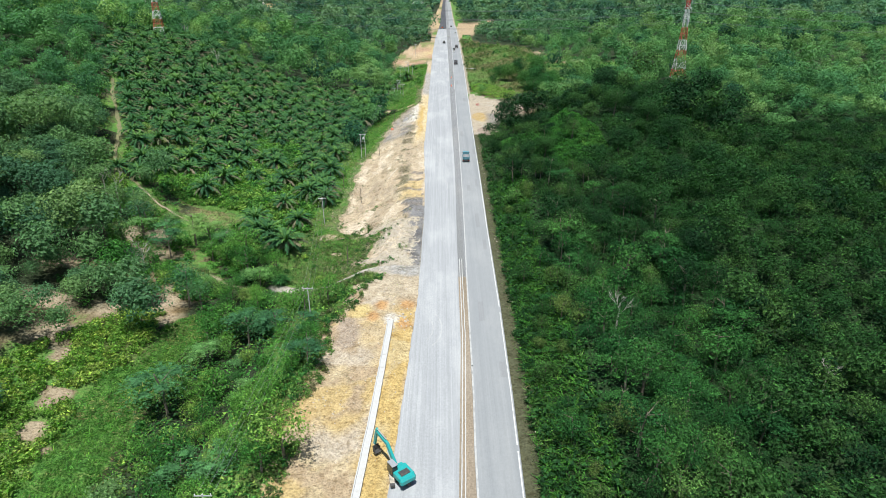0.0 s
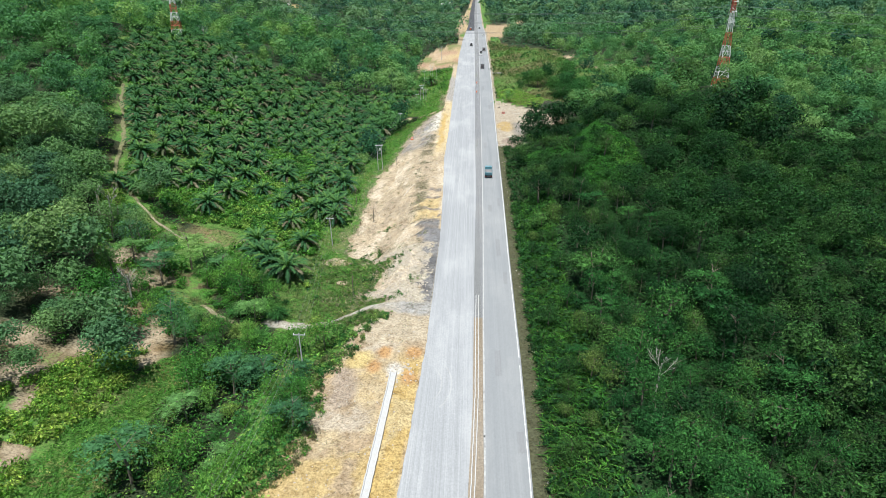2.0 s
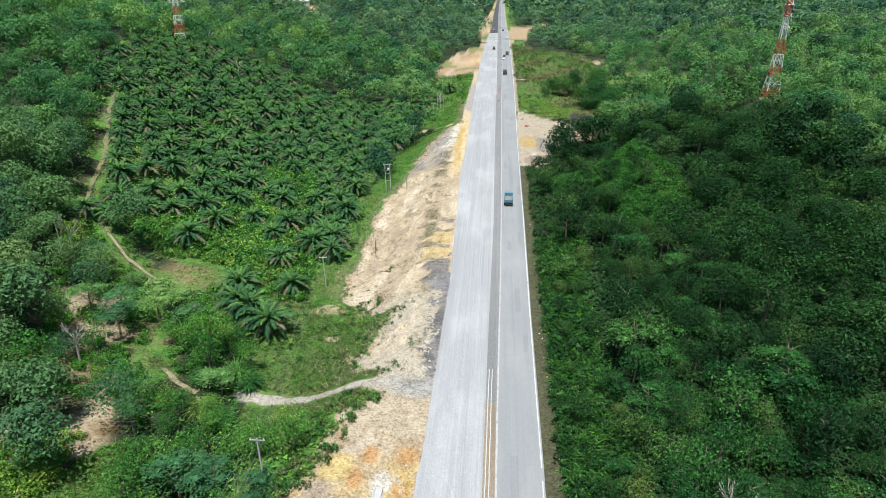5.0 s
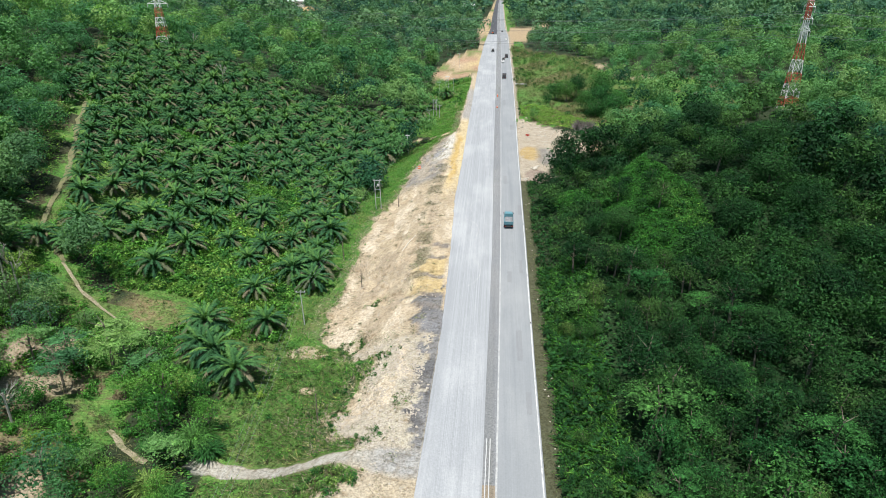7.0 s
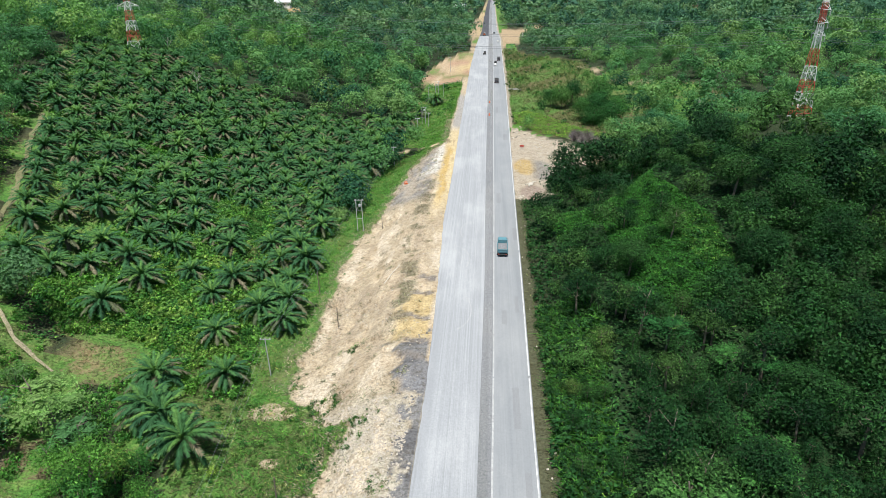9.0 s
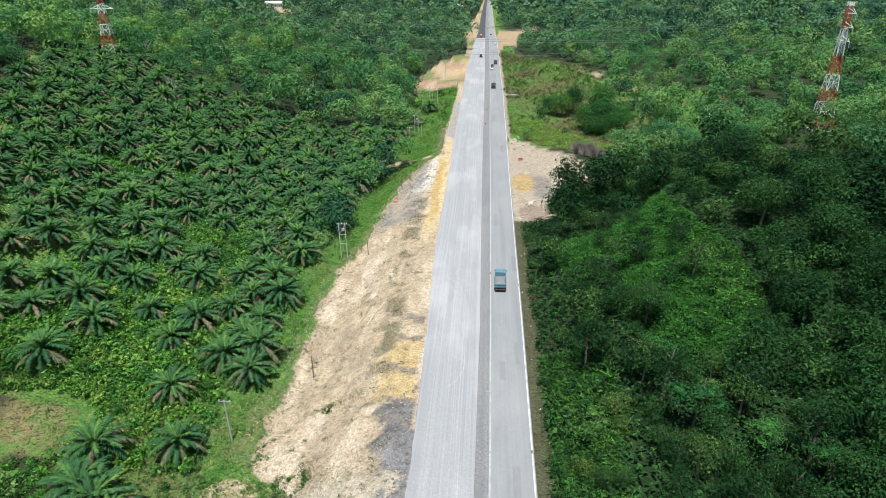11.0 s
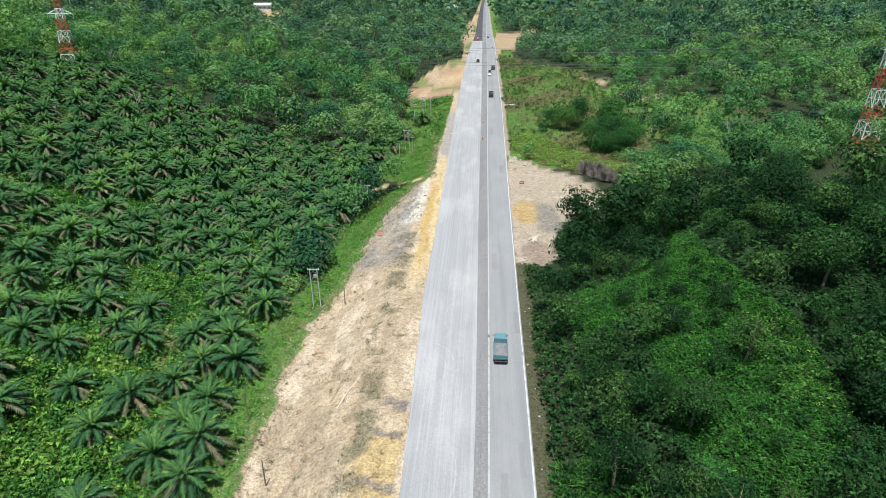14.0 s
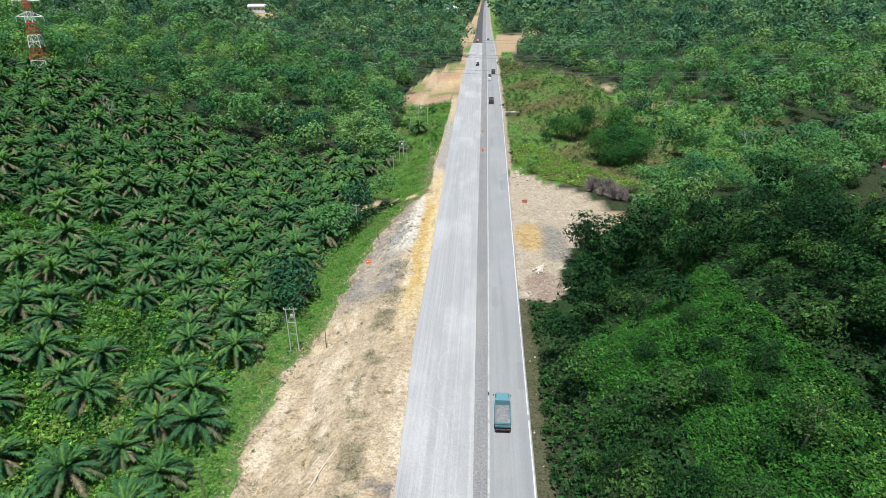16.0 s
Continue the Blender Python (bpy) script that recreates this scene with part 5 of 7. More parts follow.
# ---- oil palms ----
def frond_tris(seed, length=5.0, leaflets=12, bend=85, width=1.0):
    """One frond along +x from the origin: a rib that bows down by bend degrees, with leaflets in a V."""
    q = np.random.default_rng(seed)
    n = 6
    phi = np.radians(-bend * np.linspace(0, 1, n + 1) ** 1.15)
    rib = np.zeros((n + 1, 3))
    for i in range(n):
        mid = (phi[i] + phi[i + 1]) / 2
        rib[i + 1] = rib[i] + length / n * np.array((math.cos(mid), 0, math.sin(mid)))
    t = np.linspace(0, 1, n + 1)
    out = []
    for i in range(n):
        w0, w1 = 0.09 * (1 - t[i]) + 0.015, 0.09 * (1 - t[i + 1]) + 0.015
        a, b = rib[i], rib[i + 1]
        out += [(a + (0, w0, 0), a - (0, w0, 0), b + (0, w1, 0)), (a - (0, w0, 0), b - (0, w1, 0), b + (0, w1, 0))]
    half = 0.62 * length * 0.86 / leaflets
    for i in range(leaflets):
        u = 0.14 + 0.86 * (i + 0.5) / leaflets
        c = np.array([np.interp(u, t, rib[:, k]) for k in range(3)])
        f = np.interp(u, t, phi)
        along, over = np.array((math.cos(f), 0, math.sin(f))), np.array((-math.sin(f), 0, math.cos(f)))
        ln = width * math.sin(math.pi * (0.18 + 0.74 * u)) + 0.15
        for side in (-1, 1):
            tip = c + ln * (along * 0.62 + np.array((0, side * q.uniform(0.6, 0.8), 0)) - over * q.uniform(-0.05, 0.45)) - np.array((0, 0, ln * 0.16))
            out.append((c - along * half, c + along * half, tip))
    return np.array(out)


BENDS = (62, 92, 104, 84)
FROND_ARRAYS = [frond_tris(900 + k, 5.0, 10, BENDS[k], 0.74) for k in range(4)]
FROND_SHAPES = [frond_tris(900 + k, 5.0, 16, BENDS[k], 0.74) for k in range(4)]
FROND_MESH = [[tri_mesh("frond", a, OLD_FROND if k == 3 else FROND, np.full(len(a), v)) for v in (0.12, 0.45, 0.85)] for k, a in enumerate(FROND_SHAPES)]


def frond_poses(seed, count=42):
    """Yaw, lift, size, kind and freshness of each frond, spiralling from the spear down."""
    q = np.random.default_rng(seed)
    res = []
    for k in range(count):
        u = k / (count - 1)
        yaw = k * 137.5 + q.uniform(-12, 12)
        lift = 86 - 64 * u ** 1.25 + q.uniform(-9, 9)
        size = (0.60 + 0.40 * min(1, u * 2.2)) * q.uniform(0.9, 1.08)
        kind = 0 if u < 0.3 else 1 if u < 0.66 else 2
        fresh = float(np.clip(0.9 - 0.85 * u + q.uniform(-0.25, 0.25), 0, 1))
        if u > 0.7 and q.uniform() < 0.5:
            kind, fresh, lift = 3, q.uniform(0, 1), lift - 4
        res.append((yaw, lift, size, kind, fresh))
    return res


def palm_arrays(seed):
    """Live and withered fronds of one palm, each with its freshness."""
    live, old = [], []
    for yaw, lift, size, kind, fresh in frond_poses(seed):
        m = np.array(pose(0, 0, 0, 0, 0, yaw).to_3x3() @ pose(0, 0, 0, 0, -lift, 0).to_3x3()) * size
        a = FROND_ARRAYS[kind] @ m.T
        (old if kind == 3 else live).append((a, np.full(len(a), fresh)))
    return [tuple(np.concatenate(v) for v in zip(*group)) for group in (live, old)]


def palm_trunk():
    bm = bmesh.new()
    rod(bm, (0, 0, -0.3), (0, 0, 1.5), 0.42, 0.36, 8)
    rod(bm, (0, 0, 1.4), (0, 0, 2.15), 0.36, 0.62, 8)
    rod(bm, (0, 0, 2.1), (0, 0, 2.5), 0.62, 0.2, 8)
    me = bpy.data.meshes.new("trunk")
    bm.to_mesh(me)
    bm.free()
    me.materials.append(BARK)
    return me


PALM_TRUNK = palm_trunk()
PALM_SETS = [palm_arrays(970 + k) for k in range(6)]
PALM_CROWNS = [(tri_mesh("crown", a[0], FROND, a[1]), tri_mesh("withered_fronds", b[0], OLD_FROND, b[1])) for a, b in PALM_SETS]
g = np.random.default_rng(21)
pp = []
for j in range(32):
    for i in range(24):
        pp.append((-30 - i * 7.9 - (3.95 if j % 2 else 0) + 0.16 * j, 128 + j * 6.9 + 0.12 * i))
pp = np.array(pp) + g.uniform(-1.8, 1.8, (len(pp), 2))
ok = inside(PALMS, *pp.T) & (near_path(PALM_TRACK, *pp.T) > 2.6) & ~inside(GAP, *pp.T) & (np.hypot((pp[:, 0] + 63) / 1.2, pp[:, 1] - 157) > 8)
ok &= (g.uniform(0, 1, len(pp)) > np.where((pp[:, 1] < 172) | (fbm(pp[:, 0], pp[:, 1], 30, 2, 77) > 0.42), 0.5, 0.06))
ok &= ~(inside(BUSHZONE, *pp.T) & (g.uniform(0, 1, len(pp)) < 0.6))
ok &= ~((pp[:, 0] > -92) & (pp[:, 1] < 193))
pp = pp[ok]
extra = np.array([(-31, 322), (-36, 309), (-29, 332), (-26, 350), (-21, 372), (-100, 160), (-108, 172), (-118, 190), (-126, 208), (-136, 222), (-112, 150), (-122, 168), (-86.8, 169.1), (-83, 177), (-78, 181), (-69.1, 170), (-73, 187.4), (-67, 180.7), (-52.2, 179.8), (-45.5, 165.7), (-39, 154), (-40.1, 174.5), (-35.6, 178.6), (-50.7, 187.5), (-49.6, 151.4), (-41.4, 139.3), (-47, 143.7), (-38.2, 137), (-38.3, 188), (-45.7, 192), (-43.6, 141.6), (-86, 187), (-90, 179), (-80, 190), (-60, 188), (-39, 181.5), (-34.8, 171.5), (-92, 168), (-97, 163), (-103, 176), (-93, 160), (-110, 186), (-115, 197), (-36.7, 297), (-34.8, 320), (-41.4, 297)])
pp = np.concatenate([pp, extra])
order = np.argsort(np.hypot(pp[:, 0] + 20, (pp[:, 1] - 170)))
PALM_LABEL = "oil palm with arching dark green fronds and withered lower ones"
for n, i in enumerate(order[:300]):
    x, y = pp[i]
    s = g.uniform(0.88, 1.2)
    ob = empty("oil_palm", pose(x, y, gz(x, y), 0, 0, g.uniform(0, 360)) @ Matrix.Diagonal((s, s, s, 1)), PALM_LABEL, "palm", "oil palm plantation")
    part("trunk", PALM_TRUNK, None, ob)
    if n < 75:
        for yaw, lift, size, kind, fresh in frond_poses(970 + n % 9):
            f = part("frond", FROND_MESH[kind][min(2, int(fresh * 3))], None, ob, "withered brown frond" if kind == 3 else "")
            f.matrix_basis = pose(0, 0, 2.3) @ pose(0, 0, 0, 0, 0, yaw) @ pose(0, 0, 0, 0, -lift, 0) @ Matrix.Diagonal((size, size, size, 1))
    else:
        a, b = PALM_CROWNS[n % 6]
        part("crown", a, None, ob).location = (0, 0, 2.3)
        part("withered_fronds", b, None, ob, "withered brown lower fronds").location = (0, 0, 2.3)
more = pp[order[300:]]
if len(more):
    one = np.ones(len(more))
    z = ground_z(more[:, 0], more[:, 1]) + 2.3
    stuff("oil_palms_far", [placed([a[0] for a, b in PALM_SETS], more[:, 0], more[:, 1], z, one, one, 91)], FROND, "far rows of the oil palm plantation", "palms")

# ---- grass ----
def blades(pts, size, seed):
    q = np.random.default_rng(seed)
    n = len(pts)
    z = ground_z(pts[:, 0], pts[:, 1])
    c = np.stack([pts[:, 0], pts[:, 1], z], 1)
    a = q.uniform(0, 6.283, n)
    s = size * q.uniform(0.5, 1.4, n)
    w = np.stack([np.cos(a), np.sin(a), 0 * a], 1) * (s * 0.13)[:, None]
    lean = np.stack([q.normal(0, 0.8, n), q.normal(0, 0.8, n) - 0.2, q.uniform(0.25, 0.7, n)], 1) * s[:, None]
    low = np.array((0, 0, 0.05))
    return np.stack([c - w - low, c + w - low, c + lean], 1), np.repeat(np.clip(0.45 * vnoise(pts[:, 0] / 7, pts[:, 1] / 7, 3) + q.uniform(0, 0.5, n), 0, 0.98), 1)


q = np.random.default_rng(31)
gp = np.stack([q.uniform(-46, -9, 200000), q.uniform(112, 424, 200000)], 1)
e = bank_edge(gp[:, 1])
gp = gp[(gp[:, 0] < e + 0.5) & (gp[:, 0] > np.where(gp[:, 1] > 300, -30, e - 11)) & ~inside(PALMS, *gp.T) & (near_path(SIDE_TRACK, *gp.T) > 1.6) & (near_path(SPUR, *gp.T) > 1.1)]
lip = gp[:, 0] - bank_edge(gp[:, 1]) + 1.6 * fbm(gp[:, 0], gp[:, 1], 4.2, 3, 42) + q.normal(0, 0.5, len(gp))
fray = (lip > -2.6) & (gp[:, 1] < 330)
gf = gp[fray & (lip < 0.9) & (q.uniform(0, 1, len(gp)) < 0.7)]
gp = gp[~fray]
gm = np.stack([q.uniform(-58, -28, 50000), q.uniform(48, 112, 50000)], 1)
gm = gm[inside(MEADOW, *gm.T) | inside(MEADOW, gm[:, 0] - 3, gm[:, 1])]
gr = np.stack([q.uniform(9, 18, 16000), q.uniform(46, 232, 16000)], 1)
d = gr[:, 0] - old_right(gr[:, 1])
gr = gr[(d > 1.2) & (d < 4.5)]
gs = np.stack([q.uniform(16, 50, 90000), q.uniform(157, 248, 90000)], 1)
gs = gs[inside(SHRUB_SLOPE, *gs.T)]
gg = np.stack([q.uniform(-47, -8, 60000), q.uniform(104, 172, 60000)], 1)
gg = gg[inside(GRASSY, *gg.T) & (gg[:, 0] < bank_edge(gg[:, 1])) & (near_path(SIDE_TRACK, *gg.T) > 1.7) & (gg[:, 0] < bank_edge(gg[:, 1]) - 1.2 - 1.3 * fbm(gg[:, 0], gg[:, 1], 4.2, 3, 42))]
gh = np.stack([q.uniform(13, 66, 44000), q.uniform(290, 600, 44000)], 1)
gh = gh[inside(HILLSIDE, *gh.T) & ~inside(FERNS, *gh.T)]
stuff("verge_grass", [blades(gp, 0.62, 32), blades(gm, 0.75, 33), blades(gg[::4], 0.62, 38)], GRASS, "tall green grass on the verges and meadow", "grass")
gv = np.stack([q.uniform(12, 26, 46000), q.uniform(46, 172, 46000)], 1)
d = gv[:, 0] - old_right(gv[:, 1])
gv = gv[(d > 2.4) & (d < 11 + 2 * fbm(gv[:, 0], gv[:, 1], 9, 2, 87))]
stuff("roadside_ferns", [blades(gv, 1.0, 43)], SHADED_FERN, "long-bladed ferns and grass at the foot of the hill", "ferns")
gd = np.stack([q.uniform(0, 1, 5000), q.uniform(225, 620, 5000)], 1)
gd[:, 0] = new_right(gd[:, 1]) + 0.1 + gd[:, 0] * (old_left(gd[:, 1]) - new_right(gd[:, 1]) - 0.2)
gd = gd[fbm(gd[:, 0] * 3, gd[:, 1], 9, 2, 84) > -0.1]
gk = np.stack([-63 + q.normal(0, 5.5, 2600), 157 + q.normal(0, 4.2, 2600)], 1)
worn = fbm(gg[:, 0], gg[:, 1], 8, 3, 88) - 0.10 * np.abs(gg[:, 0] - bank_edge(gg[:, 1]) + 3.5)
stuff("dry_fringe", [blades(gf, 0.6, 39), blades(gg[worn > -0.35][::2], 0.6, 46)], WEED, "straw coloured dry grass fringing the bare bank", "grass")
stuff("slope_grass", [blades(gs[::2], 0.8, 37)], SHADED_FERN, "tall rank green grass on the open hill slope", "grass")
stuff("hillside_grass", [blades(gh, 1.0, 35), blades(gr, 0.5, 34), blades(gd, 0.4, 41), blades(gk, 0.6, 42), blades(gg[1::4], 0.8, 40), blades(gg[2::4], 0.7, 45)], OLIVE_GRASS, "tall olive and straw coloured grass on hillside and bank edge", "grass")
gb = np.concatenate([np.stack([q.uniform(-30, -7, 90000), q.uniform(60, 330, 90000)], 1), np.stack([q.uniform(-17, -10, 22000), q.uniform(150, 256, 22000)], 1)])
dl = new_left(gb[:, 1]) - gb[:, 0]
tuft = (fbm(gb[:, 0], gb[:, 1], 7, 3, 95) + q.normal(0, 0.12, len(gb)) > 0.36) | ((np.abs(dl - 6.4 + q.normal(0, 0.8, len(gb))) < 1.6) & (gb[:, 1] > 160) & (gb[:, 1] < 254) & (fbm(gb[:, 0], gb[:, 1], 3, 2, 96) > 0.02))
gb = gb[(gb[:, 0] > bank_edge(gb[:, 1])) & (dl > 3.4) & tuft & ((gb[:, 1] > 108) | (q.uniform(0, 1, len(gb)) < 0.15))]
stuff("bank_weeds", [blades(gb, 0.42, 36)], WEED, "dry olive weeds scattered on the bare bank", "weeds")
pb = np.stack([q.uniform(-31, -6, 9000), q.uniform(60, 330, 9000)], 1)
pb = pb[(pb[:, 0] > bank_edge(pb[:, 1])) & (pb[:, 0] < new_left(pb[:, 1]) - 0.8)]
pb = pb[vnoise(pb[:, 0] / 5, pb[:, 1] / 5, 19) > q.uniform(0.25, 0.9, len(pb))]
ps = q.uniform(0.10, 0.32, len(pb))
PEBBLE = [lump((0, 0, 0), (0.6, 0.5, 0.4), np.random.default_rng(660 + k), 0.3, OCTA) for k in range(5)]
stuff("bank_pebbles", [placed(PEBBLE, pb[:, 0], pb[:, 1], ground_z(pb[:, 0], pb[:, 1]) + 0.03, ps, ps, 37)], STONE, "small pale stones and clods strewn over the bank", "pebbles")


# ---- shrubs and weeds along the ragged edge of the bank ----
eb = np.stack([q.uniform(-5.5, 0.6, 1900), q.uniform(50, 232, 1900)], 1)
eb[:, 0] += bank_edge(eb[:, 1])
thick = np.where(eb[:, 1] < 113, 1.0, np.where(eb[:, 1] < 150, 0.42, 0.22))
eb = eb[(q.uniform(0, 1, len(eb)) < thick) & (near_path(SIDE_TRACK, *eb.T) > 1.9) & (new_left(eb[:, 1]) - eb[:, 0] > 4.5)]
er = q.uniform(0.35, 1.15, len(eb)) * np.where(eb[:, 1] < 113, 1.15, 0.8)
own = q.uniform(0, 1, len(eb)) < np.where(eb[:, 1] < 150, 0.62, 0.12)
er = np.where(eb[:, 1] > 150, er * 0.6, er)
stuff("edge_shrubs", [stand(BUSHY, eb[own], er[own], er[own] * 0.85, 111, 0.5)], BRUSH, "scruffy green shrubs along the edge of the bank", "shrubs")
stuff("edge_weeds", [stand(BUSHY, eb[~own], er[~own] * 0.8, er[~own] * 0.6, 112, 0.5)], OLIVE_GRASS, "dull olive weeds along the edge of the bank", "weeds")


vb = np.stack([q.uniform(-46, -9, 700), q.uniform(117, 172, 700)], 1)
vb = vb[inside(GRASSY, *vb.T) & (near_path(SIDE_TRACK, *vb.T) > 2.6) & (vb[:, 0] < bank_edge(vb[:, 1]) - 0.8) & (vnoise(vb[:, 0] / 6, vb[:, 1] / 6, 91) > 0.46)]
vr = q.uniform(0.35, 1.1, len(vb))
stuff("verge_shrubs", [stand(BUSHY, vb, vr, vr * 0.85, 121, 0.5)], BRUSH, "low green shrubs dotted over the grassy verge", "shrubs")

# ---- arching clumps beside the side track ----
def arching_clump(x, y, r, height, blades_n, mat, label, seed, name="grass_clump"):
    """Long narrow leaves that rise from one root and arch outwards."""
    q = np.random.default_rng(seed)
    out = []
    for k in range(blades_n):
        a, reach = q.uniform(0, 6.283), r * q.uniform(0.45, 1.05)
        lift = height * q.uniform(0.65, 1.1)
        d, side = np.array((math.cos(a), math.sin(a), 0)), np.array((-math.sin(a), math.cos(a), 0)) * q.uniform(0.05, 0.10) * r ** 0.5
        t = np.linspace(0, 1, 5)
        line_pts = [d * reach * u + np.array((0, 0, lift * (1.9 * u - 1.35 * u * u))) for u in t]
        for i in range(4):
            w0, w1 = side * (1 - t[i] * 0.85), side * (1 - t[i + 1] * 0.85)
            out += [(line_pts[i] - w0, line_pts[i] + w0, line_pts[i + 1] + w1), (line_pts[i] - w0, line_pts[i + 1] + w1, line_pts[i + 1] - w1)]
    ob = tagged(new(name, tri_mesh(name, np.array(out), mat)), label, "shrub", "arching clumps")
    ob.matrix_basis = pose(x, y, gz(x, y) - 0.05)
    return ob


for k, (x, y, r, hgt) in enumerate(((-38.9, 122.5, 4.2, 3.4), (-36.0, 120.5, 3.0, 2.6), (-40.5, 113.0, 3.8, 3.2), (-37, 111.5, 3.4, 2.8), (-43.5, 121, 3.2, 3.0))):
    arching_clump(x, y, r, hgt, 240, BRUSH, "tall arching olive-green grass clump beside the track", 720 + k)
arching_clump(-33.3, 134.2, 1.5, 1.5, 60, FERN, "bright yellow-green young palm shrub in the grass", 731, "palm_shrub")


# ---- trodden tracks ----
def earth_path(name, line_pts, half, material, label, seed):
    """A thin worn strip of earth with ragged sides, laid over the ground along a line."""
    p = np.array(line_pts, float)
    d = np.concatenate([[0], np.cumsum(np.hypot(*np.diff(p, axis=0).T))])
    u = np.arange(0, d[-1], 0.6)
    x, y = np.interp(u, d, p[:, 0]), np.interp(u, d, p[:, 1])
    k = np.ones(9) / 9
    x[4:-4], y[4:-4] = np.convolve(x, k, "valid"), np.convolve(y, k, "valid")
    tx, ty = np.gradient(x), np.gradient(y)
    n = np.hypot(tx, ty)
    verts = []
    for side in (-1, -0.4, 0.4, 1):
        w = half * side * (1 + (1.1 * fbm(x + 40 * side, y, 3.5, 3, seed) if abs(side) == 1 else 0.3 * fbm(x, y, 5, 2, seed)))
        vx, vy = x - ty / n * w, y + tx / n * w
        top = np.max([ground_z(vx + a, vy + b) for a in (-0.5, 0, 0.5) for b in (-0.5, 0, 0.5)], axis=0)
        verts.append(np.stack([vx, vy, top + (0.02 if abs(side) == 1 else 0.07)], 1))
    m = len(u)
    faces = [(c * m + i, c * m + i + 1, (c + 1) * m + i + 1, (c + 1) * m + i) for c in range(3) for i in range(m - 1)]
    me = bpy.data.meshes.new(name)
    me.from_pydata(np.concatenate(verts).tolist(), [], [f[::-1] for f in faces])
    me.materials.append(material)
    return tagged(new(name, me), label, "track", kind="structure")


TRODDEN = paint("trodden_earth", (0.29, 0.25, 0.16), 0.95, var=0.5, scale=0.7, dirt=(0.13, 0.14, 0.05), dirty=1.0)
GRASSY_EARTH = paint("grassy_earth", (0.185, 0.175, 0.085), 0.95, var=0.5, scale=0.7, dirt=(0.10, 0.14, 0.04), dirty=1.0)
earth_path("grassy_track", PALM_TRACK[:6], 0.5, GRASSY_EARTH, "half overgrown earth track along the palms", 51)
earth_path("earth_track", PALM_TRACK[5:-3], 0.32, TRODDEN, "pale trodden earth track below the palms", 53)
earth_path("footpath", FOOTPATH[:3], 0.45, TRODDEN, "pale footpath leading into the thicket", 52)

bt = np.array(PALM_TRACK[3:-2] + FOOTPATH, float)
bi = q.integers(0, len(bt) - 1, 5200)
bi = np.where(bi == len(PALM_TRACK) - 6, 0, bi)
bu = q.uniform(0, 1, 5200)[:, None]
bp = bt[bi] * (1 - bu) + bt[bi + 1] * bu + q.normal(0, 0.9, (5200, 2))
stuff("track_grass", [blades(bp, 0.5, 47)], OLIVE_GRASS, "rank olive grass growing over the trodden tracks", "grass")

# ---- lush bushes between the palms ----
pbx = np.concatenate([np.stack([q.uniform(-105, -36, 3600), q.uniform(150, 262, 3600)], 1), np.stack([q.uniform(-82, -44, 1100), q.uniform(158, 236, 1100)], 1)])
pbx = pbx[inside(PALMS, *pbx.T) & (near_path(PALM_TRACK, *pbx.T) > 2.0) & ((vnoise(pbx[:, 0] / 11, pbx[:, 1] / 11, 33) > 0.42) | inside(BUSHZONE, *pbx.T) | (pbx[:, 1] < 185)) & ~inside(GAP, *pbx.T) & (np.hypot((pbx[:, 0] + 63) / 1.2, pbx[:, 1] - 157) > 7.5)]
pfx = np.stack([q.uniform(-160, -32, 5200), q.uniform(215, 345, 5200)], 1)
pfx = pfx[inside(PALMS, *pfx.T) & (near_path(PALM_TRACK, *pfx.T) > 2.0) & ~inside(GAP, *pfx.T) & (vnoise(pfx[:, 0] / 14, pfx[:, 1] / 14, 35) > 0.3)]
pfr = q.uniform(1.0, 2.3, len(pfx))
THIN = [crown(620 + k, 22, 0.40, 5, flat=0.5, core=0.8, cores=1, slim=0.7) for k in range(4)]
stuff("palm_undergrowth", [stand(THIN, pfx, pfr, pfr * 0.9, 122, 0.5)], VALLEY_LEAF, "green undergrowth filling the rows of the far palms", "bushes")
pbr = q.uniform(0.8, 2.2, len(pbx)) * np.where(inside(BUSHZONE, *pbx.T), 1.3, 1.0)
stuff("palm_bushes", [stand(BUSHY, pbx, pbr, pbr * 0.9, 113, 0.5)], LUSH, "lush light green bushes growing between the palms", "bushes")

# ---- low bushes below the palm track ----
lb = np.stack([q.uniform(-98, -44, 2600), q.uniform(112, 176, 2600)], 1)
lb = lb[((near_path(PALM_TRACK, lb[:, 0] + 1.0, lb[:, 1] + 4.0) < 6) | inside(THICKET, *lb.T)) & (near_path(PALM_TRACK, lb[:, 0], lb[:, 1] + 0.6) > 1.8) & (near_path(FOOTPATH, lb[:, 0], lb[:, 1] + 0.6) > 1.9) & ~inside(GRASSY, *lb.T) & (np.hypot((lb[:, 0] + 63) / 1.2, lb[:, 1] - 157) > 7.5) & (bare(*lb.T) > 1)]
lr = q.uniform(0.6, 1.7, len(lb))
stuff("track_bushes", [stand(BUSHY, lb, lr, lr * 0.9, 118, 0.5)], LUSH, "light green low bushes beside the earth track", "bushes")

# ---- rubble, clods and dry tussocks on the bank ----
rb = np.stack([q.uniform(-21, -5.5, 5200), q.uniform(115.5, 145, 5200)], 1)
rb = rb[(rb[:, 0] > bank_edge(rb[:, 1]) + 0.3) & (rb[:, 0] < new_left(rb[:, 1]) - 1.6) & (vnoise(rb[:, 0] / 3, rb[:, 1] / 3, 61) > q.uniform(0.1, 0.75, len(rb))) & (near_path(SIDE_TRACK, *rb.T) > 1.8)]
rz = 0.10 + 0.34 * q.uniform(0, 1, len(rb)) ** 2
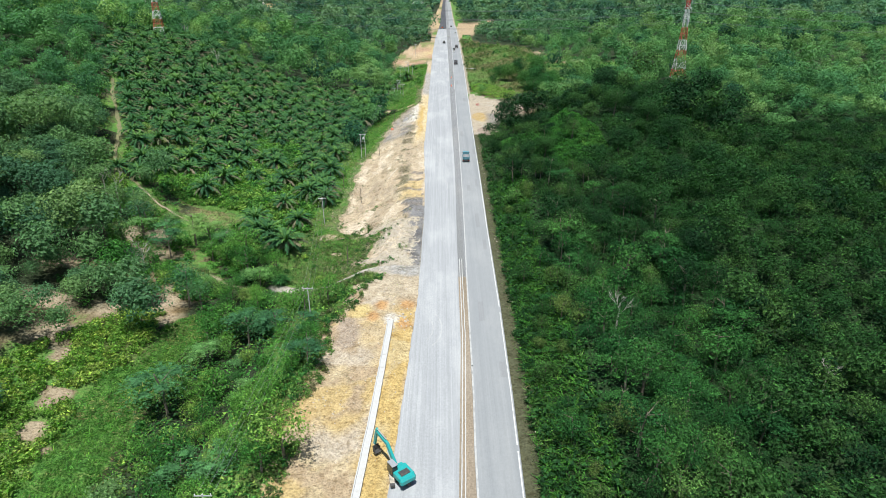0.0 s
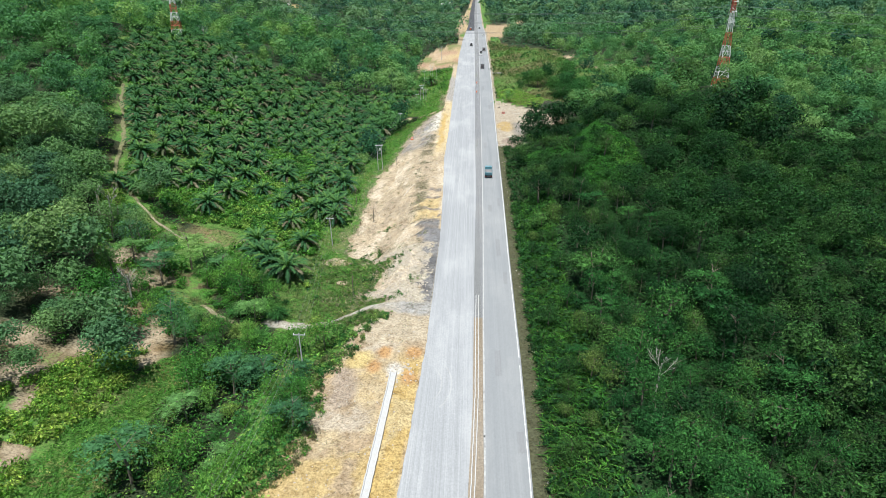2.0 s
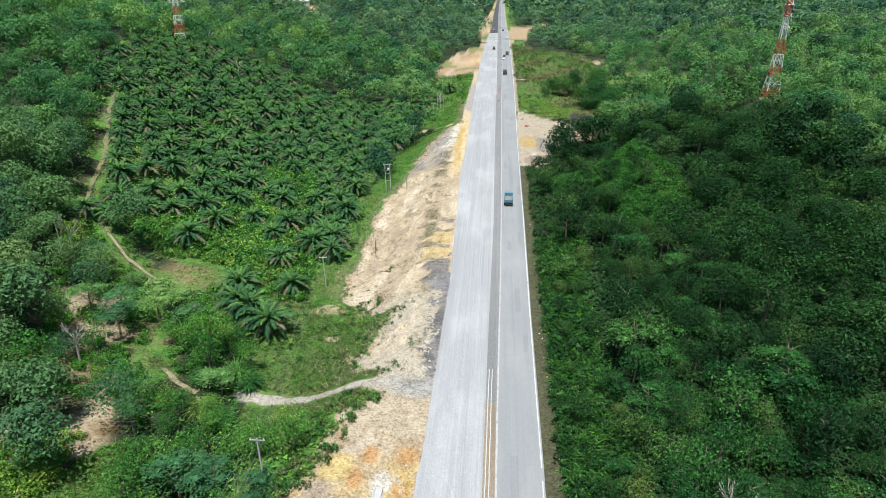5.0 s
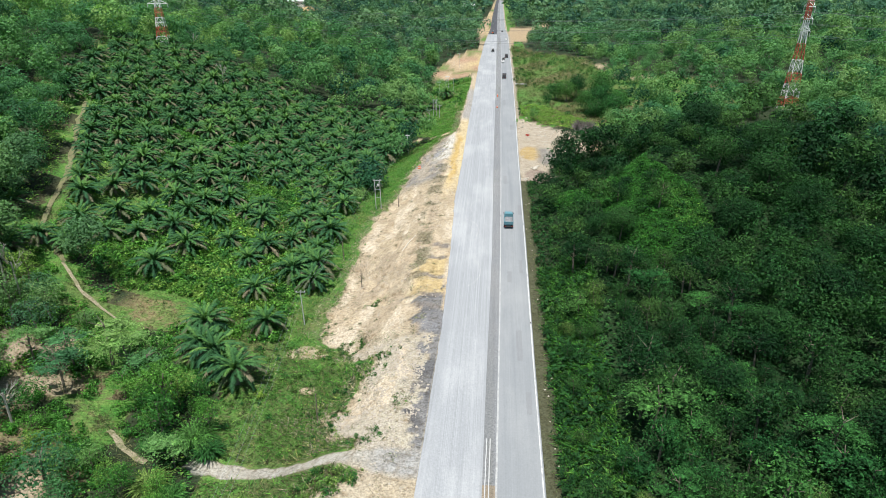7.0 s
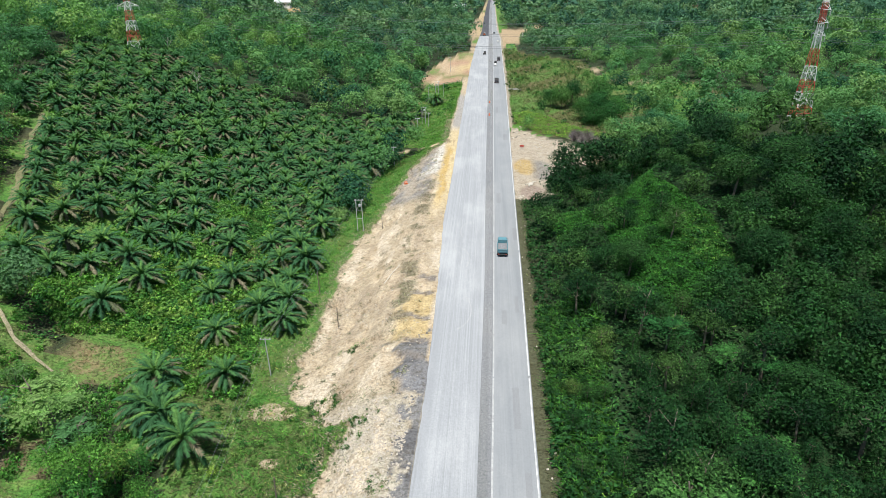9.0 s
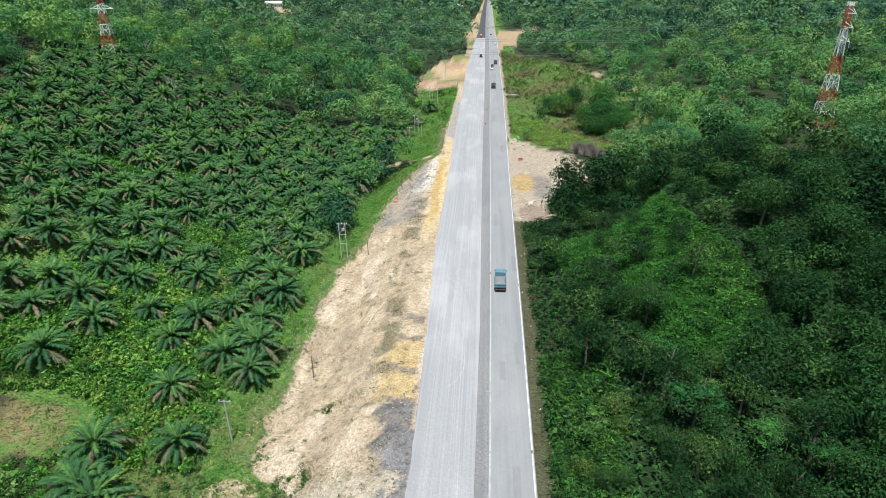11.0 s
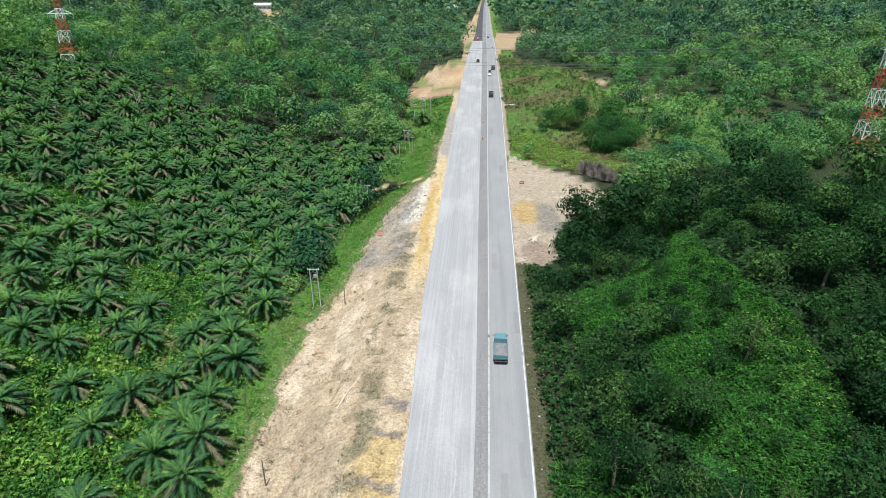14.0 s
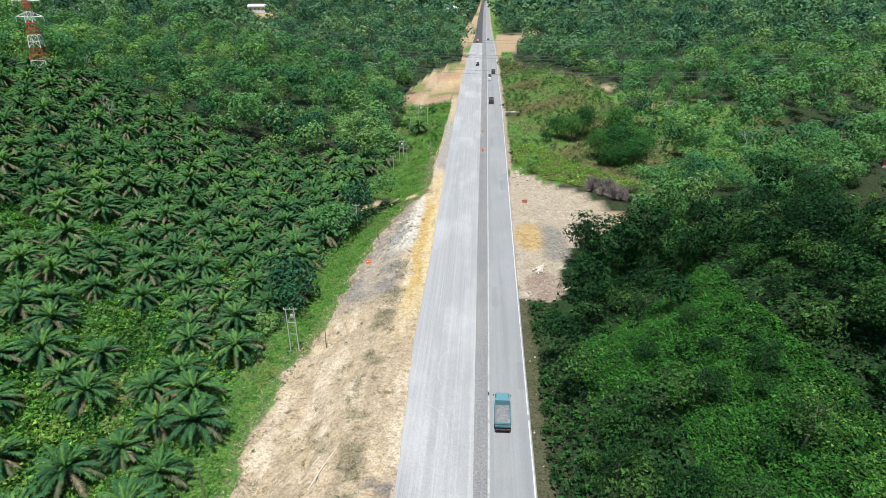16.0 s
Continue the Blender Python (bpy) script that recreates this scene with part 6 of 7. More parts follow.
stuff("rubble_stones", [placed(PEBBLE, rb[:, 0], rb[:, 1], ground_z(rb[:, 0], rb[:, 1]) + 0.03, rz * 1.2, rz, 116)], STONE, "heaped pale broken rock beside the side track", "rubble")
tc = np.stack([q.uniform(-29, -8, 240), q.uniform(112, 285, 240)], 1)
tc = tc[(tc[:, 0] > bank_edge(tc[:, 1]) + 0.5) & (tc[:, 0] < new_left(tc[:, 1]) - 2.5)]
tc = np.repeat(tc, 46, 0) + q.normal(0, 1, (len(tc) * 46, 2)) * np.repeat(q.uniform(0.1, 0.4, len(tc)), 46)[:, None]
stuff("dry_tussocks", [blades(tc, 0.42, 117)], WEED, "small dry olive tussocks dotted over the bare bank", "grass")

# ---- weedy shrubs on the lower bank ----
wb = np.array([(-14.1, 139.6), (-13.4, 141.3), (-15.8, 136.7), (-13.9, 118.8), (-12.1, 119.1), (-18.9, 124.1), (-18.4, 127.0), (-20.2, 147.8), (-21.9, 146.5), (-28.0, 154.1), (-9.0, 127.7), (-19.4, 162.6), (-19.9, 148.8)])
wb = np.repeat(wb, 9, 0) + q.normal(0, 0.9, (len(wb) * 9, 2))
wr = q.uniform(0.25, 0.75, len(wb))
stuff("bank_shrubs", [stand(BUSHY, wb, wr, wr * 0.8, 123, 0.5)], BRUSH, "scruffy dull green shrubs on the lower bank", "shrubs")
wb = np.repeat(wb, 14, 0) + q.normal(0, 0.6, (len(wb) * 14, 2))
stuff("bank_tufts", [blades(wb, 0.5, 124)], OLIVE_GRASS, "olive grass tufts round the shrubs on the bank", "grass")

# ---- bright shrubs between the trodden earth and the meadow ----
mx = np.stack([q.uniform(-74, -53, 1500), q.uniform(50, 110, 1500)], 1)
mx = mx[inside(MEADOW_RIM, *mx.T) & (bare(*mx.T) > 1.0)]
mr = q.uniform(0.6, 2.0, len(mx))
stuff("meadow_shrubs", [stand(BUSHY, mx, mr, mr * 0.9, 115, 0.5)], FERN, "bright yellow-green shrubs between bare earth and meadow", "shrubs")

# ---- broken dark lumps in the spoil beside the new road ----
sl = np.stack([q.uniform(0.4, 5.0, 420), q.uniform(117, 163, 420)], 1)
sl = sl[sl[:, 0] < np.interp(sl[:, 1], [116, 127, 133, 138, 148, 156, 163], [1.4, 2.6, 4.4, 3.0, 3.6, 5.6, 1.0]) + q.normal(0, 0.4, len(sl))]
sl[:, 0] = new_left(sl[:, 1]) - sl[:, 0]
sr = q.uniform(0.10, 0.42, len(sl)) ** 1.3
stuff("spoil_lumps", [placed(PEBBLE, sl[:, 0], sl[:, 1], ground_z(sl[:, 0], sl[:, 1]) + 0.02, sr * 1.4, sr * 0.8, 114)], DARK_STONE, "dark broken lumps of old asphalt heaped by the road", "rubble")


# ---- drains of precast concrete ----
def channel_mesh(width, length, wall, height, floor):
    w = width / 2
    return boxes(((-w + wall / 2, 0, height / 2), (wall, length, height), 0.012), ((w - wall / 2, 0, height / 2), (wall, length, height), 0.012), ((0, 0, height * floor / 2), (width - 2 * wall + 0.01, length, height * floor)))


def drain(name, path, y0, y1, width, wall, height, z, step, label, floor=0.62):
    ob = empty(name, pose(0, 0, 0), label, "drain")
    bm = channel_mesh(width, step - 0.012, wall, height, floor)
    me = bpy.data.meshes.new("channel_segment")
    bm.to_mesh(me)
    bm.free()
    me.materials.append(CONCRETE)
    y = y0
    while y < y1:
        seg = part("channel_segment", me, None, ob)
        turn = math.degrees(math.atan2(float(path(y + 1) - path(y - 1)), 2))
        seg.matrix_basis = pose(float(path(y)) + random.uniform(-0.02, 0.02), y, z + random.uniform(-0.015, 0.015), 0, 0, -turn + random.uniform(-0.4, 0.4))
        y += step
    return ob


side_path = line((40, -10.9), (54, -10.4), (68, -9.85), (94, -9.35), (100, -9.25))
mid_path = line((40, 2.0), (54, 2.45), (72, 3.05), (89, 3.55), (120, 3.78))
side_drain = drain("side_drain", side_path, 40, 94.6, 1.05, 0.16, 0.50, -0.14, 1.2, "long white precast concrete drain in the ochre cut")
median_drain = drain("median_drain", mid_path, 40, 119.5, 0.60, 0.14, 0.50, -0.10, 1.2, "narrow white concrete drain channel along the median", 0.08)


# ---- vehicles ----
def wheel(parent, x, y, r, w):
    bm = bmesh.new()
    rod(bm, (x - w / 2, y, r), (x + w / 2, y, r), r, r, 14)
    tyre = part("wheel", bm, RUBBER, parent, "black tyre")
    bm = bmesh.new()
    s = 1 if x > 0 else -1
    rod(bm, (x + s * w * 0.48, y, r), (x + s * (w * 0.5 + 0.02), y, r), r * 0.55, r * 0.5, 10)
    part("rim", bm, STEEL, tyre)


def dump_truck(m, body, label, load=True):
    """Front towards +y; 6.2 m long."""
    t = empty("dump_truck", m, label, "truck", "vehicles on the road")
    part("chassis", boxes(((-0.42, -0.1, 0.72), (0.16, 5.9, 0.24)), ((0.42, -0.1, 0.72), (0.16, 5.9, 0.24)), ((0, -2.95, 0.62), (1.9, 0.12, 0.18), 0.02)), DARK_METAL, t)
    cab = part("cab", boxes(((0, 2.25, 1.50), (2.0, 1.55, 1.55), 0.12, None, 0.92), ((0, 2.95, 0.72), (2.05, 0.25, 0.42), 0.05)), body, t)
    part("windscreen", boxes(((0, 3.0, 1.85), (1.7, 0.05, 0.62), 0.02)), GLASS, cab)
    part("rear_window", boxes(((0, 1.46, 1.9), (1.3, 0.03, 0.42), 0.01)), GLASS, cab)
    for s in (-1, 1):
        part("side_window", boxes(((s * 0.965, 2.4, 1.9), (0.04, 0.8, 0.5), 0.01)), GLASS, cab)
        part("mirror", boxes(((s * 1.22, 2.95, 1.8), (0.1, 0.06, 0.34), 0.02)), DARK_METAL, cab)
    bed = part("bed", boxes(((0, -0.95, 1.05), (2.16, 4.1, 0.14), 0.01), ((-1.05, -0.95, 1.52), (0.08, 4.1, 0.86), 0.015), ((1.05, -0.95, 1.52), (0.08, 4.1, 0.86), 0.015), ((0, 1.06, 1.72), (2.16, 0.1, 1.28), 0.015), ((0, 1.28, 2.38), (2.16, 0.55, 0.07), 0.01)), body, t)
    part("tailgate", boxes(((0, -3.02, 1.50), (2.1, 0.07, 0.82), 0.015), ((0, -3.07, 1.72), (2.0, 0.06, 0.07)), ((0, -3.07, 1.32), (2.0, 0.06, 0.07))), body, bed)
    for s in (-1, 1):
        for y in (-2.4, -1.6, -0.8, 0.0, 0.7):
            part("rib", boxes(((s * 1.115, y, 1.5), (0.06, 0.09, 0.84))), body, bed)
        part("tail_light", boxes(((s * 0.8, -3.03, 0.72), (0.3, 0.05, 0.14), 0.01)), RED, t)
        for y in (2.05, -1.75):
            wheel(t, s * 0.9, y, 0.46, 0.30 if y > 0 else 0.5)
    if load:
        bm = bmesh.new()
        bmesh.ops.create_grid(bm, x_segments=6, y_segments=10, size=1)
        for v in bm.verts:
            v.co = Vector((v.co.x * 0.98, v.co.y * 1.95 - 0.98, 1.62 + 0.35 * (1 - v.co.x ** 2) * (1 - v.co.y ** 2) + random.uniform(-0.04, 0.04)))
        part("gravel_load", bm, GRAVEL, t, "pale grey gravel heaped in the bed")
    else:
        part("tarpaulin", boxes(((0, -0.95, 1.95), (2.14, 4.0, 0.16), 0.06)), RUBBER, t, "dark cover over the bed")
    return t


dump_truck(pose(7.55, 196.6, 0.07, 0, 0, -0.6), BLUE_TEAL, "blue-green dump truck with a load of gravel on the old road")
DARK_TRUCK = paint("dark_truck_paint", (0.10, 0.10, 0.11), 0.6, dirty=0.5)
dump_truck(pose(8.5, 424, 0.07), DARK_TRUCK, "dark covered lorry driving on the old road", False)
dump_truck(pose(10.8, 517, 0.07), DARK_TRUCK, "dark covered lorry further along the old road", False)


def car(m, body, label):
    c = empty("car", m, label, "car", "vehicles on the road")
    bm = boxes(((0, 0, 0.62), (1.70, 4.2, 0.62), 0.14), ((0, -0.25, 1.14), (1.55, 2.4, 0.55), 0.16, None, 0.84))
    b = part("body", bm, body, c)
    part("rear_window", boxes(((0, -1.36, 1.18), (1.2, 0.1, 0.34), 0.02)), GLASS, b)
    part("windscreen", boxes(((0, 0.86, 1.18), (1.25, 0.1, 0.36), 0.02)), GLASS, b)
    for s in (-1, 1):
        part("side_window", boxes(((s * 0.73, -0.25, 1.16), (0.06, 1.8, 0.3), 0.02)), GLASS, b)
        for y in (1.3, -1.3):
            wheel(c, s * 0.76, y, 0.32, 0.2)
    return c


car(pose(8.2, 492, 0.07), WHITE, "small white car on the old road")
car(pose(8.6, 505, 0.07), DARK_METAL, "small dark car on the old road")
car(pose(11.9, 640, 0.07), WHITE, "small white car far along the old road")
car(pose(9.0, 720, 0.07), DARK_METAL, "small dark car far along the old road")


def roller(m, body, label):
    c = empty("road_roller", m, label, "road roller")
    bm = bmesh.new()
    rod(bm, (-0.95, 1.4, 0.7), (0.95, 1.4, 0.7), 0.7, 0.7, 18)
    part("drum", bm, STEEL, c)
    part("drum_frame", boxes(((-1.08, 1.2, 0.75), (0.14, 2.0, 0.22), 0.02), ((1.08, 1.2, 0.75), (0.14, 2.0, 0.22), 0.02), ((0, 0.25, 0.75), (2.2, 0.2, 0.3), 0.02)), body, c)
    part("engine_hood", boxes(((0, -1.5, 1.25), (1.5, 1.9, 0.95), 0.12)), body, c)
    cab = part("cab", boxes(((0, -0.2, 1.75), (1.5, 1.1, 1.3), 0.05)), GLASS, c)
    part("roof", boxes(((0, -0.2, 2.45), (1.7, 1.4, 0.1), 0.03)), WHITE, cab)
    for s in (-1, 1):
        wheel(c, s * 0.8, -1.4, 0.72, 0.5)
    return c


roller(pose(0.9, 552, 0.04), DARK_METAL, "dark road roller standing on the pale base course")
roller(pose(-0.5, 700, 0.06), ORANGE, "orange road roller on the fresh asphalt")


def excavator(m, swing):
    """Tracks along y; the upper body turned by swing degrees."""
    e = empty("excavator", m, "turquoise crawler excavator reaching its bucket over the drain", "excavator")
    for s in (-1, 1):
        bm = bmesh.new()
        rod(bm, (s * 1.15 - 0.3, -1.45, 0.45), (s * 1.15 + 0.3, -1.45, 0.45), 0.43, 0.43, 12)
        rod(bm, (s * 1.15 - 0.3, 1.45, 0.45), (s * 1.15 + 0.3, 1.45, 0.45), 0.43, 0.43, 12)
        box(bm, (s * 1.15, 0, 0.45), (0.6, 2.9, 0.84))
        track = part("track", bm, DARK_METAL, e, "dusty steel crawler track")
        pad = boxes(((0, 0, 0), (0.66, 0.17, 0.05)))
        pm = bpy.data.meshes.new("track_plate")
        pad.to_mesh(pm)
        pad.free()
        pm.materials.append(STONE)
        for k in range(14):
            o = part("track_plate", pm, None, track)
            o.location = (s * 1.15, -1.5 + k * 0.23, 0.905)
    part("undercarriage", boxes(((0, 0, 0.62), (1.8, 1.6, 0.4), 0.05)), DARK_METAL, e)
    up = part("upper_body", boxes(((0.1, -0.75, 1.55), (2.5, 2.5, 0.85), 0.10), ((0.55, 0.75, 1.35), (1.3, 0.9, 0.5), 0.06)), TEAL, e)
    up.rotation_euler = (0, 0, radians(swing))

    def q(name, bm, mat, label=""):
        return part(name, bm, mat, up, label)
    q("counterweight", boxes(((0, -2.15, 1.5), (2.55, 0.75, 1.0), 0.22)), TEAL)
    q("engine_cover", boxes(((0.1, -1.15, 2.02), (1.5, 1.0, 0.12), 0.03)), DARK_METAL, "dark engine grille")
    q("cab", boxes(((-0.78, 0.55, 2.05), (0.95, 1.55, 1.65), 0.10, None, 0.93)), GLASS, "dark glazed cab")
    q("cab_roof", boxes(((-0.78, 0.5, 2.92), (0.92, 1.5, 0.10), 0.04)), STEEL)
    bm = bmesh.new()
    for a, b, w, h in (((0.05, 0.9, 1.7), (0.05, 3.1, 4.2), 0.42, 0.62), ((0.05, 3.0, 4.15), (0.05, 6.0, 4.5), 0.40, 0.55)):
        a, b = Vector(a), Vector(b)
        d = b - a
        box(bm, (a + b) / 2, (w, d.length + 0.25, h), 0.05, pose(0, 0, 0, math.degrees(math.atan2(d.z, d.y))))
    q("boom", bm, TEAL)
    bm = bmesh.new()
    a, b = Vector((0.05, 5.8, 4.9)), Vector((0.05, 6.7, 1.7))
    d = b - a
    box(bm, (a + b) / 2, (0.34, d.length + 0.3, 0.46), 0.05, pose(0, 0, 0, math.degrees(math.atan2(d.z, d.y))))
    q("stick", bm, TEAL)
    for n, (a, b) in enumerate((((-0.22, 1.2, 1.5), (-0.22, 2.7, 3.3)), ((0.32, 1.2, 1.5), (0.32, 2.7, 3.3)), ((0.05, 3.4, 4.75), (0.05, 5.7, 5.0)), ((0.05, 6.3, 4.3), (0.05, 6.95, 2.1)))):
        bm = bmesh.new()
        rod(bm, a, b, 0.10, 0.08, 8)
        q("hydraulic_cylinder", bm, STEEL)
    bm = boxes(((0.05, 6.55, 0.95), (1.0, 0.12, 1.05), 0.02), ((0.05, 6.2, 0.45), (1.0, 0.8, 0.12), 0.02), ((-0.43, 6.3, 0.85), (0.08, 0.62, 0.85), 0.02), ((0.53, 6.3, 0.85), (0.08, 0.62, 0.85), 0.02))
    bucket = q("bucket", bm, DARK_METAL, "earth-stained steel bucket")
    return e


excavator(pose(-5.35, 57.2, 0.04, 0, 0, 10) @ Matrix.Diagonal((0.86, 0.86, 0.86, 1)), 27)


# ---- poles and wires ----
def wire(points, r, name, label, sag=0.9, category="cable"):
    line_pts = [Vector(points[0])]
    for a, b in zip(points, points[1:]):
        a, b = Vector(a), Vector(b)
        for k in range(1, 11):
            t = k / 10
            line_pts.append(a.lerp(b, t) - Vector((0, 0, 4 * sag * t * (1 - t))))
    verts, faces = [], []
    for p in line_pts:
        for k in range(3):
            verts.append(p + Vector((r * math.cos(k * 2.094), 0, r * math.sin(k * 2.094))) if abs(points[-1][1] - points[0][1]) > abs(points[-1][0] - points[0][0]) else p + Vector((0, r * math.cos(k * 2.094), r * math.sin(k * 2.094))))
    for i in range(len(line_pts) - 1):
        for k in range(3):
            faces.append((i * 3 + k, i * 3 + (k + 1) % 3, i * 3 + 3 + (k + 1) % 3, i * 3 + 3 + k))
    return tagged(new(name, mesh_of(name, verts, faces, CABLE)), label, category, "overhead lines")


def power_pole(x, y, height, kind, turn=0.0):
    z = gz(x, y)
    label = {"t": "pale concrete power pole with a steel crossarm", "h": "twin-post power pole with braces and crossarms", "post": "dark wooden post on the bare bank"}[kind]
    ob = empty("power_pole" if kind != "post" else "wooden_post", pose(x, y, z, random.uniform(-1.5, 1.5), random.uniform(-2, 2), turn), label, "pole", "power poles" if kind != "post" else "wooden posts")
    if kind == "post":
        part("shaft", rod(bmesh.new(), (0, 0, -0.4), (0, 0, height), 0.11, 0.08), BARK, ob)
        return ob
    xs = (-0.75, 0.75) if kind == "h" else (0,)
    for dx in xs:
        part("shaft", rod(bmesh.new(), (dx, 0, -0.4), (dx, 0, height), 0.12, 0.08, 8), CONCRETE, ob)
    wide = 2.5 if kind == "h" else 1.9
    part("crossarm", boxes(((0, 0.12, height - 0.35), (wide, 0.11, 0.13), 0.01)), STEEL, ob)
    if kind == "h":
        for z1 in (height * 0.40, height * 0.66):
            part("brace", boxes(((0, 0.1, z1), (1.5, 0.08, 0.10))), STEEL, ob)
        part("brace", rod(bmesh.new(), (-0.75, 0.1, height * 0.66), (0.75, 0.1, height - 0.4), 0.04, 0.04), STEEL, ob)
        part("transformer", boxes(((0.2, 0.25, height * 0.80), (0.6, 0.45, 0.7), 0.06)), STEEL, ob)
    for dx in (-wide / 2 + 0.12, 0.0, wide / 2 - 0.12):
        part("insulator", rod(bmesh.new(), (dx, 0.12, height - 0.3), (dx, 0.12, height - 0.05), 0.07, 0.05), WHITE, ob)
    return ob


LINE = ((-24.5, 47, 8.0, "t"), (-23.5, 94.5, 6.8, "t"), (-32.6, 157, 7.5, "t"), (-29.2, 220.5, 9.0, "h"), (-28.0, 276, 7.5, "t"), (-23.7, 336.5, 7.5, "h"), (-22.0, 387, 9.0, "h"), (-20, 470, 9.0, "t"))
for x, y, hgt, kind in LINE:
    power_pole(x, y, hgt, kind)
for x, y, hgt in ((-26.0, 386, 6.5), (-18.6, 385, 7.5), (-21.2, 331, 6.0), (-25.4, 327, 5.0)):
    power_pole(x, y, hgt, "t")
for x, y, hgt in ((-23.5, 221, 3.8), (-24.4, 172.8, 4.5), (-31.4, 186, 5.2), (-22.0, 128, 5.0), (-21.0, 266, 3.5)):
    power_pole(x, y, hgt, "post")
for off in (-0.8, 0.0, 0.8):
    wire([(x + off, y + 0.1, gz(x, y) + hgt - 0.1) for x, y, hgt, kind in LINE], 0.012, "overhead_wire", "thin power line strung between the roadside poles")


# ---- lattice towers ----
def tower(x, y, z, bands, arms, half, top_half, label, turn=12, name="lattice_tower"):
    """A square lattice mast in red and white bands; bands: heights; arms: (height, reach)."""
    ob = empty(name, pose(x, y, z, 0, 0, turn), label, "tower", "transmission towers")
    total = bands[-1]

    def w(hh):
        return half + (top_half - half) * min(1, max(0, hh) / (total * 0.72)) ** 0.8
    for k, (a, b) in enumerate(zip(bands, bands[1:])):
        wa, wb = w(a), w(b)
        coat = WHITE if k % 2 == 0 else RED
        hue = "white" if k % 2 == 0 else "red"
        ca = [Vector((sx * wa, sy * wa, a)) for sx, sy in ((-1, -1), (1, -1), (1, 1), (-1, 1))]
        cb = [Vector((sx * wb, sy * wb, b)) for sx, sy in ((-1, -1), (1, -1), (1, 1), (-1, 1))]
        for i in range(4):
            j = (i + 1) % 4
            part("leg", rod(bmesh.new(), ca[i], cb[i], 0.12, 0.11, 4), coat, ob, hue + " painted steel leg")
            for p0, p1 in ((ca[i], cb[j]), (ca[j], cb[i]), (cb[i], cb[j]), ((ca[i] + cb[i]) / 2, (ca[j] + cb[j]) / 2)):
                part("brace", rod(bmesh.new(), p0, p1, 0.06, 0.06, 3), coat, ob, hue + " painted steel brace")
    for hh, reach in arms:
        for s in (-1, 1):
            bm = bmesh.new()
            ww = w(hh)
            tip = Vector((s * reach, 0, hh))
            for sy in (-1, 1):
                rod(bm, (s * ww, sy * ww, hh), tip, 0.09, 0.06, 4)
                rod(bm, (s * ww, sy * ww, hh + 1.3), tip, 0.07, 0.05, 4)
            rod(bm, (s * reach * 0.6, -ww * 0.4, hh), (s * reach * 0.6, ww * 0.4, hh), 0.05, 0.05, 3)
            arm = part("crossarm", bm, WHITE, ob)
            part("insulator", rod(bmesh.new(), tip, tip - Vector((0, 0, 1.6)), 0.10, 0.10, 6), CONCRETE, arm)
    return ob


ZR = gz(100.7, 271)
tower(100.7, 271, ZR, [-0.5, 0.0, 18.3 - ZR, 22.6 - ZR, 26.2 - ZR, 30.4 - ZR, 35.4 - ZR, 42.5 - ZR, 48.2 - ZR, 49.2 - ZR], [(39.5 - ZR, 4.0), (43 - ZR, 4.0), (46.5 - ZR, 3.8)], 2.45, 0.6, "tall red and white lattice pylon among the trees", 90)
ZL = gz(-147.5, 338)
tower(-147.5, 338, ZL, [0, 5.0, 9.0, 13.0, 17.0, 20.5, 26.0, 31.0], [(43.9 - ZL, 4.3), (48.8 - ZL, 4.3), (53 - ZL, 4.0)], 2.8, 0.8, "tall red and white lattice pylon above the palm slope")
tower(236, 836, gz(236, 836), [0, 6, 11, 16, 21, 26, 32, 38], [(27, 4.5), (32, 4.2)], 3.2, 0.9, "distant red and white lattice pylon over the forest")
for dz, dl_z, s in ((39.5, 43.9, -1), (39.5, 43.9, 1), (43.0, 48.8, -1), (43.0, 48.8, 1), (46.5, 53.0, -1), (46.5, 53.0, 1)):
    wire([(100.7, 271 + 3.9 * s, dz - 1.6), (-147.5 + 4.1 * s, 338 + 0.87 * s, dl_z - 1.6)], 0.03, "transmission_cable", "long sagging high-voltage cable crossing over the road", 7.5)
    wire([(100.7, 271 + 3.9 * s, dz - 1.6), (330 + 0.9 * s, 205 + 4.0 * s, dz + 6)], 0.03, "transmission_cable", "long sagging high-voltage cable over the hill", 6.0)


# ---- buildings ----
def house(x, y, z, lx, ly, wall_h, label, turn=0.0, name="house"):
    ob = empty(name, pose(x, y, z, 0, 0, turn), label, "house", "far buildings")
    wall = part("wall", boxes(((0, 0, wall_h / 2 - 1), (lx, ly, wall_h + 2), 0.03)), WHITE, ob)
    bm = bmesh.new()
    v = [bm.verts.new(c) for c in ((-lx * 0.56, -ly * 0.6, wall_h), (lx * 0.56, -ly * 0.6, wall_h), (lx * 0.56, 0, wall_h + ly * 0.22), (-lx * 0.56, 0, wall_h + ly * 0.22), (lx * 0.56, ly * 0.6, wall_h), (-lx * 0.56, ly * 0.6, wall_h))]
    bm.faces.new(v[:4])
    bm.faces.new((v[3], v[2], v[4], v[5]))
    r = bmesh.ops.extrude_face_region(bm, geom=bm.faces[:])
    for e in r["geom"]:
        if isinstance(e, bmesh.types.BMVert):
            e.co.z += 0.14
    part("roof", bm, ROOF, ob, "pale sheet metal roof")
    n = max(2, int(lx / 3.5))
    for k in range(n):
        wx = -lx / 2 + lx * (k + 0.5) / n
        win = part("window", boxes(((wx, -ly / 2 - 0.04, wall_h * 0.55), (1.1, 0.10, 1.1), 0.02)), GLASS, wall)
        part("window_frame", boxes(((wx, -ly / 2 - 0.06, wall_h * 0.55 - 0.62), (1.3, 0.14, 0.1))), WHITE, win)
    return ob


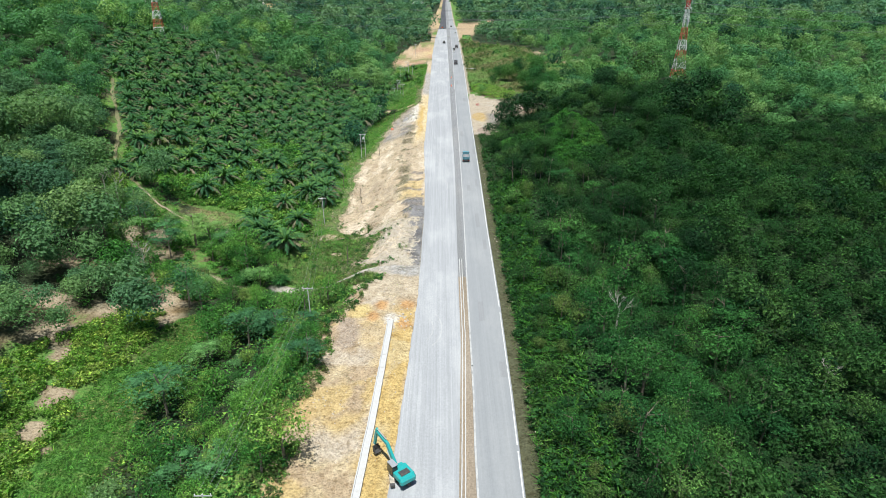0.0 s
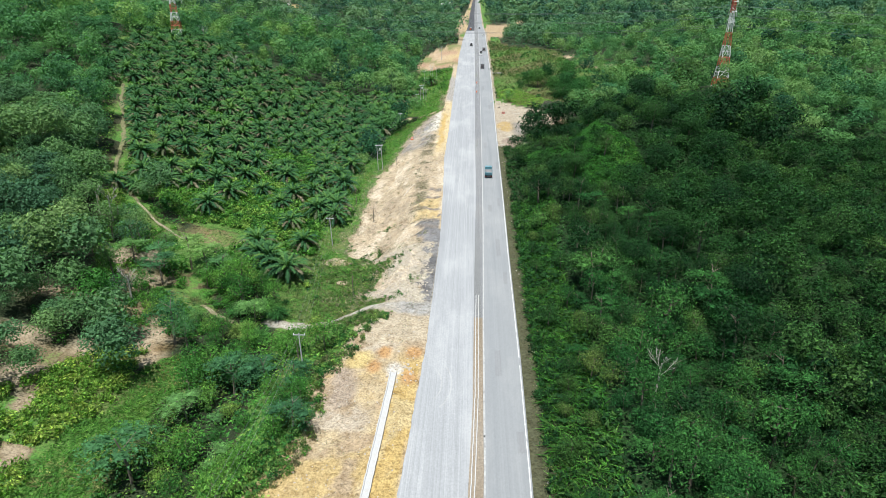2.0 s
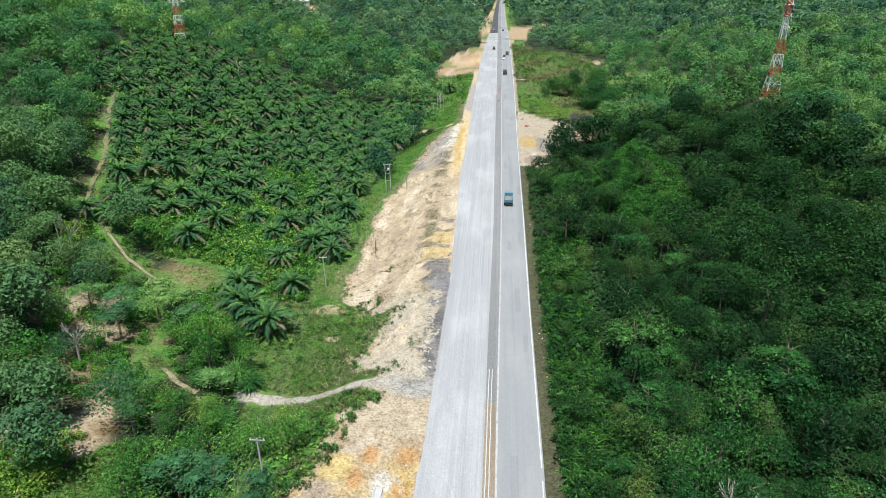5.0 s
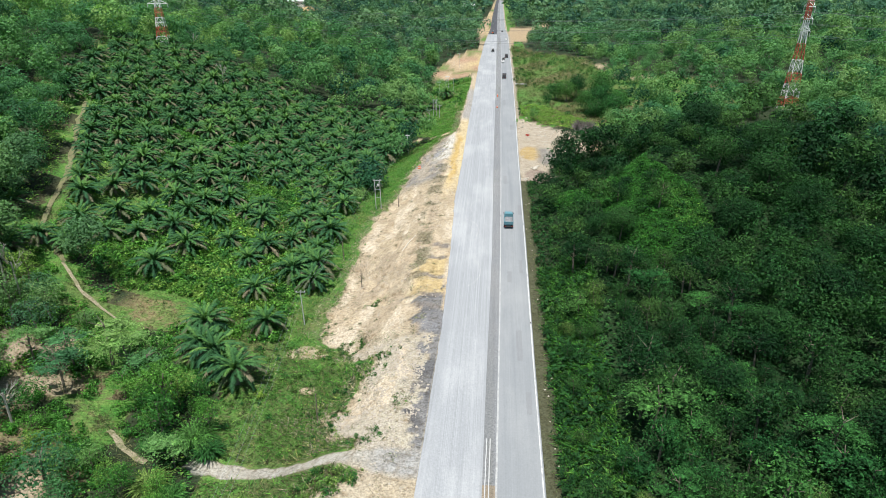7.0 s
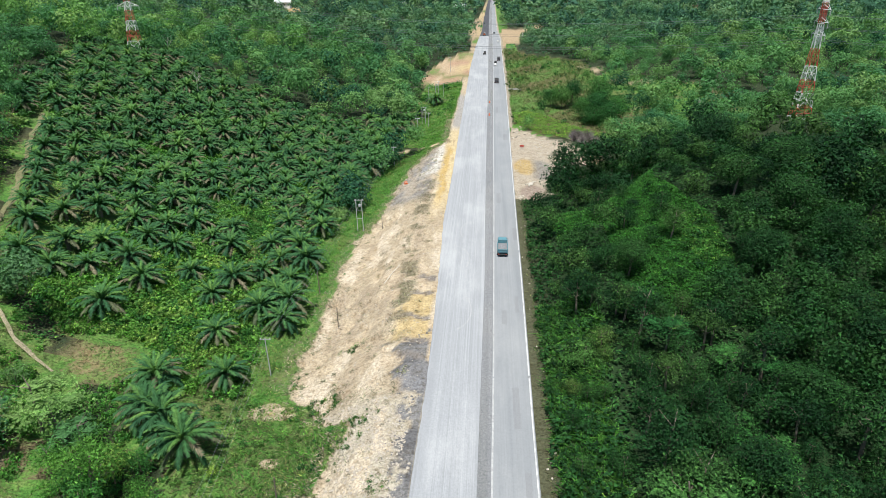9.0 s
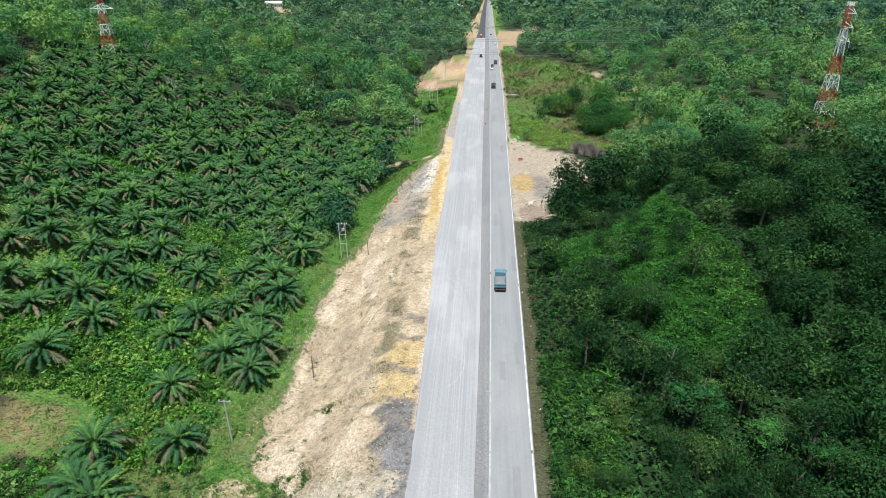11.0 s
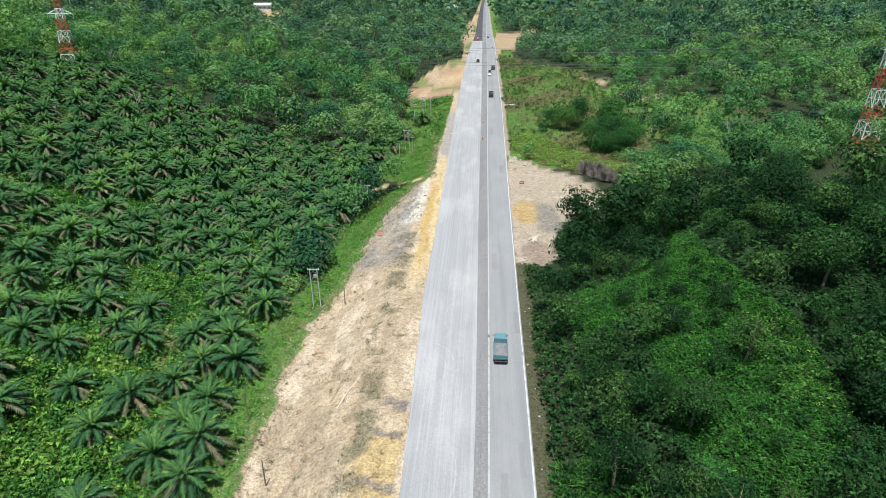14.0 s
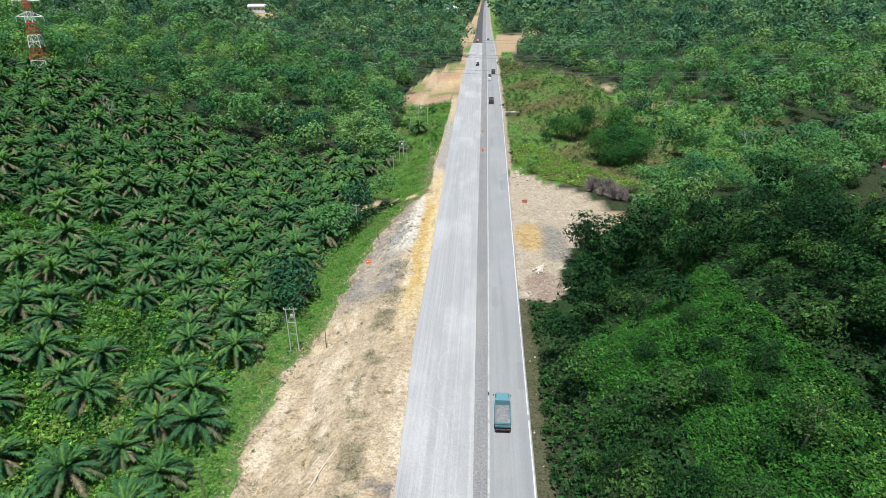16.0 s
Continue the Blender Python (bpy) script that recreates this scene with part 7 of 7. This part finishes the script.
house(-204, 725, gz(-204, 722) + 0.3, 15, 9, 4.4, "white house with a pale metal roof on a bare hilltop", 8)
house(-367, 712, gz(-367, 709) + 0.3, 15, 9, 4.6, "small white house with a pale roof among the trees", -12)
house(-48, 1130, 1.0, 26, 15, 5.0, "long pale warehouse roof showing over distant trees", 4, "warehouse")
house(-40, 1420, 2.0, 14, 9, 4.0, "far white building beside the end of the road", 0)
house(62, 1445, 2.0, 16, 9, 4.0, "far white building beside the end of the road", 0)
house(-330, 905, gz(-330, 905) + 6, 12, 8, 3.5, "distant white house roof in the forest", 20)
house(-118, 1010, gz(-118, 1010) + 6, 10, 7, 3.5, "distant white house roof in the forest", -15)


# ---- loose things on the pad and verges ----
def stone_mesh(seed, flat=0.7):
    q = np.random.default_rng(seed)
    bm = bmesh.new()
    bmesh.ops.create_icosphere(bm, subdivisions=1, radius=0.5)
    for v in bm.verts:
        v.co *= q.uniform(0.65, 1.2)
        v.co.z *= flat
    me = bpy.data.meshes.new("stone")
    bm.to_mesh(me)
    bm.free()
    me.materials.append(STONE)
    return me


STONES = [stone_mesh(700 + k) for k in range(5)]


def stones(count, cx, cy, sx, sy, smin, smax, label, group, ok=None):
    made = 0
    for k in range(count * 5):
        x, y = cx + random.gauss(0, sx), cy + random.gauss(0, sy)
        if (ok and not ok(x, y)) or made >= count:
            continue
        s = random.uniform(smin, smax) ** 1.0
        ob = tagged(new("stone", STONES[k % 5]), label, "stone", group)
        ob.matrix_basis = pose(x, y, gz(x, y) + s * 0.12, 0, 0, random.uniform(0, 360)) @ Matrix.Diagonal((s, s * random.uniform(0.7, 1.2), s, 1))
        made += 1


def on_bank(x, y):
    return float(bank_edge(y)) < x < float(new_left(y)) - 0.5


stones(130, -11, 128, 4, 8, 0.18, 0.6, "pale broken rock in the rubble heap", "rubble", on_bank)
stones(30, -16, 200, 6, 30, 0.2, 0.5, "small pale stone on the sandy bank", "bank stones", on_bank)
stones(40, -13.5, 268, 2.2, 12, 0.35, 0.9, "pale block of rock on the bank edge", "bank rocks", on_bank)
stones(22, 14.6, 309, 1.2, 5, 0.4, 1.1, "pale boulder at the edge of the gravel pad", "pad boulders")
stones(16, 13.2, 233, 0.7, 1.0, 0.4, 1.0, "broken pale concrete lump beside the road", "concrete lumps")
stones(36, 27, 284, 6, 8, 0.25, 0.7, "stone spread on the gravel pad", "pad stones", lambda x, y: bool(inside(PAD, np.array([x]), np.array([y]))[0]))
stones(40, -8.6, 95.2, 1.5, 2.2, 0.25, 0.6, "white limestone lump round the drain's end", "drain stones")
stones(26, 12.6, 150, 0.5, 40, 0.2, 0.42, "small pale stone on the grass verge", "verge stones", lambda x, y: x > float(old_right(y)) + 0.4)


def plank(x, y, z, length, r, turn, mat, label, name="log", group=""):
    ob = new(name)
    bm = bmesh.new()
    a = Vector((-length / 2, 0, 0))
    m1 = Vector((0, 0.06 * length ** 0.5, 0.02))
    rod(bm, a, m1, r, r * 0.9, 7)
    rod(bm, m1, -a, r * 0.9, r * 0.75, 7)
    me = bpy.data.meshes.new(name)
    bm.to_mesh(me)
    bm.free()
    me.materials.append(mat)
    bpy.data.objects.remove(ob)
    ob = tagged(new(name, me), label, "log", group)
    ob.matrix_basis = pose(x, y, z, 0, 0, turn)
    return ob


tilt = math.degrees(math.atan2(gz(-14.6, 190.9) - gz(-17.2, 184.8), 6.6))
lg = plank(-15.9, 187.8, gz(-15.9, 187.8) + 0.12, 6.6, 0.11, 67, WOOD, "long pale bare log lying on the sandy bank")
lg.matrix_basis = pose(-15.9, 187.8, gz(-15.9, 187.8) + 0.14, 0, 0, 67) @ pose(0, 0, 0, 0, -tilt, 0)
for k in range(9):
    plank(16.6 + random.uniform(-0.8, 0.8), 244.4 + random.uniform(-1.0, 1.0), gz(16.6, 244.4) + 0.12 + 0.06 * (k % 3), random.uniform(2.8, 4.2), 0.15, 60 + random.uniform(-22, 22), WOOD, "pale timber pole in a loose pile on the pad", "timber_pole", "timber pile")


for k in range(30):
    u = random.random()
    x, y = 19.5 + 9.5 * u + random.gauss(0, 1.3), 303 - 34 * u ** 0.7 + random.gauss(0, 2.2)
    plank(x, y, gz(x, y) + 0.05, random.uniform(0.9, 2.6), random.uniform(0.05, 0.11), random.uniform(0, 180), WOOD, "pale dry branch lying on the gravel pad", "branch", "wood debris")


def barrier(x, y, z, label, turn=0.0):
    ob = empty("traffic_barrier", pose(x, y, z, 0, 0, turn), label, "barrier", "orange barriers")
    part("body", boxes(((0, 0, 0.45), (1.2, 0.42, 0.9), 0.06, None, 0.7)), ORANGE, ob)
    part("reflective_band", boxes(((0, -0.19, 0.55), (0.9, 0.05, 0.16))), WHITE, ob)


barrier(4.75, 366, 0.03, "orange plastic barrier on the gravel median", 80)
barrier(4.55, 338, 0.03, "orange plastic barrier on the gravel median", 75)
barrier(-21.1, 253, gz(-21.1, 253), "orange plastic barrier at the foot of the bank", 20)


def notice(x, y, label):
    ob = empty("warning_board", pose(x, y, gz(x, y), 0, 0, 12), label, "sign")
    for s in (-0.5, 0.5):
        part("leg", rod(bmesh.new(), (s, 0, -0.1), (s, 0, 0.9), 0.04, 0.04), STEEL, ob)
    part("panel", boxes(((0, -0.05, 0.85), (1.4, 0.05, 0.8), 0.02)), RED, ob)
    part("white_bar", boxes(((0, -0.085, 0.9), (0.9, 0.02, 0.12))), WHITE, ob)


notice(15.9, 284, "red warning board with a white bar on the pad")


# ---- bare trees ----
def bare_tree(x, y, height, label, seed, mat=PALE_BARK, spread=0.55):
    q = random.Random(seed)
    ob = empty("dead_tree", pose(x, y, gz(x, y) - 0.1), label, "dead tree", "bare trees")
    bm = rod(bmesh.new(), (0, 0, 0), (0.2, 0, height * 0.62), 0.20, 0.12)
    part("trunk", bm, mat, ob)
    bm = bmesh.new()

    def grow(p, d, ln, r, depth):
        e = p + d * ln
        rod(bm, p, e, r, r * 0.6, 4)
        if depth:
            for k in range(3):
                nd = (d + Vector((q.uniform(-1, 1), q.uniform(-1, 1), q.uniform(-0.1, 0.8))) * spread).normalized()
                grow(e if k else p.lerp(e, 0.6), nd, ln * q.uniform(0.55, 0.8), r * 0.6, depth - 1)
    for k in range(4):
        a = k * 1.6 + q.uniform(-0.3, 0.3)
        grow(Vector((0.2, 0, height * (0.42 + 0.06 * k))), Vector((math.cos(a) * 0.7, math.sin(a) * 0.7, 0.8)).normalized(), height * 0.13, 0.06, 3)
    part("bare_limb", bm, mat, ob, "leafless pale limb")
    return ob


for k, (x, y, hgt) in enumerate(((29.5, 90, 11.0), (60.5, 80, 9.0), (-139, 349, 13), (-84, 150, 12), (-88, 152, 11), (-66, 122, 10), (90, 330, 11), (-110, 310, 12))):
    bare_tree(x, y, hgt, "leafless pale tree standing out of the green canopy", 300 + k)


def dry_bush(x, y, r, seed):
    q = random.Random(seed)
    ob = empty("dry_bush", pose(x, y, gz(x, y)), "leafless grey-brown bush at the edge of the pad", "bush", "dry bushes")
    for part_no in range(2):
        bm = bmesh.new()
        for k in range(90):
            a, e = q.uniform(0, 6.28), q.uniform(0.3, 1.4)
            d = Vector((math.cos(a) * math.cos(e), math.sin(a) * math.cos(e), math.sin(e)))
            rod(bm, d * r * 0.1, d * r * q.uniform(0.7, 1.1), 0.05, 0.015, 3)
        part("twig_mass", bm, DRY, ob)


for k in range(22):
    u = k / 21
    dry_bush(35 + 13 * u + random.uniform(-1.5, 1.5), 299 - 13 * u + random.uniform(-3.5, 3.5), random.uniform(2.2, 4.2), 400 + k)

# large single trees at the pad and on the open hillside
for k, (x, y, r, hgt) in enumerate(((49, 328, 7.8, 13.0), (46, 321.0, 6.0, 8.0), (53, 323, 6.2, 9.0), (50, 336, 8.0, 17.0), (43, 330, 6.4, 10.5), (37, 352, 6.2, 10.0), (32.5, 357, 5.6, 8.4), (42, 357, 6.2, 11.5), (57, 332, 6.2, 10.0), (28, 352, 3.6, 4.2), (32, 221, 2.9, 5.5), (24.5, 240, 3.4, 6.8), (28, 246, 3.7, 8.0), (34, 243, 3.9, 8.2), (40, 246, 3.9, 7.8), (30, 239, 3.6, 7.0), (37, 238, 3.6, 7.0), (44, 240, 3.8, 8.0), (46, 251, 3.8, 7.5), (23, 233, 2.6, 4.6), (48, 259, 3.6, 7.0), (49, 270, 3.4, 6.5), (27, 232, 3.0, 5.5), (32, 190.8, 3.2, 5.0), (20.5, 183.5, 3.4, 6.0), (38.3, 180.5, 3.8, 6.5), (39.5, 194, 3.0, 4.6), (26, 176, 3.2, 5.0), (28, 203, 2.4, 3.6), (35, 209, 2.4, 3.4))):
    tree(x, y, r, hgt, 1000 + k, False, "large round dark green tree standing by the open ground", "single trees")

for k, (x, y, r, hgt) in enumerate(((57, 219, 6.2, 12.0), (54, 195, 5.2, 10.0), (62, 187, 5.6, 11.0), (67, 179, 5.2, 10.0), (74, 255, 6.5, 12.5), (50, 171, 4.4, 8.5), (67, 205, 6.2, 12.0), (79, 226, 6.4, 12.5), (73, 164, 5.6, 10.0), (85, 200, 6.0, 11.5), (29, 171, 3.9, 7.5), (60, 149, 5.2, 9.5), (45, 139, 4.6, 8.5), (76, 134, 5.6, 9.5), (53, 117, 4.8, 8.5), (35, 127, 4.2, 7.5), (66, 240, 5.6, 10.5))):
    tree(x, y, r, hgt, 1200 + k, False, "tall dark rounded tree rising above the hill forest", "tall hill trees", True)


# ---- wear on the roads ----
def patch(x, y, w, l, mat, label, parent, z):
    bm = bmesh.new()
    bmesh.ops.create_grid(bm, x_segments=4, y_segments=6, size=0.5)
    for v in bm.verts:
        edge = max(abs(v.co.x), abs(v.co.y)) > 0.49
        v.co = Vector((x + v.co.x * w + (random.uniform(-0.06, 0.06) if edge else 0), y + v.co.y * l + (random.uniform(-0.2, 0.2) if edge else 0), z))
    me = bpy.data.meshes.new("road_patch")
    bm.to_mesh(me)
    bm.free()
    me.materials.append(mat)
    part("road_patch", me, None, parent, label)


PATCH = road_material("asphalt_patch", (0.222, 0.228, 0.230), (0.28, 0.28, 0.27), (0.19, 0.195, 0.20), 0.5, 0.08, 0.5, 0.07)
for x, y, w, l in ((9.8, 173, 0.7, 6), (7.4, 168, 0.9, 5), (8.6, 143, 1.0, 9), (10.6, 207, 1.0, 7), (7.2, 232, 1.1, 8), (9.5, 128, 0.8, 5), (7.0, 98, 1.0, 7), (10.5, 300, 1.6, 9), (8.0, 350, 1.2, 12), (9.4, 80, 0.9, 4)):
    patch(x, y, w, l, PATCH, "darker repaired asphalt patch", road_old, 0.088)

q = np.random.default_rng(51)
pp2 = np.stack([q.uniform(11, 42, 6000), q.uniform(229, 320, 6000)], 1)
pp2 = pp2[inside(PAD, *pp2.T) & (vnoise(pp2[:, 0] / 4, pp2[:, 1] / 4, 29) > q.uniform(0.2, 0.8, len(pp2)))]
psz = q.uniform(0.08, 0.3, len(pp2))
stuff("pad_pebbles", [placed(PEBBLE, pp2[:, 0], pp2[:, 1], ground_z(pp2[:, 0], pp2[:, 1]) + 0.03, psz, psz, 52)], STONE, "pale stones strewn over the gravel pad", "pebbles")


# ---- small structures beside the roads ----
def headwall(x, y, label):
    ob = empty("culvert_headwall", pose(x, y, gz(x, y)), label, "culvert")
    part("slab", boxes(((0, 0, 0.18), (6.5, 1.6, 0.36), 0.04)), CONCRETE, ob)
    for s in (-2.6, 2.6):
        part("wing_wall", boxes(((s, -0.9, 0.3), (0.3, 1.4, 0.8), 0.03)), CONCRETE, ob)


headwall(17.6, 402, "pale concrete culvert headwall at the grassy roadside")


def chute(x0, y0, x1, y1, label):
    a, b = Vector((x0, y0, gz(x0, y0))), Vector((x1, y1, gz(x1, y1)))
    d = b - a
    turn = math.degrees(math.atan2(-d.x, d.y))
    ob = empty("slope_chute", pose(a.x, a.y, a.z, 0, 0, turn) @ pose(0, 0, 0, math.degrees(math.atan2(d.z, math.hypot(d.x, d.y))), 0, 0), label, "drain", "concrete chutes")
    n = d.length
    part("floor_slab", boxes(((0, n / 2, 0.1), (2.0, n, 0.2), 0.02)), CONCRETE, ob)
    for s in (-1.1, 1.1):
        part("side_wall", boxes(((s, n / 2, 0.25), (0.2, n, 0.6), 0.02)), CONCRETE, ob)


chute(36, 678, 38, 716, "pale concrete drain chute running down the cut slope")
chute(48.5, 734, 50, 768, "pale concrete drain chute running down the cut slope")


def tyre_mark(cx, cy, r, a0, a1, width):
    """A curved pale track left by a turning vehicle, flat on the new road."""
    n = 22
    verts, faces = [], []
    for k in range(n + 1):
        a = math.radians(a0 + (a1 - a0) * k / n)
        for rr in (r - width / 2 * (1 + 0.3 * math.sin(k * 1.7)), r + width / 2):
            verts.append((cx + rr * math.cos(a), cy + 1.6 * rr * math.sin(a), 0.075))
    for k in range(n):
        faces.append((2 * k, 2 * k + 1, 2 * k + 3, 2 * k + 2))
    part("tyre_mark", mesh_of("tyre_mark", verts, faces, DUST), None, road_new, "pale curved tyre mark")


DUST = road_material("pale_road_dust", (0.34, 0.345, 0.34), (0.42, 0.42, 0.41), (0.29, 0.295, 0.295), 0.5, 0.2, 0.6)
for cx, cy, r, a0, a1, w in ((-4.2, 192, 4.6, -30, 85, 0.22), (-4.2, 192, 3.1, -30, 85, 0.20), (-3.4, 170, 4.8, -60, 50, 0.20), (2.2, 208, 4.4, 120, 215, 0.22), (-4.6, 92, 4.4, -50, 45, 0.22), (-4.6, 92, 2.9, -50, 45, 0.20)):
    tyre_mark(cx, cy, r, a0, a1, w)
